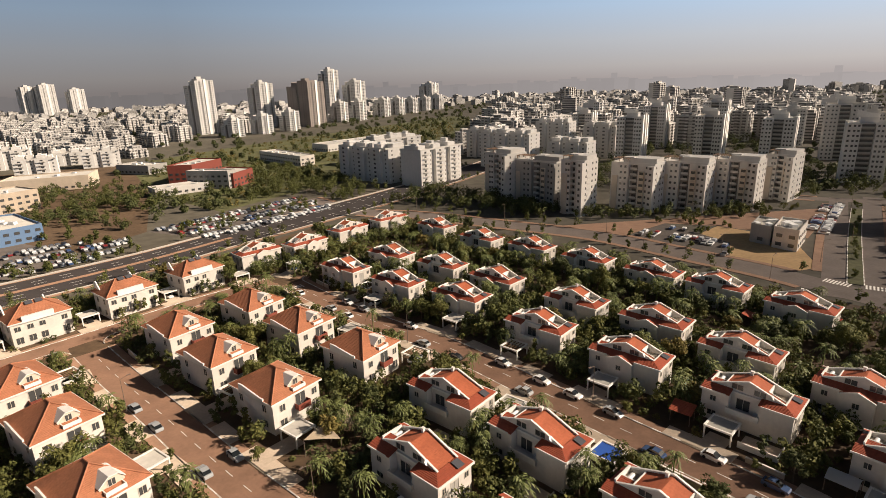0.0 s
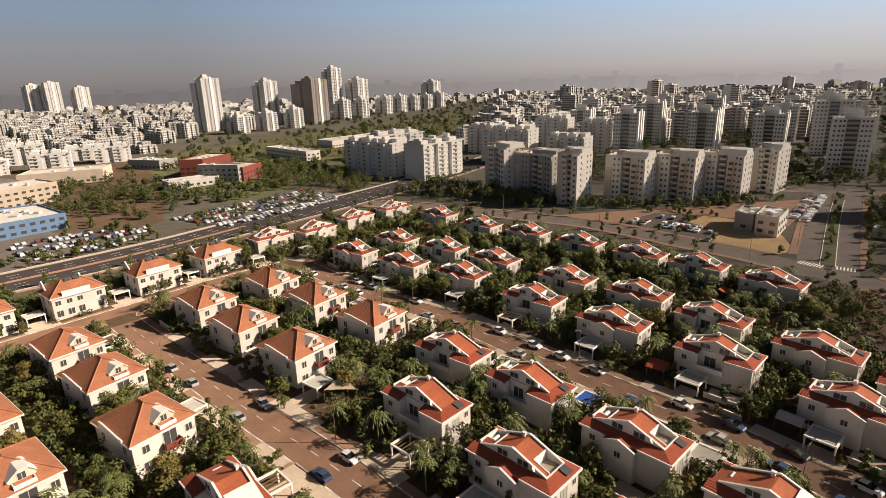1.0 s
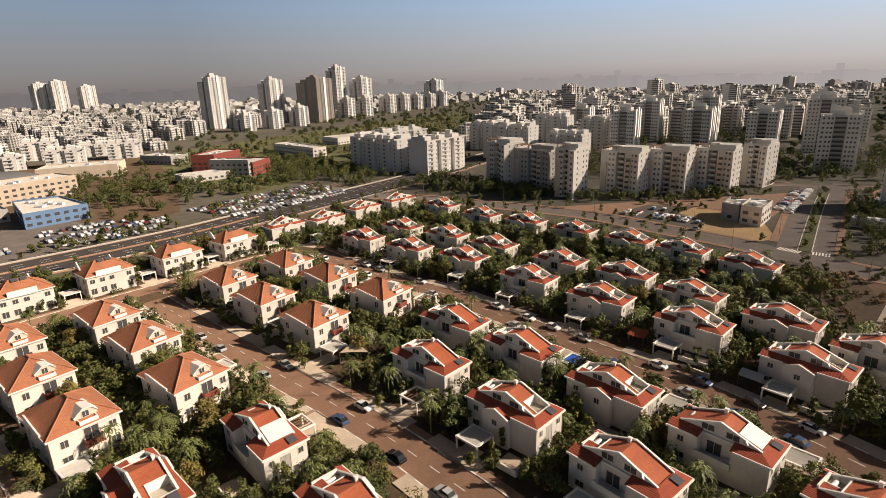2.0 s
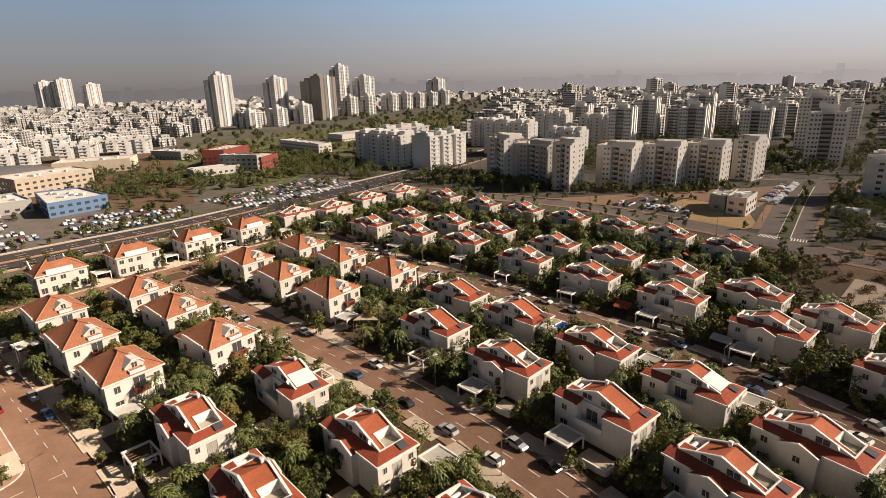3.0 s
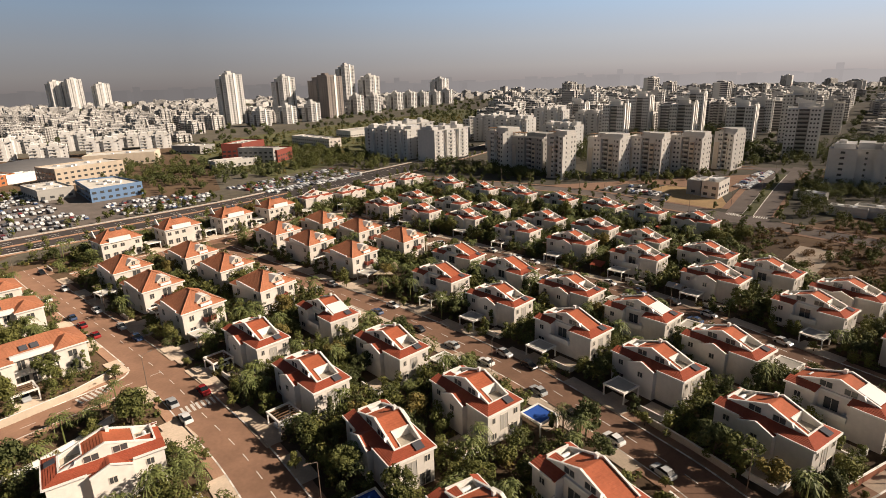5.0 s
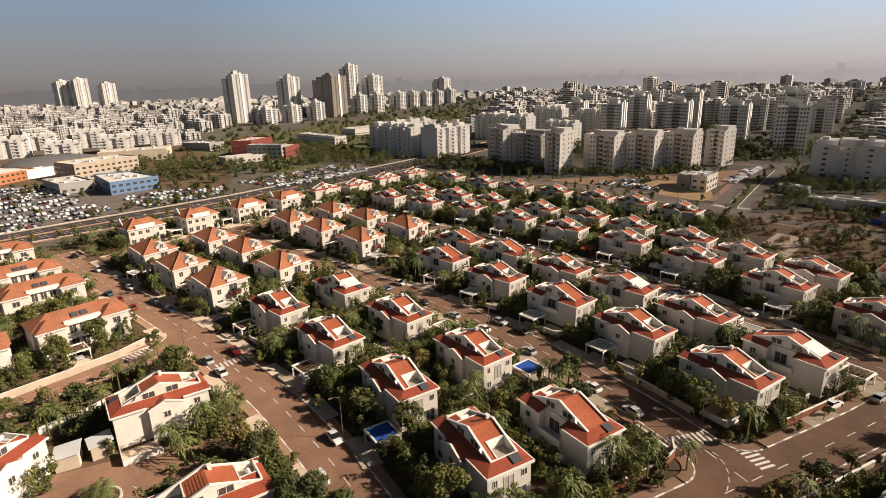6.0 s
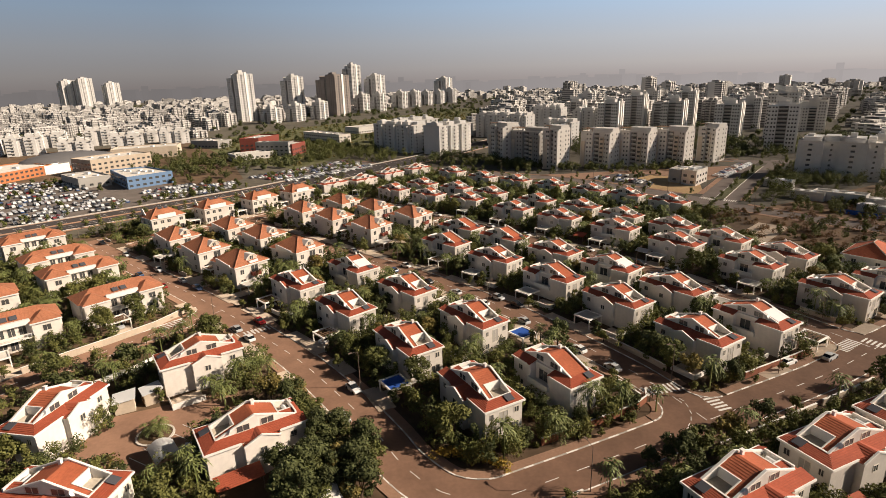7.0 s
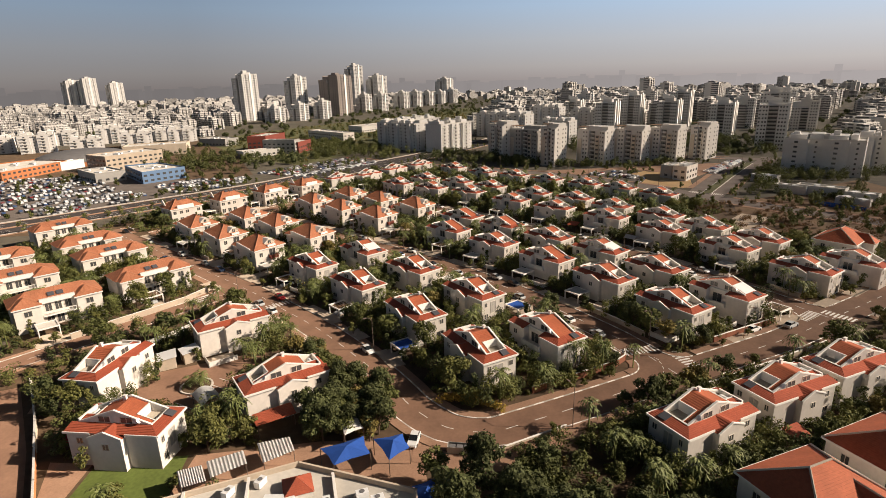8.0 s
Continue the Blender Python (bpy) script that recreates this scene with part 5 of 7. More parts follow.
# ---- the city out to the horizon: past counting, one mesh ----
def facade_material():
    m = bpy.data.materials.new("distant_facade")
    m.use_nodes = True
    nodes, links = m.node_tree.nodes, m.node_tree.links
    b = nodes["Principled BSDF"]
    b.inputs["Roughness"].default_value = 0.9
    where, geo = nodes.new("ShaderNodeTexCoord"), nodes.new("ShaderNodeNewGeometry")
    sep, nrm = nodes.new("ShaderNodeSeparateXYZ"), nodes.new("ShaderNodeSeparateXYZ")
    links.new(where.outputs["Object"], sep.inputs[0])
    links.new(geo.outputs["Normal"], nrm.inputs[0])
    add = nodes.new("ShaderNodeMath")
    links.new(sep.outputs["X"], add.inputs[0])
    links.new(sep.outputs["Y"], add.inputs[1])
    com = nodes.new("ShaderNodeCombineXYZ")
    links.new(add.outputs[0], com.inputs["X"])
    links.new(sep.outputs["Z"], com.inputs["Y"])
    brick = nodes.new("ShaderNodeTexBrick")
    brick.offset = 0.0
    for key, value in (("Scale", 1.0), ("Mortar Size", 0.8), ("Mortar Smooth", 0.1), ("Brick Width", 4.4), ("Row Height", 3.0), ("Bias", 0.0)):
        brick.inputs[key].default_value = value
    links.new(com.outputs[0], brick.inputs["Vector"])
    tone = nodes.new("ShaderNodeMapRange")
    tone.inputs["To Min"].default_value, tone.inputs["To Max"].default_value = 0.62, 1.25
    links.new(geo.outputs["Random Per Island"], tone.inputs["Value"])
    wall = nodes.new("ShaderNodeVectorMath")
    wall.operation = "SCALE"
    wall.inputs[0].default_value = (0.57, 0.545, 0.51)
    links.new(tone.outputs[0], wall.inputs["Scale"])
    up = nodes.new("ShaderNodeMath")
    up.operation = "LESS_THAN"
    up.inputs[1].default_value = 0.5
    links.new(nrm.outputs["Z"], up.inputs[0])
    inv = nodes.new("ShaderNodeMath")
    inv.operation = "SUBTRACT"
    inv.inputs[0].default_value = 1.0
    links.new(brick.outputs["Fac"], inv.inputs[1])
    fac = nodes.new("ShaderNodeMath")
    fac.operation = "MULTIPLY"
    links.new(up.outputs[0], fac.inputs[0])
    links.new(inv.outputs[0], fac.inputs[1])
    mix = nodes.new("ShaderNodeMix")
    mix.data_type = "RGBA"
    links.new(fac.outputs[0], mix.inputs["Factor"])
    links.new(wall.outputs[0], mix.inputs[6])
    mix.inputs[7].default_value = (0.13, 0.12, 0.115, 1)
    links.new(mix.outputs[2], b.inputs["Base Color"])
    return m


FACADE = facade_material()


def boxes_mesh(name, rows, mat, label, category):
    """Many boxes as one mesh of kind stuff. rows: centre x, y, half sizes, bottom, top, turn (metres, radians)."""
    verts, faces = [], []
    for x, y, hx, hy, z0, z1, a in rows:
        c, s, n = math.cos(a), math.sin(a), len(verts)
        for z in (z0, z1):
            for px, py in ((-hx, -hy), (hx, -hy), (hx, hy), (-hx, hy)):
                verts.append((x + c * px - s * py, y + s * px + c * py, z))
        faces += [(n, n + 1, n + 5, n + 4), (n + 1, n + 2, n + 6, n + 5), (n + 2, n + 3, n + 7, n + 6), (n + 3, n, n + 4, n + 7), (n + 4, n + 5, n + 6, n + 7)]
    data = bpy.data.meshes.new(name)
    data.from_pydata(verts, [], faces)
    data.materials.append(mat)
    return tagged(new(name, data), label, category, kind="stuff")


def side(x, y, a, b):
    return (b[0] - a[0]) * (y - a[1]) - (b[1] - a[1]) * (x - a[0])


def city_zone(x, y):
    """0: open; otherwise the usual number of storeys there (plan units)."""
    if abs(x) > 0.86 * (y + 110) + 40:
        return 0
    left = side(x, y, (-235, 440), (-262, 610)) > 0 if y < 610 else side(x, y, (-270, 610), (20, 1258)) > 0 if y < 1258 else x < 20
    if left:
        return (5 if y < 900 else 4) if y > 455 else 0
    if y > 1300:
        return 4
    if y > 405 and side(x, y, (4, 330), (70, 776)) < 0 and x < 1400 and side(x, y, (150, 190), (430, 560)) > 0:
        return 8
    if y > 300 and side(x, y, (175, 190), (455, 545)) < 0:
        return 4
    return 0


rng = random.Random(11)
blocks = []
y = 310.0
while y < 2050:
    step = 27 + max(0, y - 500) * 0.028
    x = -0.9 * (y + 130)
    while x < 0.9 * (y + 130):
        px, py = x + rng.uniform(-0.3, 0.3) * step, y + rng.uniform(-0.35, 0.35) * step
        storeys = city_zone(px, py)
        if storeys and rng.random() < 0.80:
            f = max(3, round(storeys * rng.uniform(0.6, 1.35)))
            if y > 520 and rng.random() < (0.10 if -100 < px < 520 else 0.02):
                f = round(f * rng.uniform(1.3, 1.8))
            h, a = f * 3.0, radians(rng.choice((-44, 46, -38, 20)) + rng.uniform(-6, 6))
            hx, hy = rng.uniform(7, 14) * (1 + y / 4500), rng.uniform(6, 9) * (1 + y / 4500)
            X, Y = px * PLAN, py * PLAN
            blocks.append((X, Y, hx, hy, 0, h, a))
            c, s = math.cos(a), math.sin(a)
            ox, oy = hx * rng.uniform(-0.5, 0.5), hy * rng.uniform(-0.4, 0.4)
            blocks.append((X + c * ox - s * oy, Y + s * ox + c * oy, hx * rng.uniform(0.25, 0.5), hy * rng.uniform(0.3, 0.6), h - 0.1, h + rng.uniform(2.2, 3.4), a))
            ox, oy = hx * rng.uniform(-0.8, 0.8), hy * rng.uniform(-0.7, 0.7)
            blocks.append((X + c * ox - s * oy, Y + s * ox + c * oy, 1.6, 1.3, h - 0.1, h + 1.5, a))
            for k in range(4 if y < 1000 else 1):
                ox, oy = hx * rng.uniform(-0.85, 0.85), hy * rng.uniform(-0.8, 0.8)
                blocks.append((X + c * ox - s * oy, Y + s * ox + c * oy, rng.uniform(0.7, 2.2), rng.uniform(0.7, 1.6), h - 0.1, h + rng.uniform(0.9, 2.4), a))
            if y < 1100:
                for q in (-0.8, 0.1, 0.85):
                    ox, oy = q * hx, -hy - 0.4
                    blocks.append((X + c * ox - s * oy, Y + s * ox + c * oy, hx * 0.14, 1.4, 0, h + rng.uniform(-3, 1.2), a))
                    ox, oy = hx + 0.4, q * hy
                    blocks.append((X + c * ox - s * oy, Y + s * ox + c * oy, 1.4, hy * 0.16, 0, h + rng.uniform(-3, 1.2), a))
            if y < 900:
                for q in (-0.5, 0.5):
                    oy = -hy - 0.5
                    ox = q * hx
                    for k in range(1, f):
                        blocks.append((X + c * ox - s * oy, Y + s * ox + c * oy, hx * 0.24, 0.7, k * 3.0, k * 3.0 + 1.1, a))
        x += step
    y += step
boxes_mesh("distant_city", blocks, FACADE, "pale apartment houses of the city reaching to the hazy horizon", "city")


# ---- the hazy distance behind it all: boxes that glow in the haze's colour ----
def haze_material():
    m = bpy.data.materials.new("painted_haze_glow")
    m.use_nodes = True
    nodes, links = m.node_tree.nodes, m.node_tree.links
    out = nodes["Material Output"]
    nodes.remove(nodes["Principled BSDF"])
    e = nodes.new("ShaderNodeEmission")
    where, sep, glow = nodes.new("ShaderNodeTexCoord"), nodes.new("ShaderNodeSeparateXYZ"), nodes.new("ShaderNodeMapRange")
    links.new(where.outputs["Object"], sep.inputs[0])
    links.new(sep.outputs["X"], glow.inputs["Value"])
    # haze painted as emission, stronger towards the sun's side
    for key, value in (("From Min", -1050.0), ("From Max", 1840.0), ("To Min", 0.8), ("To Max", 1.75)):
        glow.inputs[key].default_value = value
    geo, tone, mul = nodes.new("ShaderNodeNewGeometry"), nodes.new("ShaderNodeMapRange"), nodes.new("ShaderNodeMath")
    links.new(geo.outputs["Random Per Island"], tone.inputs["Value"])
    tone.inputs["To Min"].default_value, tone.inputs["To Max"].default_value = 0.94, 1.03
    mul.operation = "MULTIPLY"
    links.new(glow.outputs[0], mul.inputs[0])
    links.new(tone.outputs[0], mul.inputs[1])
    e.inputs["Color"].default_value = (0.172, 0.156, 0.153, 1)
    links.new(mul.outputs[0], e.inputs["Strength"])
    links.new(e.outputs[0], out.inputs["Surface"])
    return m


HAZE = haze_material()
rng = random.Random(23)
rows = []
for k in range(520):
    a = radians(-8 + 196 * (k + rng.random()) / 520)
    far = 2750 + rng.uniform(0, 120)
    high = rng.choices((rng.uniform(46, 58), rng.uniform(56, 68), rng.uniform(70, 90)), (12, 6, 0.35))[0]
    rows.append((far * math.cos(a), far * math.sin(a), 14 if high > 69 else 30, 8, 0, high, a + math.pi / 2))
boxes_mesh("backdrop", rows, HAZE, "glowing haze-coloured skyline backdrop at the horizon", "backdrop")

# ---- where there is room in the plan ----
def plan_distance(x, y):
    """How far a plan point is from the nearest villa, and from the nearest street's edge (plan units)."""
    near = 99.0
    for hx, hy, a, x0, x1, y0, y1 in FOOT:
        c, s = math.cos(a), math.sin(a)
        u, v = (x - hx) * c + (y - hy) * s, -(x - hx) * s + (y - hy) * c
        near = min(near, math.hypot(max(x0 - u, 0, u - x1), max(y0 - v, 0, v - y1)))
    road = 99.0
    for pts, half in STREET_POINTS:
        d = np.hypot(pts[:, 0] - x, pts[:, 1] - y).min() - half
        road = min(road, d)
    return near, road


STREET_POINTS = [(np.array([(q.x / PLAN, q.y / PLAN) for q in line]), half / PLAN) for key, (line, half) in ROADS.items()]


def inside(x, y, ring):
    odd = False
    for (ax, ay), (bx, by) in zip(ring, ring[1:] + ring[:1]):
        if (ay > y) != (by > y) and x < (bx - ax) * (y - ay) / (by - ay) + ax:
            odd = not odd
    return odd


VILLA_LAND = [(-140, 88), (-120, 10), (-75, -52), (-20, -52), (110, -52), (120, 20), (104, 60), (95, 112), (-2, 208), (-46, 200)]

# paved yards, paths and courts where nothing grows
CLEAR = [[(x - r, y - r), (x + r, y - r), (x + r, y + r), (x - r, y + r)] for x, y, r in ((42.4, 85.2, 2.4), (81.5, 103.8, 2.2), (65.5, 107.8, 2.4), (35.6, 74.6, 2.4), (49.4, 58.0, 2.6), (-28.5, -30.5, 3.0), (41.0, -36.4, 2.2))] + [
    [(-54, -10.5), (-40.5, -11), (-37.5, -22), (-40, -28.5), (-45, -25), (-51, -22.5)],
    [(-79, -19), (-74, -16.5), (-62.5, -31), (-54, -43), (-58.5, -48), (-65.5, -36)],
    [(-71, -18), (-64.5, -18), (-62.5, -23), (-68.5, -25.5)],
    [(-58, -36), (-51, -36.5), (-50.5, -46), (-57, -46)],
    [(-50.5, -37.5), (-39, -36), (-38, -44), (-50, -45)],
    [(-9, -33), (-3, -37), (3, -36.5), (13, -31), (15, -33), (6, -39.5), (-1.5, -41.5), (-9, -38)],
    [(-38, -36.5), (-22, -34), (-22, -44), (-38, -47)],
    [(-22, -34), (-8, -33), (-6, -42), (-22, -43)],
    [(-58, -5.5), (-49, -6), (-49, -13), (-57, -13)],
]


def planted(x, y):
    return inside(x, y, VILLA_LAND) and not any(inside(x, y, ring) for ring in CLEAR)

# ---- cars ----
def car_mesh(name, paint, sections, width, mat):
    """A car body from side sections: x, low z, high z, half width factor."""
    bm = bmesh.new()
    rows = []
    for x, z0, z1, f in sections:
        w = width / 2 * f
        rows.append([bm.verts.new(c) for c in ((x, -w, z0), (x, w, z0), (x, w * 0.96, z1), (x, -w * 0.96, z1))])
    for a, b in zip(rows, rows[1:]):
        for k in range(4):
            bm.faces.new((a[k], a[(k + 1) % 4], b[(k + 1) % 4], b[k]))
    bm.faces.new(rows[0][::-1])
    bm.faces.new(rows[-1])
    bmesh.ops.recalc_face_normals(bm, faces=bm.faces)
    return bm


def car(paint, label):
    c = thing("car", label, "car", "parked cars")
    body = car_mesh("body", paint, ((-2.15, 0.32, 0.72, 0.86), (-2.05, 0.25, 0.92, 0.96), (-0.9, 0.22, 0.98, 1.0), (0.9, 0.22, 0.95, 1.0), (1.95, 0.25, 0.80, 0.95), (2.15, 0.32, 0.6, 0.84)), 1.76, paint)
    part("body", body, paint, c)
    cabin = car_mesh("cabin", paint, ((-1.75, 0.93, 0.97, 0.84), (-1.25, 0.93, 1.42, 0.80), (0.05, 0.93, 1.48, 0.80), (0.95, 0.93, 0.98, 0.84)), 1.76, CAR_GLASS)
    part("glazing", cabin, CAR_GLASS, c, "dark tinted car windows")
    bm = bmesh.new()
    extrude(bm, ((-1.22, -0.66, 1.425), (0.05, -0.68, 1.485), (0.05, 0.68, 1.485), (-1.22, 0.66, 1.425)), (0, 0, 0.04))
    part("roof", bm, paint, c)
    for x in (-1.35, 1.35):
        for y in (-0.8, 0.8):
            bm = bmesh.new()
            bmesh.ops.create_cone(bm, cap_ends=True, segments=14, radius1=0.32, radius2=0.32, depth=0.2, matrix=Matrix.Translation((x, y, 0.32)) @ Matrix.Rotation(radians(90), 4, "X"))
            part("wheel", bm, RUBBER, c)
    return c


CARS = [car(CAR_PAINTS[k], f"{word} family car parked beside the kerb") for k, word in enumerate(("white", "silver-grey", "black", "dark red", "dark blue"))]
used_cars = set()


def park(kind, x, y, angle):
    m = pose(x, y, 0.09, 0, 0, angle)
    if kind in used_cars:
        return copy_thing(CARS[kind], m)
    used_cars.add(kind)
    CARS[kind].matrix_basis = m
    return CARS[kind]


rng = random.Random(21)
for key, gap in (("west", 7.5), ("middle", 8.0), ("east", 8.0)):
    line, half = ROADS[key]
    run = 6.0
    for a, b in zip(line[3:-6], line[4:-5]):
        run -= (b - a).length
        if run < 0:
            d = (b - a).normalized()
            ang = math.degrees(math.atan2(d.y, d.x))
            n = Vector((-d.y, d.x))
            for s in (1, -1):
                q = a + n * s * (half - 1.05)
                if any(min((q - w).length for w in l) < h + 8.5 for name, (l, h) in ROADS.items() if name != key):
                    continue
                if rng.random() < 0.42 and not (key == "west" and a.y < 0 and a.x > -22 and (a.x < 30 or rng.random() < 0.7)):
                    park(rng.choices(range(5), (5, 4, 3, 1, 1))[0], q.x, q.y, ang + (0 if s > 0 else 180) + rng.uniform(-2, 2))
            run = gap * rng.uniform(0.8, 1.4)
park(0, 54.0 * PLAN, -1.6 * PLAN, 28)
park(0, -8.9 * PLAN, -34.0 * PLAN, -100)
park(0, -32.7 * PLAN, -5.8 * PLAN, -47)
park(0, -38.5 * PLAN, -22 * PLAN, 10)


def car_rows(name, ring, angle, lane, bay, seed, fill=0.85):
    """Rows of parked cars past counting, as one mesh: low body and cabin of each."""
    r = random.Random(seed)
    rows = []
    a = radians(angle)
    c, s = math.cos(a), math.sin(a)
    xs, ys = [p[0] for p in ring], [p[1] for p in ring]
    cx, cy = sum(xs) / len(xs), sum(ys) / len(ys)
    for i in range(-60, 60):
        for j in range(-14, 14):
            for q in (-1, 1):
                u, v = i * bay / PLAN, (j * lane + q * 2.5) / PLAN
                x, y = cx + c * u - s * v, cy + s * u + c * v
                if inside(x, y, ring) and r.random() < fill:
                    t = a + math.pi / 2 + r.uniform(-0.04, 0.04)
                    k = r.uniform(-0.3, 0.3)
                    rows.append((x * PLAN, y * PLAN, 2.15, 0.87, 0.3, 0.92, t))
                    rows.append((x * PLAN + math.cos(t) * k, y * PLAN + math.sin(t) * k, 1.1, 0.76, 0.92, 1.45, t))
    return rows


def lot_paint():
    m = bpy.data.materials.new("mixed_car_paint")
    m.use_nodes = True
    nodes, links = m.node_tree.nodes, m.node_tree.links
    b = nodes["Principled BSDF"]
    b.inputs["Roughness"].default_value = 0.3
    geo, ramp = nodes.new("ShaderNodeNewGeometry"), nodes.new("ShaderNodeValToRGB")
    ramp.color_ramp.interpolation = "CONSTANT"
    stops = ((0.0, (0.72, 0.72, 0.71)), (0.34, (0.4, 0.41, 0.42)), (0.6, (0.12, 0.12, 0.13)), (0.78, (0.02, 0.02, 0.025)), (0.9, (0.25, 0.03, 0.03)), (0.95, (0.05, 0.09, 0.2)))
    for k, (at, col) in enumerate(stops):
        e = ramp.color_ramp.elements[k] if k < 2 else ramp.color_ramp.elements.new(at)
        e.position, e.color = at, (*col, 1)
    links.new(geo.outputs["Random Per Island"], ramp.inputs[0])
    links.new(ramp.outputs[0], b.inputs["Base Color"])
    return m


LOT_PAINT = lot_paint()
lot = car_rows("lot", [(-110, 210), (-68, 266), (-45, 241), (-82, 195)], 53, 16.5, 2.6, 1, 0.8)
lot += car_rows("lot", [(-250, 207), (-206, 214), (-182, 186), (-166, 168), (-180, 122), (-186, 106), (-200, 100)], 47, 17, 2.6, 2, 0.72)
lot += car_rows("lot", [(-151, 175), (-131, 156), (-113.5, 163.5), (-105.5, 181), (-112, 197), (-133, 194), (-143.5, 182)], 47, 16, 2.6, 3, 0.8)
lot += car_rows("lot", [(-165, 166), (-136, 150), (-160, 112), (-178, 120)], 47, 16, 2.6, 9, 0.7)
lot += car_rows("lot", [(64, 179), (82, 193), (91, 166), (84, 155)], -40, 17, 2.6, 4, 0.6)
lot += car_rows("lot", [(120, 178), (150, 212), (162, 216), (128, 170)], 50, 14, 2.6, 5, 0.7)
lot += car_rows("lot", [(150, 168), (170, 195), (180, 190), (158, 162)], 50, 14, 2.6, 6, 0.7)
boxes_mesh("parked_cars", lot, LOT_PAINT, "rows of parked cars in the car parks", "parked cars")

# ---- carports, driveways and garden walls ----
def carport(roofed, label):
    c = thing("carport", label, "carport", "carports")
    for x in (0.1, 4.7):
        for y in (0.1, 4.9):
            bm = bmesh.new()
            box(bm, x - 0.13, x + 0.13, y - 0.13, y + 0.13, 0, 2.5)
            part("post", bm, COPING, c)
    for x0, x1, y0, y1 in ((-0.1, 4.9, -0.1, 0.25), (-0.1, 4.9, 4.75, 5.1), (-0.1, 0.25, 0.25, 4.75), (4.55, 4.9, 0.25, 4.75)):
        bm = bmesh.new()
        box(bm, x0, x1, y0, y1, 2.5, 2.85)
        part("beam", bm, COPING, c)
    if roofed:
        bm = bmesh.new()
        box(bm, 0.25, 4.55, 0.25, 4.75, 2.56, 2.68)
        part("roof", bm, (CONCRETE, BLUE_CLOTH)[roofed == 2], c)
    else:
        for k in range(5):
            bm = bmesh.new()
            box(bm, 0.25, 4.55, 0.6 + k * 0.88, 0.72 + k * 0.88, 2.62, 2.76)
            part("slat", bm, WOOD, c)
    return c


CARPORTS = [carport(1, "white framed carport with a flat concrete roof"), carport(0, "white framed pergola with wooden slats"), carport(2, "white framed carport under a blue panel roof")]
used_ports = set()
rng = random.Random(77)
for n, (hx, hy, a, x0, x1, y0, y1) in enumerate(list(FOOT)):
    c, s = math.cos(a), math.sin(a)
    best = None
    for u, v in ((x0 - 2.6, -1.0), (x1 + 2.6, -1.0), (x0 - 2.6, 3.0), (x1 + 2.6, 3.0), (1.5, -3.6), (5.0, -3.6), (x1 + 2.6, 8.0), (x0 - 2.6, 8.0)):
        x, y = hx + c * u - s * v, hy + s * u + c * v
        near, road = plan_distance(x, y)
        if near > 2.1 and road > 3.3 and (best is None or road < best[0]):
            best = (road, x, y)
    if best is None or best[0] > 9 or (best[1] > 3 and best[2] < 3):
        continue
    road, x, y = best
    kind = rng.choices((0, 1, 2), (7, 5, 0.5))[0]
    if min(math.hypot(x + 10.2, y + 9.9), math.hypot(x - 11.3, y - 5.8)) < 6.5:
        kind = 2
    m = pose(x * PLAN, y * PLAN, 0, 0, 0, math.degrees(a)) @ Matrix.Translation((-2.4, -2.5, 0))
    if kind in used_ports:
        copy_thing(CARPORTS[kind], m)
    else:
        used_ports.add(kind)
        CARPORTS[kind].matrix_basis = m
    FOOT.append((x, y, a, -2.0, 2.0, -2.0, 2.0))
    pts = np.concatenate([p for p, half in STREET_POINTS])
    q = pts[np.hypot(pts[:, 0] - x, pts[:, 1] - y).argmin()]
    d = Vector((q[0] - x, q[1] - y))
    far = d.length * PLAN
    bm = bmesh.new()
    box(bm, 0, far - 3.9, -2.1, 2.1, 0.0, 0.185)
    box(bm, far - 7.6, far - 3.9, -4.6, 4.6, 0.0, 0.19)  # the apron along the kerb
    drive = tagged(part("driveway", bm, DRIVE), "pale paved driveway between carport and street", "driveway", kind="structure")
    drive.matrix_basis = pose(x * PLAN, y * PLAN, 0, 0, 0, math.degrees(math.atan2(d.y, d.x)))
    FOOT.append((x, y, math.atan2(d.y, d.x), 0, d.length, -1.7, 1.7))
    if rng.random() < 0.4:
        park(rng.choices(range(5), (5, 4, 3, 1, 1))[0], x * PLAN, y * PLAN, math.degrees(math.atan2(d.y, d.x)))


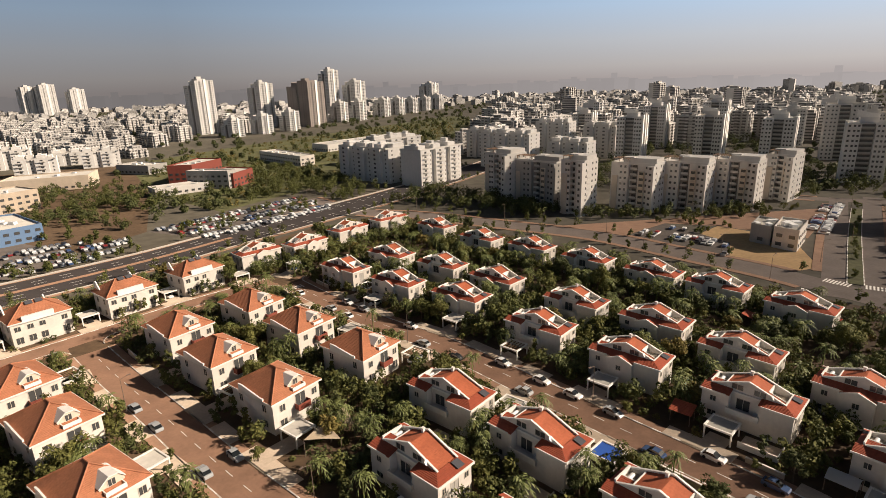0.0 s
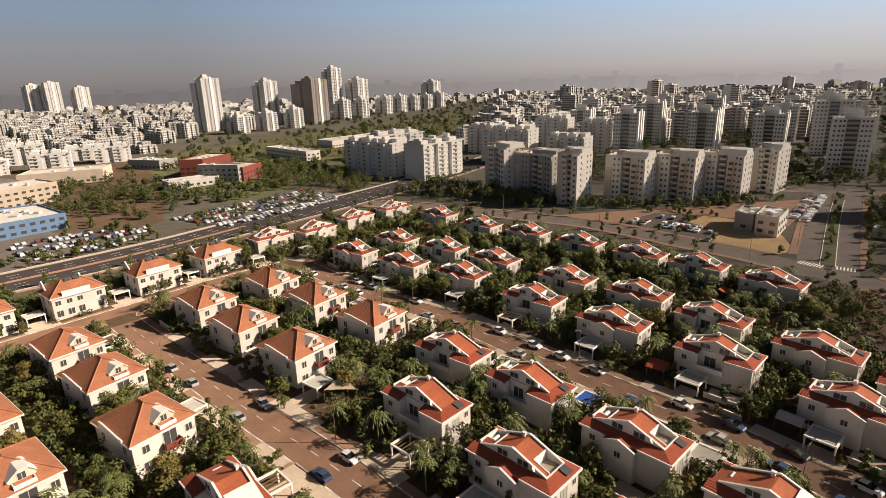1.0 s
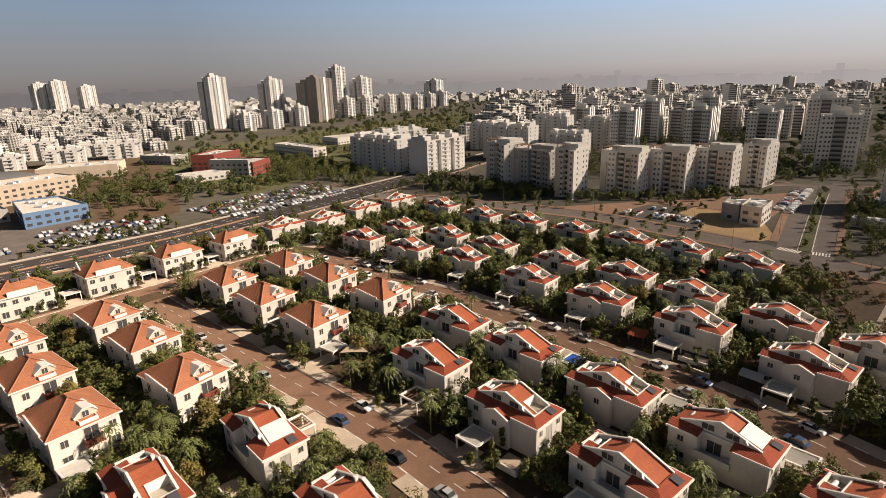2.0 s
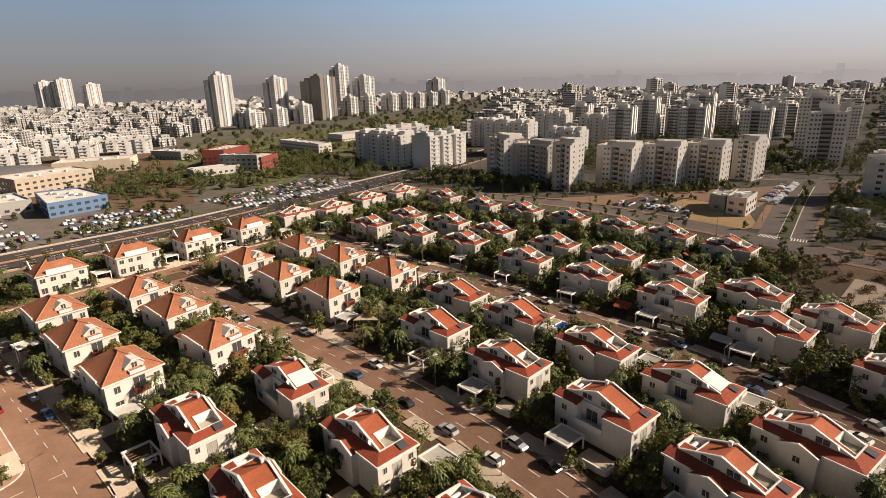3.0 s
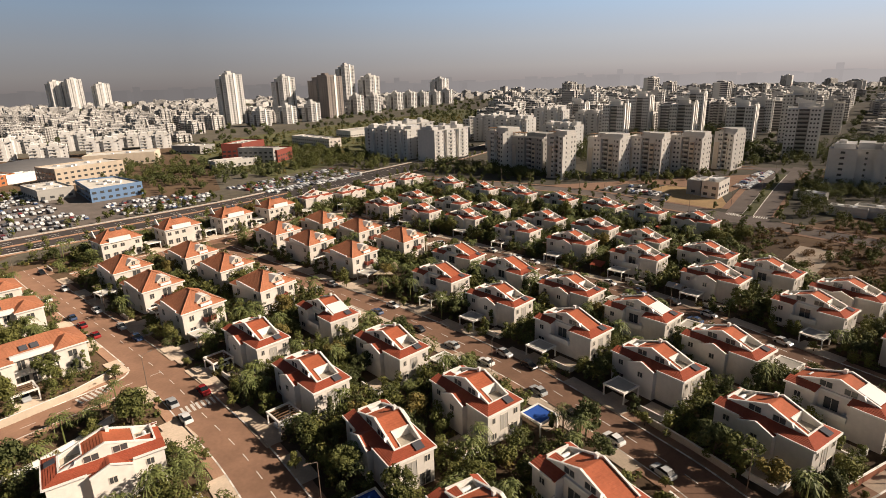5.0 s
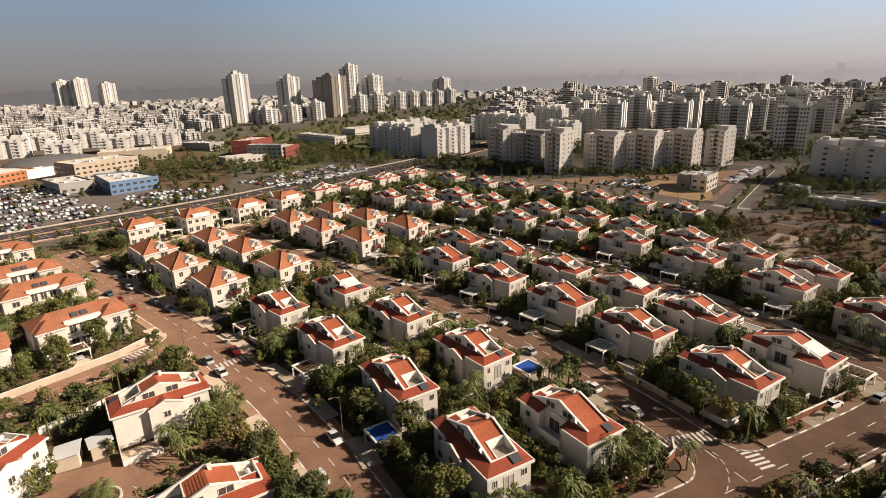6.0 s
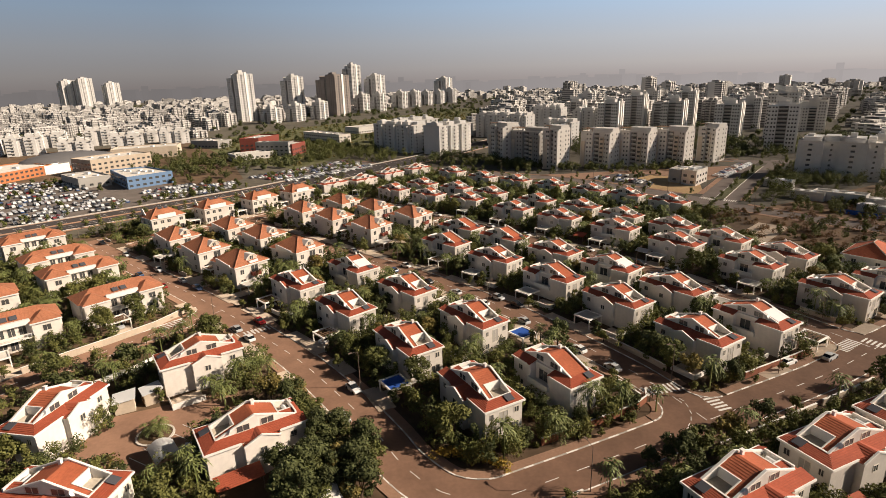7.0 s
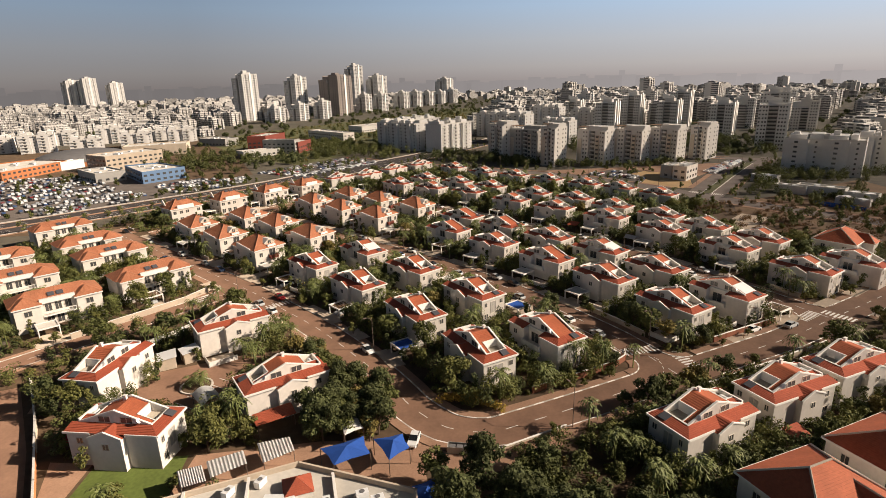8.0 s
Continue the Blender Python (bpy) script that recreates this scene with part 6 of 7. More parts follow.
# paved patios behind low white walls beside the villas
for hx, hy, a, x0, x1, y0, y1 in [f for f in FOOT if f[6] - f[5] > 12.5 and -15 < f[1] < 75]:
    left = x1 > 3  # on the villa's open long side
    u0, u1 = (x0 - 3.6, x0 - 0.3) if left else (x1 + 0.3, x1 + 3.6)
    v0 = rng.uniform(0.0, 1.5)
    v1 = v0 + rng.uniform(3.6, 5.2)
    c, sn = math.cos(a), math.sin(a)
    spots_free = []
    for u, v in ((u0, v0), (u1, v0), (u0, v1), (u1, v1), ((u0 + u1) / 2, (v0 + v1) / 2)):
        x, y = hx + c * u - sn * v, hy + sn * u + c * v
        near, road = plan_distance(x, y)
        spots_free.append(road > 1.4 and near > 0.15)
    if not all(spots_free):
        continue
    patio = thing("patio", "pale paved garden patio behind a low white wall", "patio", "villa patios")
    bm = bmesh.new()
    box(bm, u0 * PLAN, u1 * PLAN, v0 * PLAN, v1 * PLAN, 0.02, 0.32)
    part("paving", bm, DRIVE, patio)
    far = u0 if left else u1
    for b in (((far - 0.1) * PLAN, (far + 0.1) * PLAN, (v0 - 0.12) * PLAN, (v1 + 0.12) * PLAN), (u0 * PLAN + 0.14, u1 * PLAN - 0.14, (v0 - 0.12) * PLAN, v0 * PLAN)):
        bm = bmesh.new()
        box(bm, *b, 0, 1.25)
        part("wall", bm, COPING, patio)
    patio.matrix_basis = pose(hx * PLAN, hy * PLAN, 0, 0, 0, math.degrees(a))
    FOOT.append((hx, hy, a, u0, u1, v0, v1))
# pale paved lay-bys between kerb and garden
for key, first in (("west", 9), ("middle", 12), ("east", 8)):
    line, half = ROADS[key]
    for sgn in (1, -1):
        k = first + (5 if sgn < 0 else 0)
        while k + 5 < len(line) - 4:
            run = line[k:k + 5]
            mid = run[2] + (run[3] - run[1]).normalized().orthogonal() * sgn * (half + 1.8)
            near, road = plan_distance(mid.x / PLAN, mid.y / PLAN)
            if near > 0.7 and road > 1.0 and inside(mid.x / PLAN, mid.y / PLAN, VILLA_LAND) and not (mid.y / PLAN < -4 and mid.x / PLAN > -16):
                bm = bmesh.new()
                a, b = sgn * (half + 0.2), sgn * (half + 3.4)
                ribbon(bm, run, max(a, b), min(a, b), 0.197, 0.12)
                tagged(part("lay_by", bm, DRIVE), "pale paved lay-by between kerb and garden wall", "lay-by", kind="structure")
                d = (run[4] - run[0]).normalized()
                FOOT.append((mid.x / PLAN, mid.y / PLAN, math.atan2(d.y, d.x), -3.2, 3.2, -1.2, 1.2))
                k += 9
            else:
                k += 2


def garden_wall(a, b, height=1.3):
    d = b - a
    w = thing("garden_wall", "low beige rendered garden wall with a pale coping", "wall", "garden walls")
    bm = bmesh.new()
    box(bm, 0, d.length, -0.12, 0.12, 0, height)
    part("wall", bm, WALL_STONE, w)
    bm = bmesh.new()
    box(bm, -0.04, d.length + 0.04, -0.18, 0.18, height, height + 0.1)
    part("coping", bm, COPING, w)
    w.matrix_basis = pose(a.x, a.y, 0, 0, 0, math.degrees(math.atan2(d.y, d.x)))


for key in ("west", "middle", "east"):
    line, half = ROADS[key]
    for sgn in (1, -1):
        k = 2
        while k < len(line) - 5:
            step = rng.choice((3, 4, 5))
            ends = []
            for j in (k, min(k + step, len(line) - 2)):
                d = (line[j + 1] - line[j - 1]).normalized()
                ends.append(line[j] + Vector((-d.y, d.x)) * sgn * (half + 2.3))
            mid = (ends[0] + ends[1]) / 2 / PLAN
            free = all(plan_distance(*(e / PLAN))[1] > 1.2 and plan_distance(*(e / PLAN))[0] > 0.4 for e in (*ends, ends[0].lerp(ends[1], 0.5)))
            if free and inside(mid.x, mid.y, VILLA_LAND) and not (-22 < mid.x < 32 and mid.y < -12):
                garden_wall(ends[0], ends[1], rng.uniform(0.9, 1.5))
            k += step + (1 if rng.random() < 0.5 else 0)

# ---- trees and shrubs ----
def leaf_mesh(name, clumps, size, mat, seed, droop=0.0):
    """A crown of small leaf sprays: clumps are (x, y, z, radius, count)."""
    rng = np.random.default_rng(seed)
    verts = []
    for x, y, z, r, n in clumps:
        n = int(n * 1.42)
        d = rng.normal(size=(n, 3))
        d /= np.linalg.norm(d, axis=1)[:, None]
        c = np.array((x, y, z)) + d * r * rng.uniform(0.55, 1.05, (n, 1)) * np.array((1, 1, 0.85))
        nor = d + rng.normal(scale=0.6, size=(n, 3)) + np.array((0, 0, 0.35))
        nor /= np.linalg.norm(nor, axis=1)[:, None]
        t = np.cross(nor, rng.normal(size=(n, 3)))
        t /= np.linalg.norm(t, axis=1)[:, None]
        b = np.cross(nor, t)
        s = size * 0.92 * rng.uniform(0.6, 1.35, (n, 1))
        low = np.array((0, 0, -droop))
        verts.append(np.stack((c - t * s * 0.45 - b * s * 0.35, c - t * s * 0.1 + b * s * 0.42, c + t * s * 0.65 + low), 1))
    v = np.concatenate(verts).reshape(-1, 3)
    data = bpy.data.meshes.new(name)
    data.from_pydata(v.tolist(), [], np.arange(len(v)).reshape(-1, 3).tolist())
    data.materials.append(mat)
    return data


def limb(bm, a, b, r0, r1, sides=7):
    a, b = Vector(a), Vector(b)
    m = Matrix.Translation((a + b) / 2) @ (b - a).to_track_quat("Z", "Y").to_matrix().to_4x4()
    bmesh.ops.create_cone(bm, cap_ends=False, segments=sides, radius1=r0, radius2=r1, depth=(b - a).length, matrix=m)


def broad_tree(height, spread, mat, seed, size=0.42, rich=1.0, label="leafy green garden tree with an uneven crown and forked trunk"):
    rng = random.Random(seed)
    t = thing("tree", label, "tree", "garden trees")
    bm = bmesh.new()
    fork = height * 0.34
    limb(bm, (0, 0, -0.05), (0.1, 0, fork), 0.17, 0.12)
    clumps = []
    for k in range(int(9 + 4 * rich)):
        a, q = rng.uniform(0, 6.28), rng.uniform(0.1, 0.85) ** 0.7
        z = fork + (height - fork) * rng.uniform(0.12, 0.92)
        lean = 1 - 0.55 * abs((z - fork) / (height - fork) - 0.4)
        x, y = math.cos(a) * spread * q * lean, math.sin(a) * spread * q * lean
        if k < 7:
            limb(bm, (0.1, 0, fork * rng.uniform(0.75, 1.0)), (x * 0.8, y * 0.8, z), 0.075, 0.025, 5)
        r = spread * rng.uniform(0.28, 0.5)
        clumps.append((x, y, z, r, 85 * rich * (r / 0.9) ** 1.5))
    part("trunk", bm, BARK, t)
    crown = new("crown", leaf_mesh("crown", clumps, size, mat, seed))
    crown.parent = t
    return t


def palm(height, seed, fronds=24, reach=2.6):
    rng = random.Random(seed)
    t = thing("palm_tree", "palm with a bare trunk and drooping fronds", "palm", "palms")
    bm = bmesh.new()
    limb(bm, (0, 0, -0.05), (0.12, 0.05, height * 0.5), 0.2, 0.15, 8)
    limb(bm, (0.12, 0.05, height * 0.5), (0.2, 0.0, height), 0.15, 0.12, 8)
    part("trunk", bm, BARK, t)
    bm = bmesh.new()
    for k in range(fronds):
        a, lift = 6.283 * k / fronds + rng.uniform(-0.15, 0.15), rng.uniform(-0.25, 1.15)
        pts = []
        for j in range(8):
            s = j / 7
            out = reach * s * math.cos(lift * 0.75)
            pts.append(Vector((0.2 + math.cos(a) * out, math.sin(a) * out, height + reach * (s * math.sin(lift) - 0.75 * s * s))))
        across = Vector((-math.sin(a), math.cos(a), 0))
        for j in range(1, 7):
            w = 0.5 * math.sin(math.pi * (0.12 + 0.86 * j / 7)) + 0.06
            p, q = pts[j], pts[j + 1]
            for sgn in (1, -1):
                tip = p.lerp(q, 0.9) + across * sgn * w + Vector((0, 0, -0.22))
                quad(bm, p, p.lerp(q, 0.55), tip + (q - p) * 0.2, tip)
    part("crown", bm, PALM_LEAF, t)
    return t


def cypress(height, seed):
    rng = random.Random(seed)
    t = thing("cypress", "slim dark green cypress beside a villa", "cypress", "cypresses")
    bm = bmesh.new()
    limb(bm, (0, 0, -0.05), (0, 0, height * 0.8), 0.12, 0.03)
    part("trunk", bm, BARK, t)
    clumps = [(rng.uniform(-0.12, 0.12), rng.uniform(-0.12, 0.12), height * (0.1 + 0.88 * k / 12), 0.72 * (1 - 0.75 * abs(k / 12 - 0.28)) + 0.08, 75) for k in range(13)]
    crown = new("crown", leaf_mesh("crown", clumps, 0.3, LEAF[2], seed))
    crown.parent = t
    return t


used_masters = set()


def grow(master, x, y, scale, turn):
    m = pose(x * PLAN, y * PLAN, 0, 0, 0, turn) @ Matrix.Diagonal((scale, scale, scale * (0.9 + 0.2 * ((turn * 7) % 10) / 10), 1))
    if master.name not in used_masters:
        used_masters.add(master.name)
        master.matrix_basis = m
        return master
    master_scale = master.scale.copy()
    master.scale = (1, 1, 1)
    made = copy_thing(master, m)
    master.scale = master_scale
    return made


broad = [broad_tree(5.6, 2.3, LEAF[0], 1), broad_tree(6.4, 2.6, LEAF[1], 2), broad_tree(4.6, 2.0, LEAF[2], 3), broad_tree(5.0, 2.2, LEAF[3], 4, label="olive-green garden tree with a loose crown"), broad_tree(3.4, 1.5, LEAF[1], 5, 0.36), broad_tree(7.4, 3.0, LEAF[2], 6, 0.46, 1.3)]
palms = [palm(4.2, 1), palm(5.8, 2, 26, 2.9), palm(2.6, 3, 22, 2.4)]
spires = [cypress(6.5, 1), cypress(5.0, 2)]
rng = random.Random(5)
stood = []
tries = 0
while len(stood) < 250 and tries < 9000:
    tries += 1
    x, y = rng.uniform(-125, 112), rng.uniform(-50, 200)
    if not planted(x, y):
        continue
    near, road = plan_distance(x, y)
    if near < 0.9 or road < 1.9 or near > 12 or any((x - p) ** 2 + (y - q) ** 2 < 6.0 for p, q in stood):
        continue
    stood.append((x, y))
    kind = rng.random()
    room = min(1.1, 0.62 + near * 0.25)
    if kind < 0.24:
        grow(rng.choice(palms), x, y, rng.uniform(0.8, 1.1), rng.uniform(0, 360))
    elif kind < 0.28:
        grow(rng.choice(spires), x, y, rng.uniform(0.8, 1.2), rng.uniform(0, 360))
    else:
        grow(rng.choice(broad[:5]), x, y, room * rng.uniform(0.95, 1.35), rng.uniform(0, 360))
# street trees, small, on the footways
for key, gap in (("west", 13), ("middle", 12), ("east", 12), ("court_lane", 14)):
    line, half = ROADS[key]
    for k in range(4, len(line) - 3, gap // 2):
        d = (line[k + 1] - line[k - 1]).normalized()
        s = 1 if (k // 2) % 2 else -1
        q = line[k] + Vector((-d.y, d.x)) * s * (half + 1.1)
        if rng.random() < 0.75 and min(plan_distance(q.x / PLAN, q.y / PLAN)[1], 9) > 0.3:
            grow(broad[4], q.x / PLAN, q.y / PLAN, rng.uniform(0.6, 0.95), rng.uniform(0, 360))
# trees massed between the court, the play yard and the street
for ring, count, masters in (([(-28, -14), (-21, -10), (-15.5, -17), (-13, -27), (-14.5, -33.5), (-20, -34.5), (-23, -34), (-27, -24.5)], 34, (broad[0], broad[5], broad[2], broad[3])), ([(-7.4, -41.6), (-3.4, -41), (-2.4, -45), (-4, -46.5), (-7, -43.6)], 6, (broad[0], broad[4]))):
    kept = []
    for k in range(600):
        x, y = rng.uniform(-30, -4), rng.uniform(-46, -9)
        if len(kept) < count and inside(x, y, ring) and plan_distance(x, y)[0] > 0.9 and plan_distance(x, y)[1] > 0.9 and all((x - u) ** 2 + (y - v) ** 2 > 3.2 for u, v in kept):
            kept.append((x, y))
            grow(rng.choice(masters), x, y, rng.uniform(0.85, 1.15), rng.uniform(0, 360))
# trees round the junction, on both sides of the street
for k, (x, y, size) in enumerate(((21.3, -27.6, 0.9), (25.0, -27.4, 1.15), (28.2, -26.0, 1.1), (33.0, -23.2, 1.25), (39.6, -19.2, 1.15), (31.6, 0.4, 1.25), (33.6, -2.6, 1.3), (35.8, -5.2, 1.15), (38.6, -7.6, 0.9), (42.0, -7.2, 0.95), (45.4, -7.4, 0.6), (22.2, -17.9, 0.75), (17.4, -20.6, 0.5))):
    if plan_distance(x, y)[1] > 0.25:
        grow(broad[(2, 5, 0, 3)[k % 4]] if size > 0.8 else broad[4], x, y, size * (0.8 if k % 4 == 1 else 1.0), 77 * k)
# the dark grove in front of the bend
for k in range(110):
    x, y = rng.uniform(-6, 70), rng.uniform(-66, -36)
    near, road = plan_distance(x, y)
    if planted(x, max(y, -51)) and near > 1.6 and road > 2.0 and y < -40 + 0.52 * (x - 2) - 2 and not (24 < x < 52 and y < -44):
        grow(rng.choice((broad[2], broad[2], broad[5])), x, y, rng.uniform(0.9, 1.3), rng.uniform(0, 360))


def brush(name, spots, size, mat, seed, label, category="shrubs", dense=1.0):
    """Shrubs past counting, as one mesh. spots: plan x, y, radius, height in metres."""
    data = leaf_mesh(name, [(x * PLAN, y * PLAN, h * 0.45, r, dense * (26 + 22 * r)) for x, y, r, h in spots], size, mat, seed)
    return tagged(new(name, data), label, category, kind="stuff")


def forest(name, spots, size, mat, seed, label, per=34, category="trees"):
    """Trees past counting, as one mesh of clumped crowns. spots: plan x, y, height, spread in metres."""
    r = random.Random(seed)
    clumps = []
    for x, y, h, w in spots:
        for k in range(6):
            a, q = r.uniform(0, 6.28), r.uniform(0, 0.7)
            z = h * (0.24 + 0.62 * (k + r.random()) / 6)
            clumps.append((x * PLAN + math.cos(a) * w * q, y * PLAN + math.sin(a) * w * q, z, w * r.uniform(0.38, 0.6), per))
    return tagged(new(name, leaf_mesh(name, clumps, size, mat, seed)), label, category, kind="stuff")


spots = [[], [], [], []]
canopy = [[], [], []]
tries = 0
while sum(map(len, spots)) < 4600 and tries < 21000:
    tries += 1
    x, y = rng.uniform(-128, 112), rng.uniform(-58, 205)
    if not planted(x, y):
        continue
    near, road = plan_distance(x, y)
    if near < 0.3 or road < 1.8 or near > 15:
        continue
    if near > 0.8 and road > 2.0 and rng.random() < 0.10:
        canopy[rng.randrange(3)].append((x, y, rng.uniform(3.6, 6.6), min(rng.uniform(1.7, 3.0), near * 1.3 + 0.7)))
        continue
    r = rng.uniform(0.5, 1.3)
    spots[min(3, int(rng.random() ** 1.4 * 4))].append((x, y, r, r * rng.uniform(1.1, 1.9)))
# crowns close round every villa, up to the eaves
crowned = list(stood)
for hx, hy, a, x0, x1, y0, y1 in FOOT:
    if y1 - y0 < 5:
        continue
    c, s = math.cos(a), math.sin(a)
    for k in range(130):
        u, v = rng.uniform(x0 - 4.5, x1 + 4.5), rng.uniform(y0 - 4.5, y1 + 4.5)
        x, y = hx + c * u - s * v, hy + s * u + c * v
        if not planted(x, y) or any(abs(x - p) + abs(y - q) < 1.5 for p, q in crowned):
            continue
        near, road = plan_distance(x, y)
        if near < 0.5 or road < 1.6:
            continue
        crowned.append((x, y))
        canopy[rng.choices(range(3), (4, 2, 3))[0]].append((x, y, rng.uniform(3.0, 6.4), min(rng.uniform(1.3, 2.6), near * 1.3 + 0.35)))


def palm_grove(count, seed):
    """Palms past counting in the gardens, as one mesh: trunks and fronds."""
    r = random.Random(seed)
    bm = bmesh.new()
    made = 0
    while made < count:
        x, y = r.uniform(-125, 112), r.uniform(-50, 200)
        if not planted(x, y):
            continue
        near, road = plan_distance(x, y)
        if near < 0.9 or road < 1.6 or near > 9:
            continue
        made += 1
        x, y, h, reach = x * PLAN, y * PLAN, r.uniform(3.6, 7.4), r.uniform(2.2, 3.2)
        limb(bm, (x, y, 0), (x, y, h), 0.16, 0.12, 5)
        for k in range(20):
            a, lift = 6.283 * k / 20 + r.uniform(-0.2, 0.2), r.uniform(-0.2, 1.25)
            pts = [Vector((x + math.cos(a) * reach * q * math.cos(lift * 0.75), y + math.sin(a) * reach * q * math.cos(lift * 0.75), h + reach * (q * math.sin(lift) - 0.8 * q * q))) for q in (0.0, 0.25, 0.5, 0.75, 1.0)]
            across = Vector((-math.sin(a), math.cos(a), 0))
            for j in range(4):
                wide = (0.35, 0.5, 0.42, 0.2)[j]
                p, q = pts[j], pts[j + 1]
                for sgn in (1, -1):
                    tip = p.lerp(q, 0.9) + across * sgn * wide + Vector((0, 0, -0.2))
                    quad(bm, p, p.lerp(q, 0.6), tip + (q - p) * 0.2, tip)
    return tagged(part("palm_fronds", bm, PALM_LEAF), "feathery palm fronds crowding the villa gardens", "palms", kind="stuff")


palm_grove(420, 91)
for k, mat in enumerate((LEAF[0], LEAF[1], LEAF[2], LEAF[3])):
    brush("shrubs", spots[k], 0.5, mat, 20 + k, "dense green garden shrubs and hedges")
for k, mat in enumerate((LEAF[0], LEAF[2], LEAF[1])):
    forest("garden_trees", [q for q in canopy[k] if q[1] < 42], 0.42, mat, 50 + k, "crowded green trees filling the gardens", 42)
    forest("garden_trees", [q for q in canopy[k] if q[1] >= 42], 0.68, mat, 54 + k, "crowded green trees filling the farther gardens", 17)
brush("yellow_shrubs", [(-5.2 + k * 0.28 + rng.uniform(-0.3, 0.3), -24.0 - 0.022 * (k - 10) ** 2 * (1 if k > 10 else 0.2) * 0.3 + rng.uniform(-1.0, 0.6), rng.uniform(0.7, 1.15), 2.6) for k in range(34)], 0.34, YELLOW_LEAF, 31, "yellow-leaved flowering shrubs by the bend")


def grove(ring, count, seed, low=4.5, high=8.0):
    r = random.Random(seed)
    xs, ys = [p[0] for p in ring], [p[1] for p in ring]
    out = []
    while len(out) < count:
        x, y = r.uniform(min(xs), max(xs)), r.uniform(min(ys), max(ys))
        if inside(x, y, ring) and plan_distance(x, y)[1] > 1.0:
            h = r.uniform(low, high)
            out.append((x, y, h, h * r.uniform(0.4, 0.55)))
    return out


dark = grove([(-215, 250), (-140, 215), (-112, 210), (-120, 275), (-165, 300), (-185, 330), (-230, 330)], 130, 1, 4.5, 8.0)
dark += grove([(-40, 262), (0, 235), (40, 205), (44, 212), (20, 250), (-15, 285)], 90, 3, 6.0, 9.5)
dark += grove([(24, 234), (60, 203), (130, 205), (128, 210), (64, 211), (30, 240)], 70, 31, 4.0, 7.0)
dark += grove([(-125, 262), (-100, 240), (-78, 268), (-100, 300)], 34, 32, 4.0, 7.0)
dark += grove([(-172, 218), (-140, 218), (-128, 262), (-150, 285), (-186, 262)], 56, 33, 4.5, 8.0)
dark += grove([(130, 140), (170, 150), (176, 180), (160, 190), (140, 165)], 30, 7)
dark += grove([(150, 225), (185, 235), (230, 300), (200, 330), (165, 270)], 60, 8)
dark += grove([(22, 268), (150, 250), (205, 300), (160, 330), (60, 335)], 190, 21, 7.0, 11.0)
dark += grove([(114, 122), (120, 116), (186, 205), (178, 214)], 34, 22, 4.0, 6.5)
dark += grove([(128, 160), (150, 150), (176, 140), (200, 160), (160, 168), (140, 176)], 44, 34, 5.0, 8.5)
dark += grove([(104, 108), (128, 96), (150, 100), (150, 112), (128, 122), (112, 124)], 22, 35, 3.0, 5.5)
dark += grove([(150, 60), (176, 70), (186, 120), (150, 104)], 18, 36, 4.0, 7.0)
dark += grove([(183, 236), (228, 222), (300, 262), (280, 330), (225, 290), (190, 262)], 130, 23, 7.0, 11.0)
dark += grove([(196, 205), (240, 195), (330, 250), (300, 262), (215, 222)], 60, 24, 6.0, 10.0)
dark += grove([(60, 335), (160, 330), (250, 420), (260, 520), (90, 480)], 120, 25, 7.0, 11.0)
green = grove([(-108, 300), (-60, 262), (-30, 240), (-20, 262), (-60, 320), (-110, 380), (-140, 350)], 170, 2, 6.0, 9.5)
green += grove([(88, 62), (108, 100), (160, 118), (150, 60), (120, 30)], 80, 4, 2.6, 5.5)
dark += grove([(104, 106), (126, 92), (170, 108), (176, 180), (150, 150), (128, 130)], 12, 27, 4.0, 7.0)
green += grove([(-155, 108), (-205, 95), (-250, 200), (-215, 215), (-128, 160)], 34, 5, 2.8, 4.6)
green += grove([(-140, 140), (-110, 172), (-100, 190), (-150, 215), (-135, 165)], 26, 6, 2.8, 4.6)
green += grove([(-220, 420), (-150, 320), (-70, 320), (0, 560), (40, 900), (-60, 720)], 220, 9, 3.5, 7.0)
near_right = [q for q in dark + green if q[0] > 84 and q[1] < 190]
dark, green = [q for q in dark if q not in near_right], [q for q in green if q not in near_right]
forest("park_trees", near_right, 0.5, LEAF[0], 65, "olive green trees and tall scrub on the open land", 44)
forest("park_trees", dark[::2], 0.85, LEAF[2], 61, "dark green trees of the park and car parks", 22)
forest("park_trees", dark[1::2], 0.85, LEAF[0], 64, "olive green trees of the park and car parks", 22)
forest("park_trees", green, 0.85, LEAF[0], 62, "green trees of the park and car parks", 21)
brush("meadow_scrub", [q for q in ((rng.uniform(-210, 40), rng.uniform(250, 760), rng.uniform(1.0, 2.6), 1.8) for k in range(1500)) if inside(q[0], q[1], [(-225, 420), (-190, 515), (20, 880), (50, 770), (-42, 345), (-66, 300), (-95, 245), (-150, 292)])], 0.9, LEAF[3], 66, "low olive scrub over the open meadow strip", "scrub", 0.5)
brush("dry_brush", [(rng.uniform(84, 165), rng.uniform(36, 112), rng.uniform(0.8, 2.0), 1.6) for k in range(330)], 0.6, DRY_LEAF, 63, "dry brown brush on the open land", "brush")

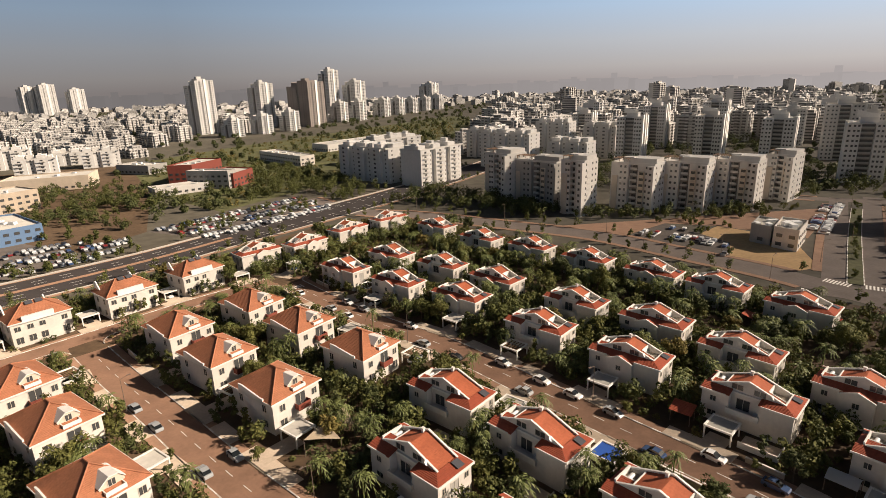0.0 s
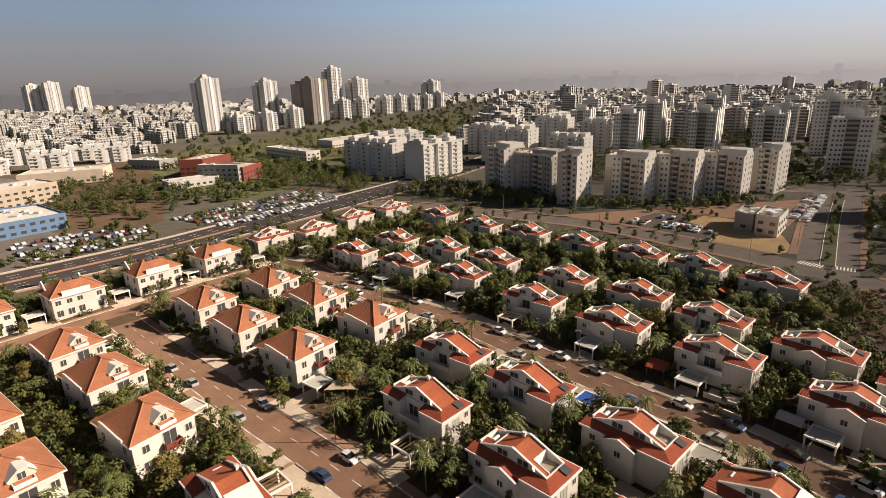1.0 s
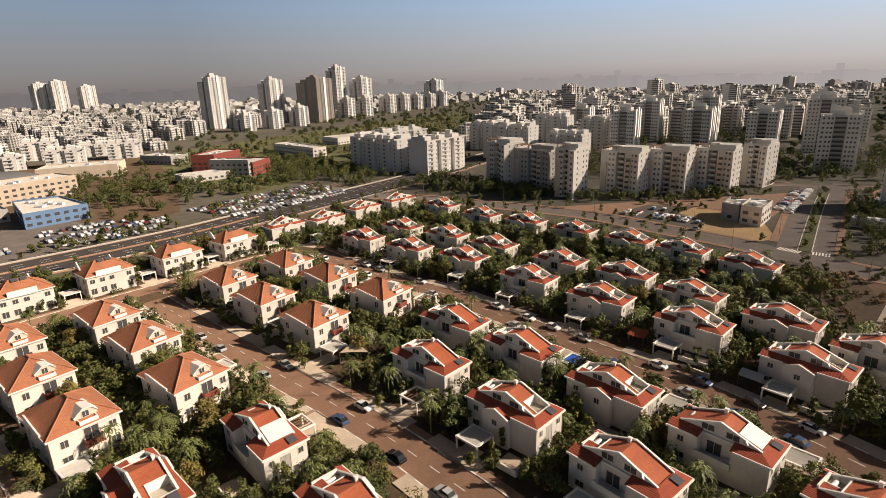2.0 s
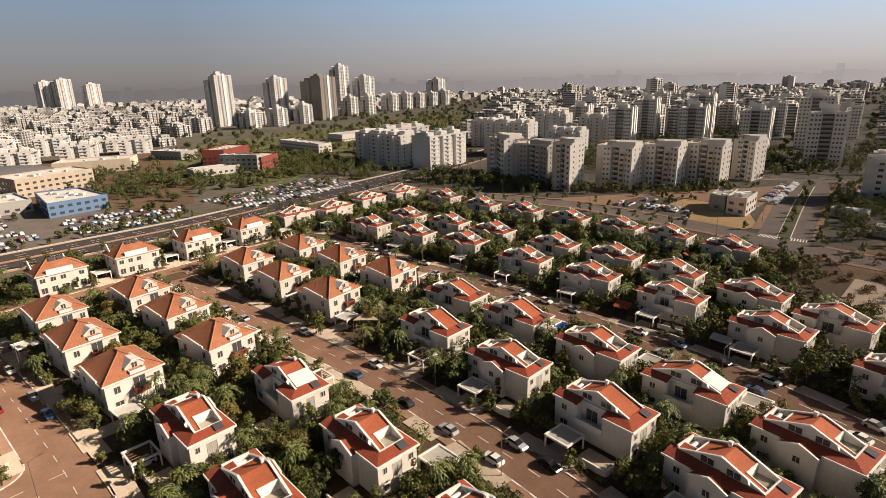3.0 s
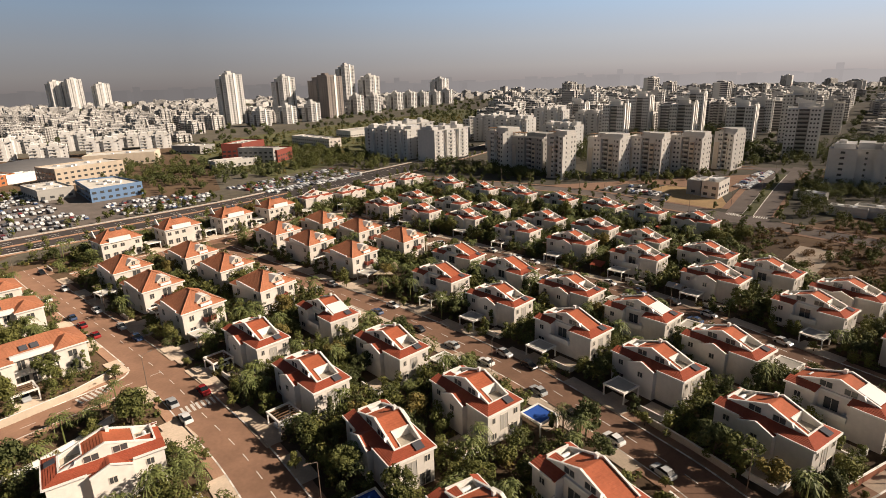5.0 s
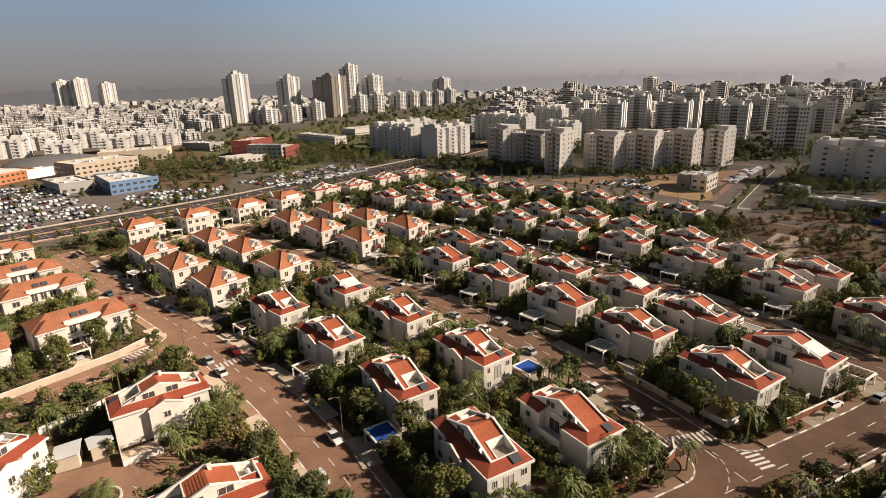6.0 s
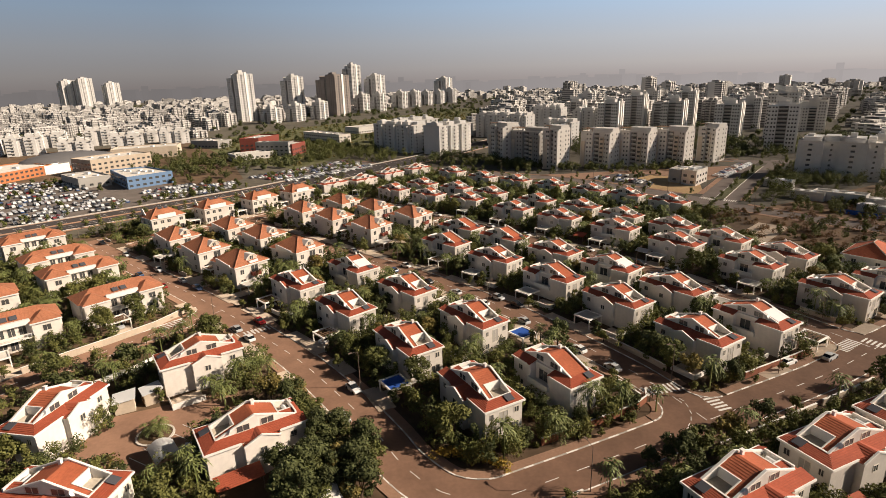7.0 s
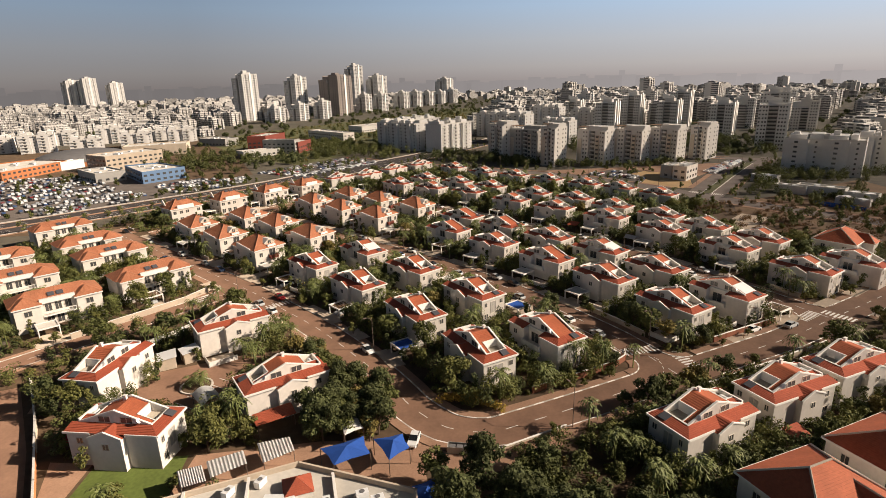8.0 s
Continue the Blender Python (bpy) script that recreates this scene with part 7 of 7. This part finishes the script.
def street_trees(key, gap, off, low, high, seed):
    r = random.Random(seed)
    line, half = ROADS[key]
    out = []
    for k in range(3, len(line) - 3, gap):
        d = (line[k + 1] - line[k - 1]).normalized()
        for side_sign in (1, -1):
            q = (line[k] + Vector((-d.y, d.x)) * side_sign * (half + off) + Vector((r.uniform(-1, 1), r.uniform(-1, 1)))) / PLAN
            if r.random() < 0.75 and plan_distance(q.x, q.y)[1] > 0.4 and abs(q.x) < 0.9 * (q.y + 120):
                h = r.uniform(low, high)
                out.append((q.x, q.y, h, h * 0.36))
    return out


rows = street_trees("cross", 4, 2.0, 3.5, 6.0, 81) + street_trees("avenue_right", 4, 2.6, 3.0, 5.0, 82) + street_trees("boulevard", 4, 3.0, 3.5, 6.5, 83) + street_trees("far_cross", 4, 2.5, 4.0, 7.0, 84)
rows += grove([(62, 196), (130, 196), (152, 214), (128, 212), (66, 206)], 34, 85, 2.5, 5.0)
rows += grove([(-108, 208), (-68, 264), (-47, 240), (-80, 196)], 26, 86, 3.0, 4.5)
rows += grove([(84, 176), (100, 186), (112, 178), (104, 190), (90, 196)], 16, 87, 1.5, 3.0)
grove_rng = random.Random(91)
grove = []
while len(grove) < 56:
    x, y = grove_rng.uniform(-3, 40), grove_rng.uniform(-60, -34)
    near, road = plan_distance(x, y)
    if near > 1.2 and road > 3.4 and y < -41.5 + 0.52 * (x - 2) + 1.0 and not (26 < x and y < -46):
        grove.append((x, y, grove_rng.uniform(3.6, 5.6), grove_rng.uniform(1.7, 2.5)))
forest("grove_trees", grove[::2], 0.4, LEAF[2], 92, "dark green trees crowding the bank below the bend", 85)
forest("grove_trees", grove[1::2], 0.4, LEAF[0], 93, "green trees crowding the bank below the bend", 85)
forest("street_trees", rows, 0.6, LEAF[0], 88, "small green trees lining the avenues", 26)

woods = []
r2 = random.Random(8)
for k in range(3000):
    x, y = r2.uniform(-900, 1100), 240 + 1300 * r2.random() ** 1.3
    if abs(x) > 0.88 * (y + 110) or (y < 330 and -60 < x < 150) or plan_distance(x, y)[1] < 2.0:
        continue
    if city_zone(x, y) and r2.random() < 0.35 or (y < 420 and x < -225):
        continue
    woods.append((x, y, r2.uniform(2.0, 3.6) * (1 + y / 2500), r2.uniform(5, 9)))
brush("far_woods", woods, 1.7, LEAF[2], 40, "dark green trees scattered through the city", "woods")

# ---- the kindergarten and the court in front ----
low_building("kindergarten", [(-37, -49.5), (-22, -43), (-7.6, -48), (-10, -62), (-38, -62)], 4.6, WALL_STONE, CONCRETE, "flat-roofed kindergarten with a pale parapet", 0, 6, 50)
for ax, ay, bx, by in ((-33.5, -48, -31, -58), (-27, -45.8, -24.8, -55), (-17.5, -45.2, -15, -54), (-31, -58, -15, -54)):
    d = Vector((bx - ax, by - ay)) * PLAN
    w = thing("roof_wall", "low beige parapet wall on the kindergarten roof", "wall", "roof walls")
    bm = bmesh.new()
    box(bm, 0, d.length, -0.15, 0.15, 0, 0.8)
    part("wall", bm, WALL_STONE, w)
    bm = bmesh.new()
    box(bm, -0.03, d.length + 0.03, -0.21, 0.21, 0.8, 0.88)
    part("coping", bm, COPING, w)
    w.matrix_basis = pose(ax * PLAN, ay * PLAN, 4.68, 0, 0, math.degrees(math.atan2(d.y, d.x)))
pyramid = thing("roof_light", "small red tiled pyramid roof on the kindergarten", "roof")
for k in range(4):
    a, b = radians(90 * k + 45), radians(90 * k + 135)
    p, q = Vector((3.0 * math.cos(a), 3.0 * math.sin(a), 0)), Vector((3.0 * math.cos(b), 3.0 * math.sin(b), 0))
    part("roof_slope", slope(bmesh.new(), p, q, (0, 0, 1.5), (0, 0, 1.5)), TILE_RED, pyramid)
bm = bmesh.new()
box(bm, -2.0, 2.0, -2.0, 2.0, -0.9, 0.0)
part("wall", bm, PLASTER, pyramid)
pyramid.matrix_basis = pose(-21 * PLAN, -47.3 * PLAN, 5.55, 0, 0, 20)


def sail(corners, mat, label, post=True, sag=0.5):
    """A shade cloth stretched between posts. corners: plan x, y and height in metres."""
    s = thing("shade_sail", label, "shade sail", "shade sails")
    pts = [Vector((x * PLAN, y * PLAN, z)) for x, y, z in corners]
    mid = sum(pts, Vector()) / len(pts)
    top = Vector((0, 0, sag))
    bm = bmesh.new()
    n = len(pts)
    for k in range(n):
        p, q = pts[k] - mid, pts[(k + 1) % n] - mid
        a = bm.verts.new(p)
        b = bm.verts.new((p + q) / 2 * 0.9)
        c = bm.verts.new(q)
        d = bm.verts.new(top)
        bm.faces.new((a, b, d))
        bm.faces.new((b, c, d))
    bmesh.ops.remove_doubles(bm, verts=bm.verts, dist=0.001)
    bmesh.ops.solidify(bm, geom=bm.faces, thickness=0.03)
    part("cloth", bm, mat, s)
    for p in pts:
        bm = bmesh.new()
        limb(bm, (p.x - mid.x, p.y - mid.y, -mid.z), p - mid + Vector((0, 0, 0.15)), 0.07, 0.07, 8)
        part("post", bm, POLE, s)
    s.matrix_basis = Matrix.Translation(mid)
    return s


sail([(-20.6, -38.4, 3.2), (-15.4, -35.9, 3.2), (-14.0, -39.5, 3.2), (-18.2, -41.7, 3.2)], BLUE_CLOTH, "bright blue peaked shade sail on posts", sag=1.0)
sail([(-14.0, -36.6, 3.2), (-10.3, -35.5, 3.2), (-9.1, -38.5, 3.2), (-11.5, -40.9, 3.2)], BLUE_CLOTH, "bright blue peaked shade sail on posts", sag=1.0)
sail([(-8.4, -45.6, 3.2), (-5.8, -44.2, 3.2), (-4.4, -47.6, 3.2), (-7.6, -49.0, 3.2)], BLUE_CLOTH, "bright blue peaked shade sail on posts", sag=1.0)
sail([(-19.3, -32.2, 3.4), (-16.9, -31.5, 3.4), (-15.6, -34.3, 3.4), (-17.9, -35.9, 3.4)], COPING, "white shade cloth on posts", sag=0.4)
sail([(-20.7, 68.9, 3.6), (-18.4, 72.9, 4.6), (-15.4, 69.1, 3.4)], CLOTH, "beige triangular shade sail on posts", sag=-0.2)
sail([(-18.1, 73.5, 3.6), (-15.8, 77.0, 4.6), (-14.0, 72.6, 3.4)], CLOTH, "beige triangular shade sail on posts", sag=-0.2)


def canopy_roof(corners, label):
    """A corrugated white sheet roof on four posts."""
    s = thing("canopy", label, "canopy", "canopies")
    p = [Vector((x * PLAN, y * PLAN, 3.2)) for x, y in corners]
    mid = sum(p, Vector()) / 4
    bm = bmesh.new()
    n = 20
    rows = []
    for k in range(n + 1):
        z = Vector((0, 0, 0.07 if k % 2 else -0.07))
        rows.append((bm.verts.new(p[0].lerp(p[1], k / n) - mid + z + Vector((0, 0, 0.35))), bm.verts.new(p[3].lerp(p[2], k / n) - mid + z)))
    for a, b in zip(rows, rows[1:]):
        bm.faces.new((a[0], b[0], b[1], a[1]))
    bmesh.ops.solidify(bm, geom=bm.faces, thickness=0.04)
    part("sheet", bm, METAL, s, "white corrugated sheet")
    for q in p:
        bm = bmesh.new()
        limb(bm, ((q - mid) * 0.94).xy.to_3d() + Vector((0, 0, -3.2)), ((q - mid) * 0.94).xy.to_3d(), 0.06, 0.06, 6)
        part("post", bm, POLE, s)
    s.matrix_basis = Matrix.Translation(mid)


for ring in ([(-37.1, -42.6), (-34.5, -41.5), (-32.9, -44.1), (-35.5, -45.2)], [(-34.2, -40.9), (-30.3, -38.8), (-29.1, -41.0), (-32.6, -43.6)], [(-29.0, -37.4), (-25.1, -36.1), (-23.8, -38.6), (-27.1, -41.0)]):
    canopy_roof(ring, "white corrugated canopy over the play yard")

# the planted island in the parking court
island = thing("planting_island", "kerbed planting island in the parking court", "planter")
bm = bmesh.new()
bmesh.ops.create_cone(bm, cap_ends=True, segments=24, radius1=3.4, radius2=3.4, depth=0.25)
part("kerb", bm, KERB, island)
bm = bmesh.new()
bmesh.ops.create_cone(bm, cap_ends=True, segments=24, radius1=3.0, radius2=3.0, depth=0.05, matrix=Matrix.Translation((0, 0, 0.13)))
part("soil", bm, SOIL, island)
island.matrix_basis = pose(-45.6 * PLAN, -18.2 * PLAN, 0.14)
for x, y in ((-46.5, -18.0), (-44.8, -18.8), (-45.4, -17.2)):
    grow(palms[2], x, y, 0.9, x * 40)


# ---- street lamps ----
def street_lamp():
    s = thing("street_lamp", "grey steel street lamp with a curved arm", "street lamp", "street lamps")
    bm = bmesh.new()
    limb(bm, (0, 0, 0), (0, 0, 8.2), 0.09, 0.05, 8)
    part("pole", bm, POLE, s)
    bm = bmesh.new()
    limb(bm, (0, 0, 8.15), (1.6, 0, 8.6), 0.05, 0.04, 6)
    part("arm", bm, POLE, s)
    bm = bmesh.new()
    box(bm, 1.4, 2.2, -0.14, 0.14, 8.53, 8.68)
    part("head", bm, POLE, s)
    return s


lamp = street_lamp()
lamp_used = []
for key, gap in (("west", 27), ("middle", 25), ("east", 25), ("cross", 12), ("boulevard", 18), ("avenue_left", 14)):
    line, half = ROADS[key]
    for k in range(6, min(len(line) - 3, 160), gap):
        d = (line[k + 1] - line[k - 1]).normalized()
        sgn = 1 if (k // gap) % 2 else -1
        n = Vector((-d.y, d.x)) * sgn
        q = line[k] + n * (half + 0.6)
        if plan_distance(q.x / PLAN, q.y / PLAN)[1] < 0.2:
            continue
        m = pose(q.x, q.y, 0.1, 0, 0, math.degrees(math.atan2(-n.y, -n.x)))
        if lamp_used:
            copy_thing(lamp, m)
        else:
            lamp.matrix_basis = m
            lamp_used.append(1)


# ---- yards, walls, sheds and awnings in the foreground ----
def yard_wall(points, height, mat, label, thick=0.24):
    """A wall along plan points, each straight run a part with its coping."""
    w = thing("garden_wall", label, "wall", "garden walls")
    for (ax, ay), (bx, by) in zip(points, points[1:]):
        a, b = Vector((ax, ay)) * PLAN, Vector((bx, by)) * PLAN
        d = b - a
        m = pose(a.x, a.y, 0, 0, 0, math.degrees(math.atan2(d.y, d.x)))
        bm = bmesh.new()
        box(bm, -0.1, d.length + 0.1, -thick / 2, thick / 2, 0, height)
        part("wall", bm, mat, w).matrix_basis = m
        bm = bmesh.new()
        box(bm, -0.12, d.length + 0.12, -thick / 2 - 0.05, thick / 2 + 0.05, height, height + 0.09)
        part("coping", bm, COPING, w).matrix_basis = m


yard_wall([(-74.1, -16.6), (-69.5, -22.5), (-64.2, -29.4), (-60.1, -35.3)], 1.8, WALL_STONE, "beige rendered wall along a paved path")
yard_wall([(-60.1, -35.3), (-55.5, -41.9), (-52, -47)], 1.6, ORANGE_WALL, "orange rendered wall beside a paved yard")
yard_wall([(-2.9, -36.6), (3.0, -36.0), (12.3, -31.3)], 0.6, WALL_STONE, "low kerb wall of a planting bed")
yard_wall([(9.0, -22.2), (12.5, -20.4), (19.7, -16.7), (24.3, -14.2), (26.4, -12.2), (26.9, -10.2)], 1.5, BRICK_RED, "red-brown rendered garden wall curving round the corner")
yard_wall([(44.5, -6.0), (50, -3.2), (60, 1.9)], 1.5, BRICK_RED, "red-brown rendered garden wall along the street")
yard_wall([(-78.5, 0.5), (-74.5, 5.8), (-69.2, 12.4), (-64.2, 19.4), (-62.0, 24.8), (-61.6, 28.2)], 1.7, WALL_STONE, "pale garden wall curving round a corner")
yard_wall([(-62.5, -4.5), (-58.3, 1.0), (-55.4, 6.6), (-53.5, 12.6)], 1.5, COPING, "white rendered garden wall along the side lane")


def awning(x, y, turn, wide, deep, high, mat, label, tiled=False, arch=False):
    """A sloping or arched roof on posts beside a house, in metres."""
    s = thing("awning", label, "awning", "awnings")
    bm = bmesh.new()
    if tiled:
        slope(bm, (-0.2, -0.2, high), (wide + 0.2, -0.2, high), (wide + 0.2, deep, high + deep * 0.33), (-0.2, deep, high + deep * 0.33))
    else:
        rows = []
        for k in range(13):
            u = k / 12
            z = high + (1.0 * math.sin(math.pi * u) if arch else 0.35 * u)
            rows.append((bm.verts.new((0, deep * u, z)), bm.verts.new((wide, deep * u, z))))
        for a, b in zip(rows, rows[1:]):
            bm.faces.new((a[0], a[1], b[1], b[0]))
        bmesh.ops.solidify(bm, geom=bm.faces, thickness=0.05)
    part("roof", bm, mat, s)
    for px in (0.1, wide - 0.1):
        for py in (0.1, deep - 0.1):
            bm = bmesh.new()
            limb(bm, (px, py, 0), (px, py, high + (0.3 * py / deep if not tiled else py * 0.33)), 0.07, 0.07, 6)
            part("post", bm, POLE, s)
    s.matrix_basis = pose(x * PLAN, y * PLAN, 0.03, 0, 0, turn)


awning(-43.8, -23.6, -49, 6.2, 4.2, 2.3, METAL, "arched silver sheet carport in the parking court", arch=True)
awning(-56.5, -35.5, -2, 6.0, 3.0, 2.5, RED_CLOTH, "dark red cloth awning beside a villa")
awning(-30.7, -32.4, 34, 7.0, 2.7, 2.5, TILE_RED, "red tiled lean-to roof along a villa", tiled=True)
awning(40.2, -38.0, 24, 3.6, 2.8, 2.6, TILE_RED, "red tiled lean-to roof beside a villa", tiled=True)
awning(80.6, 102.6, 42, 3.0, 3.2, 2.8, RED_CLOTH, "bright red cloth awning beside a villa")
awning(64.6, 106.2, 44, 3.6, 2.8, 2.6, TILE_RED, "red tiled lean-to roof beside a villa", tiled=True)
awning(34.4, 74.6, -43, 4.0, 3.0, 2.6, TILE_RED, "red tiled lean-to roof beside a villa", tiled=True)
awning(47.4, 58.4, -50, 4.6, 3.6, 2.4, METAL, "arched silver sheet carport beside a villa", arch=True)


def shed(x, y, turn, wide, deep, high, label):
    s = thing("shed", label, "shed", "sheds")
    bm = bmesh.new()
    box(bm, 0, wide, 0, deep, 0, high)
    part("wall", bm, WALL_STONE, s)
    bm = bmesh.new()
    extrude(bm, ((-0.3, -0.3, high), (wide + 0.3, -0.3, high), (wide + 0.3, deep + 0.3, high + 0.35), (-0.3, deep + 0.3, high + 0.35)), (0, 0, 0.09))
    part("roof", bm, METAL, s, "white sheet roof")
    bm = bmesh.new()
    box(bm, wide * 0.3, wide * 0.6, -0.05, 0.02, 0.05, 2.0)
    part("door", bm, WOOD, s)
    s.matrix_basis = pose(x * PLAN, y * PLAN, 0.03, 0, 0, turn)


shed(-55.8, -10.2, -62, 4.2, 3.6, 2.5, "small rendered shed with a white sheet roof")
shed(-52.6, -8.6, -50, 3.6, 3.4, 2.6, "small rendered shed with a white sheet roof")


def bin_cage():
    s = thing("waste_bin_cage", "grey slatted cage round waste bins by the kerb", "bin cage")
    for x0, x1, y0, y1 in ((0, 4.2, 0, 0.06), (0, 4.2, 1.5, 1.56), (0, 0.06, 0.06, 1.5), (4.14, 4.2, 0.06, 1.5)):
        bm = bmesh.new()
        box(bm, x0, x1, y0, y1, 0, 1.3)
        part("panel", bm, SHUTTER, s)
    for k in range(3):
        bm = bmesh.new()
        box(bm, 0.3 + k * 1.3, 1.35 + k * 1.3, 0.3, 1.2, 0, 1.15)
        part("bin", bm, GREY_ROOF, s)
    s.matrix_basis = pose(-4.4 * PLAN, -36.6 * PLAN, 0.08, 0, 0, -8)


bin_cage()
brush("bed_shrubs", [(-2.4 + k * 0.75 + 0.2 * math.sin(k * 5), -36.9 + (0.0 if k < 8 else (k - 8) * 0.42) + 0.3 * math.sin(k * 3), 0.55, 1.0) for k in range(19)], 0.28, LEAF[2], 71, "round clipped shrubs in a planting bed", dense=1.8)
# blue site fence on the open land
fence = thing("site_fence", "blue sheet fence round the open land", "fence")
for k in range(9):
    bm = bmesh.new()
    box(bm, 0.03, 2.37, -0.03, 0.03, 0.05, 2.0)
    p = part("panel", bm, BLUE_CLOTH, fence)
    p.matrix_basis = pose(k * 2.4, 0, 0)
fence.matrix_basis = pose(131 * PLAN, 103.6 * PLAN, 0, 0, 0, -54)
# a garden pool
pool = thing("pool", "small turquoise garden pool with a pale rim", "pool")
bm = bmesh.new()
box(bm, 0, 4.6, 0, 2.3, 0, 0.06)
part("water", bm, POOL, pool)
for x0, x1, y0, y1 in ((-0.5, 5.1, -0.5, 0), (-0.5, 5.1, 2.3, 2.8), (-0.5, 0, 0, 2.3), (4.6, 5.1, 0, 2.3)):
    bm = bmesh.new()
    box(bm, x0, x1, y0, y1, 0, 0.14)
    part("rim", bm, COPING, pool)
pool.matrix_basis = pose(41.6 * PLAN, 82.8 * PLAN, 0.03, 0, 0, 47)


def roof_unit():
    u = thing("air_conditioner", "white air-conditioning unit on the flat roof", "air conditioner", "roof units")
    bm = bmesh.new()
    box(bm, -0.9, 0.9, -0.5, 0.5, 0.15, 1.2)
    part("casing", bm, METAL, u)
    bm = bmesh.new()
    bmesh.ops.create_cone(bm, cap_ends=True, segments=14, radius1=0.38, radius2=0.38, depth=0.06, matrix=Matrix.Translation((0, 0, 1.23)))
    part("fan_grille", bm, GREY_ROOF, u)
    for x in (-0.7, 0.7):
        bm = bmesh.new()
        box(bm, x - 0.08, x + 0.08, -0.5, 0.5, 0, 0.15)
        part("foot", bm, POLE, u)
    return u


unit = roof_unit()
unit.matrix_basis = pose(-13.6 * PLAN, -48.6 * PLAN, 4.62, 0, 0, 20)
for x, y, a in ((-11.8, -49.4, 20), (-25.5, -46.4, 70), (-28.6, -48.0, 70), (-17.2, -49.8, 110)):
    copy_thing(unit, pose(x * PLAN, y * PLAN, 4.62, 0, 0, a))
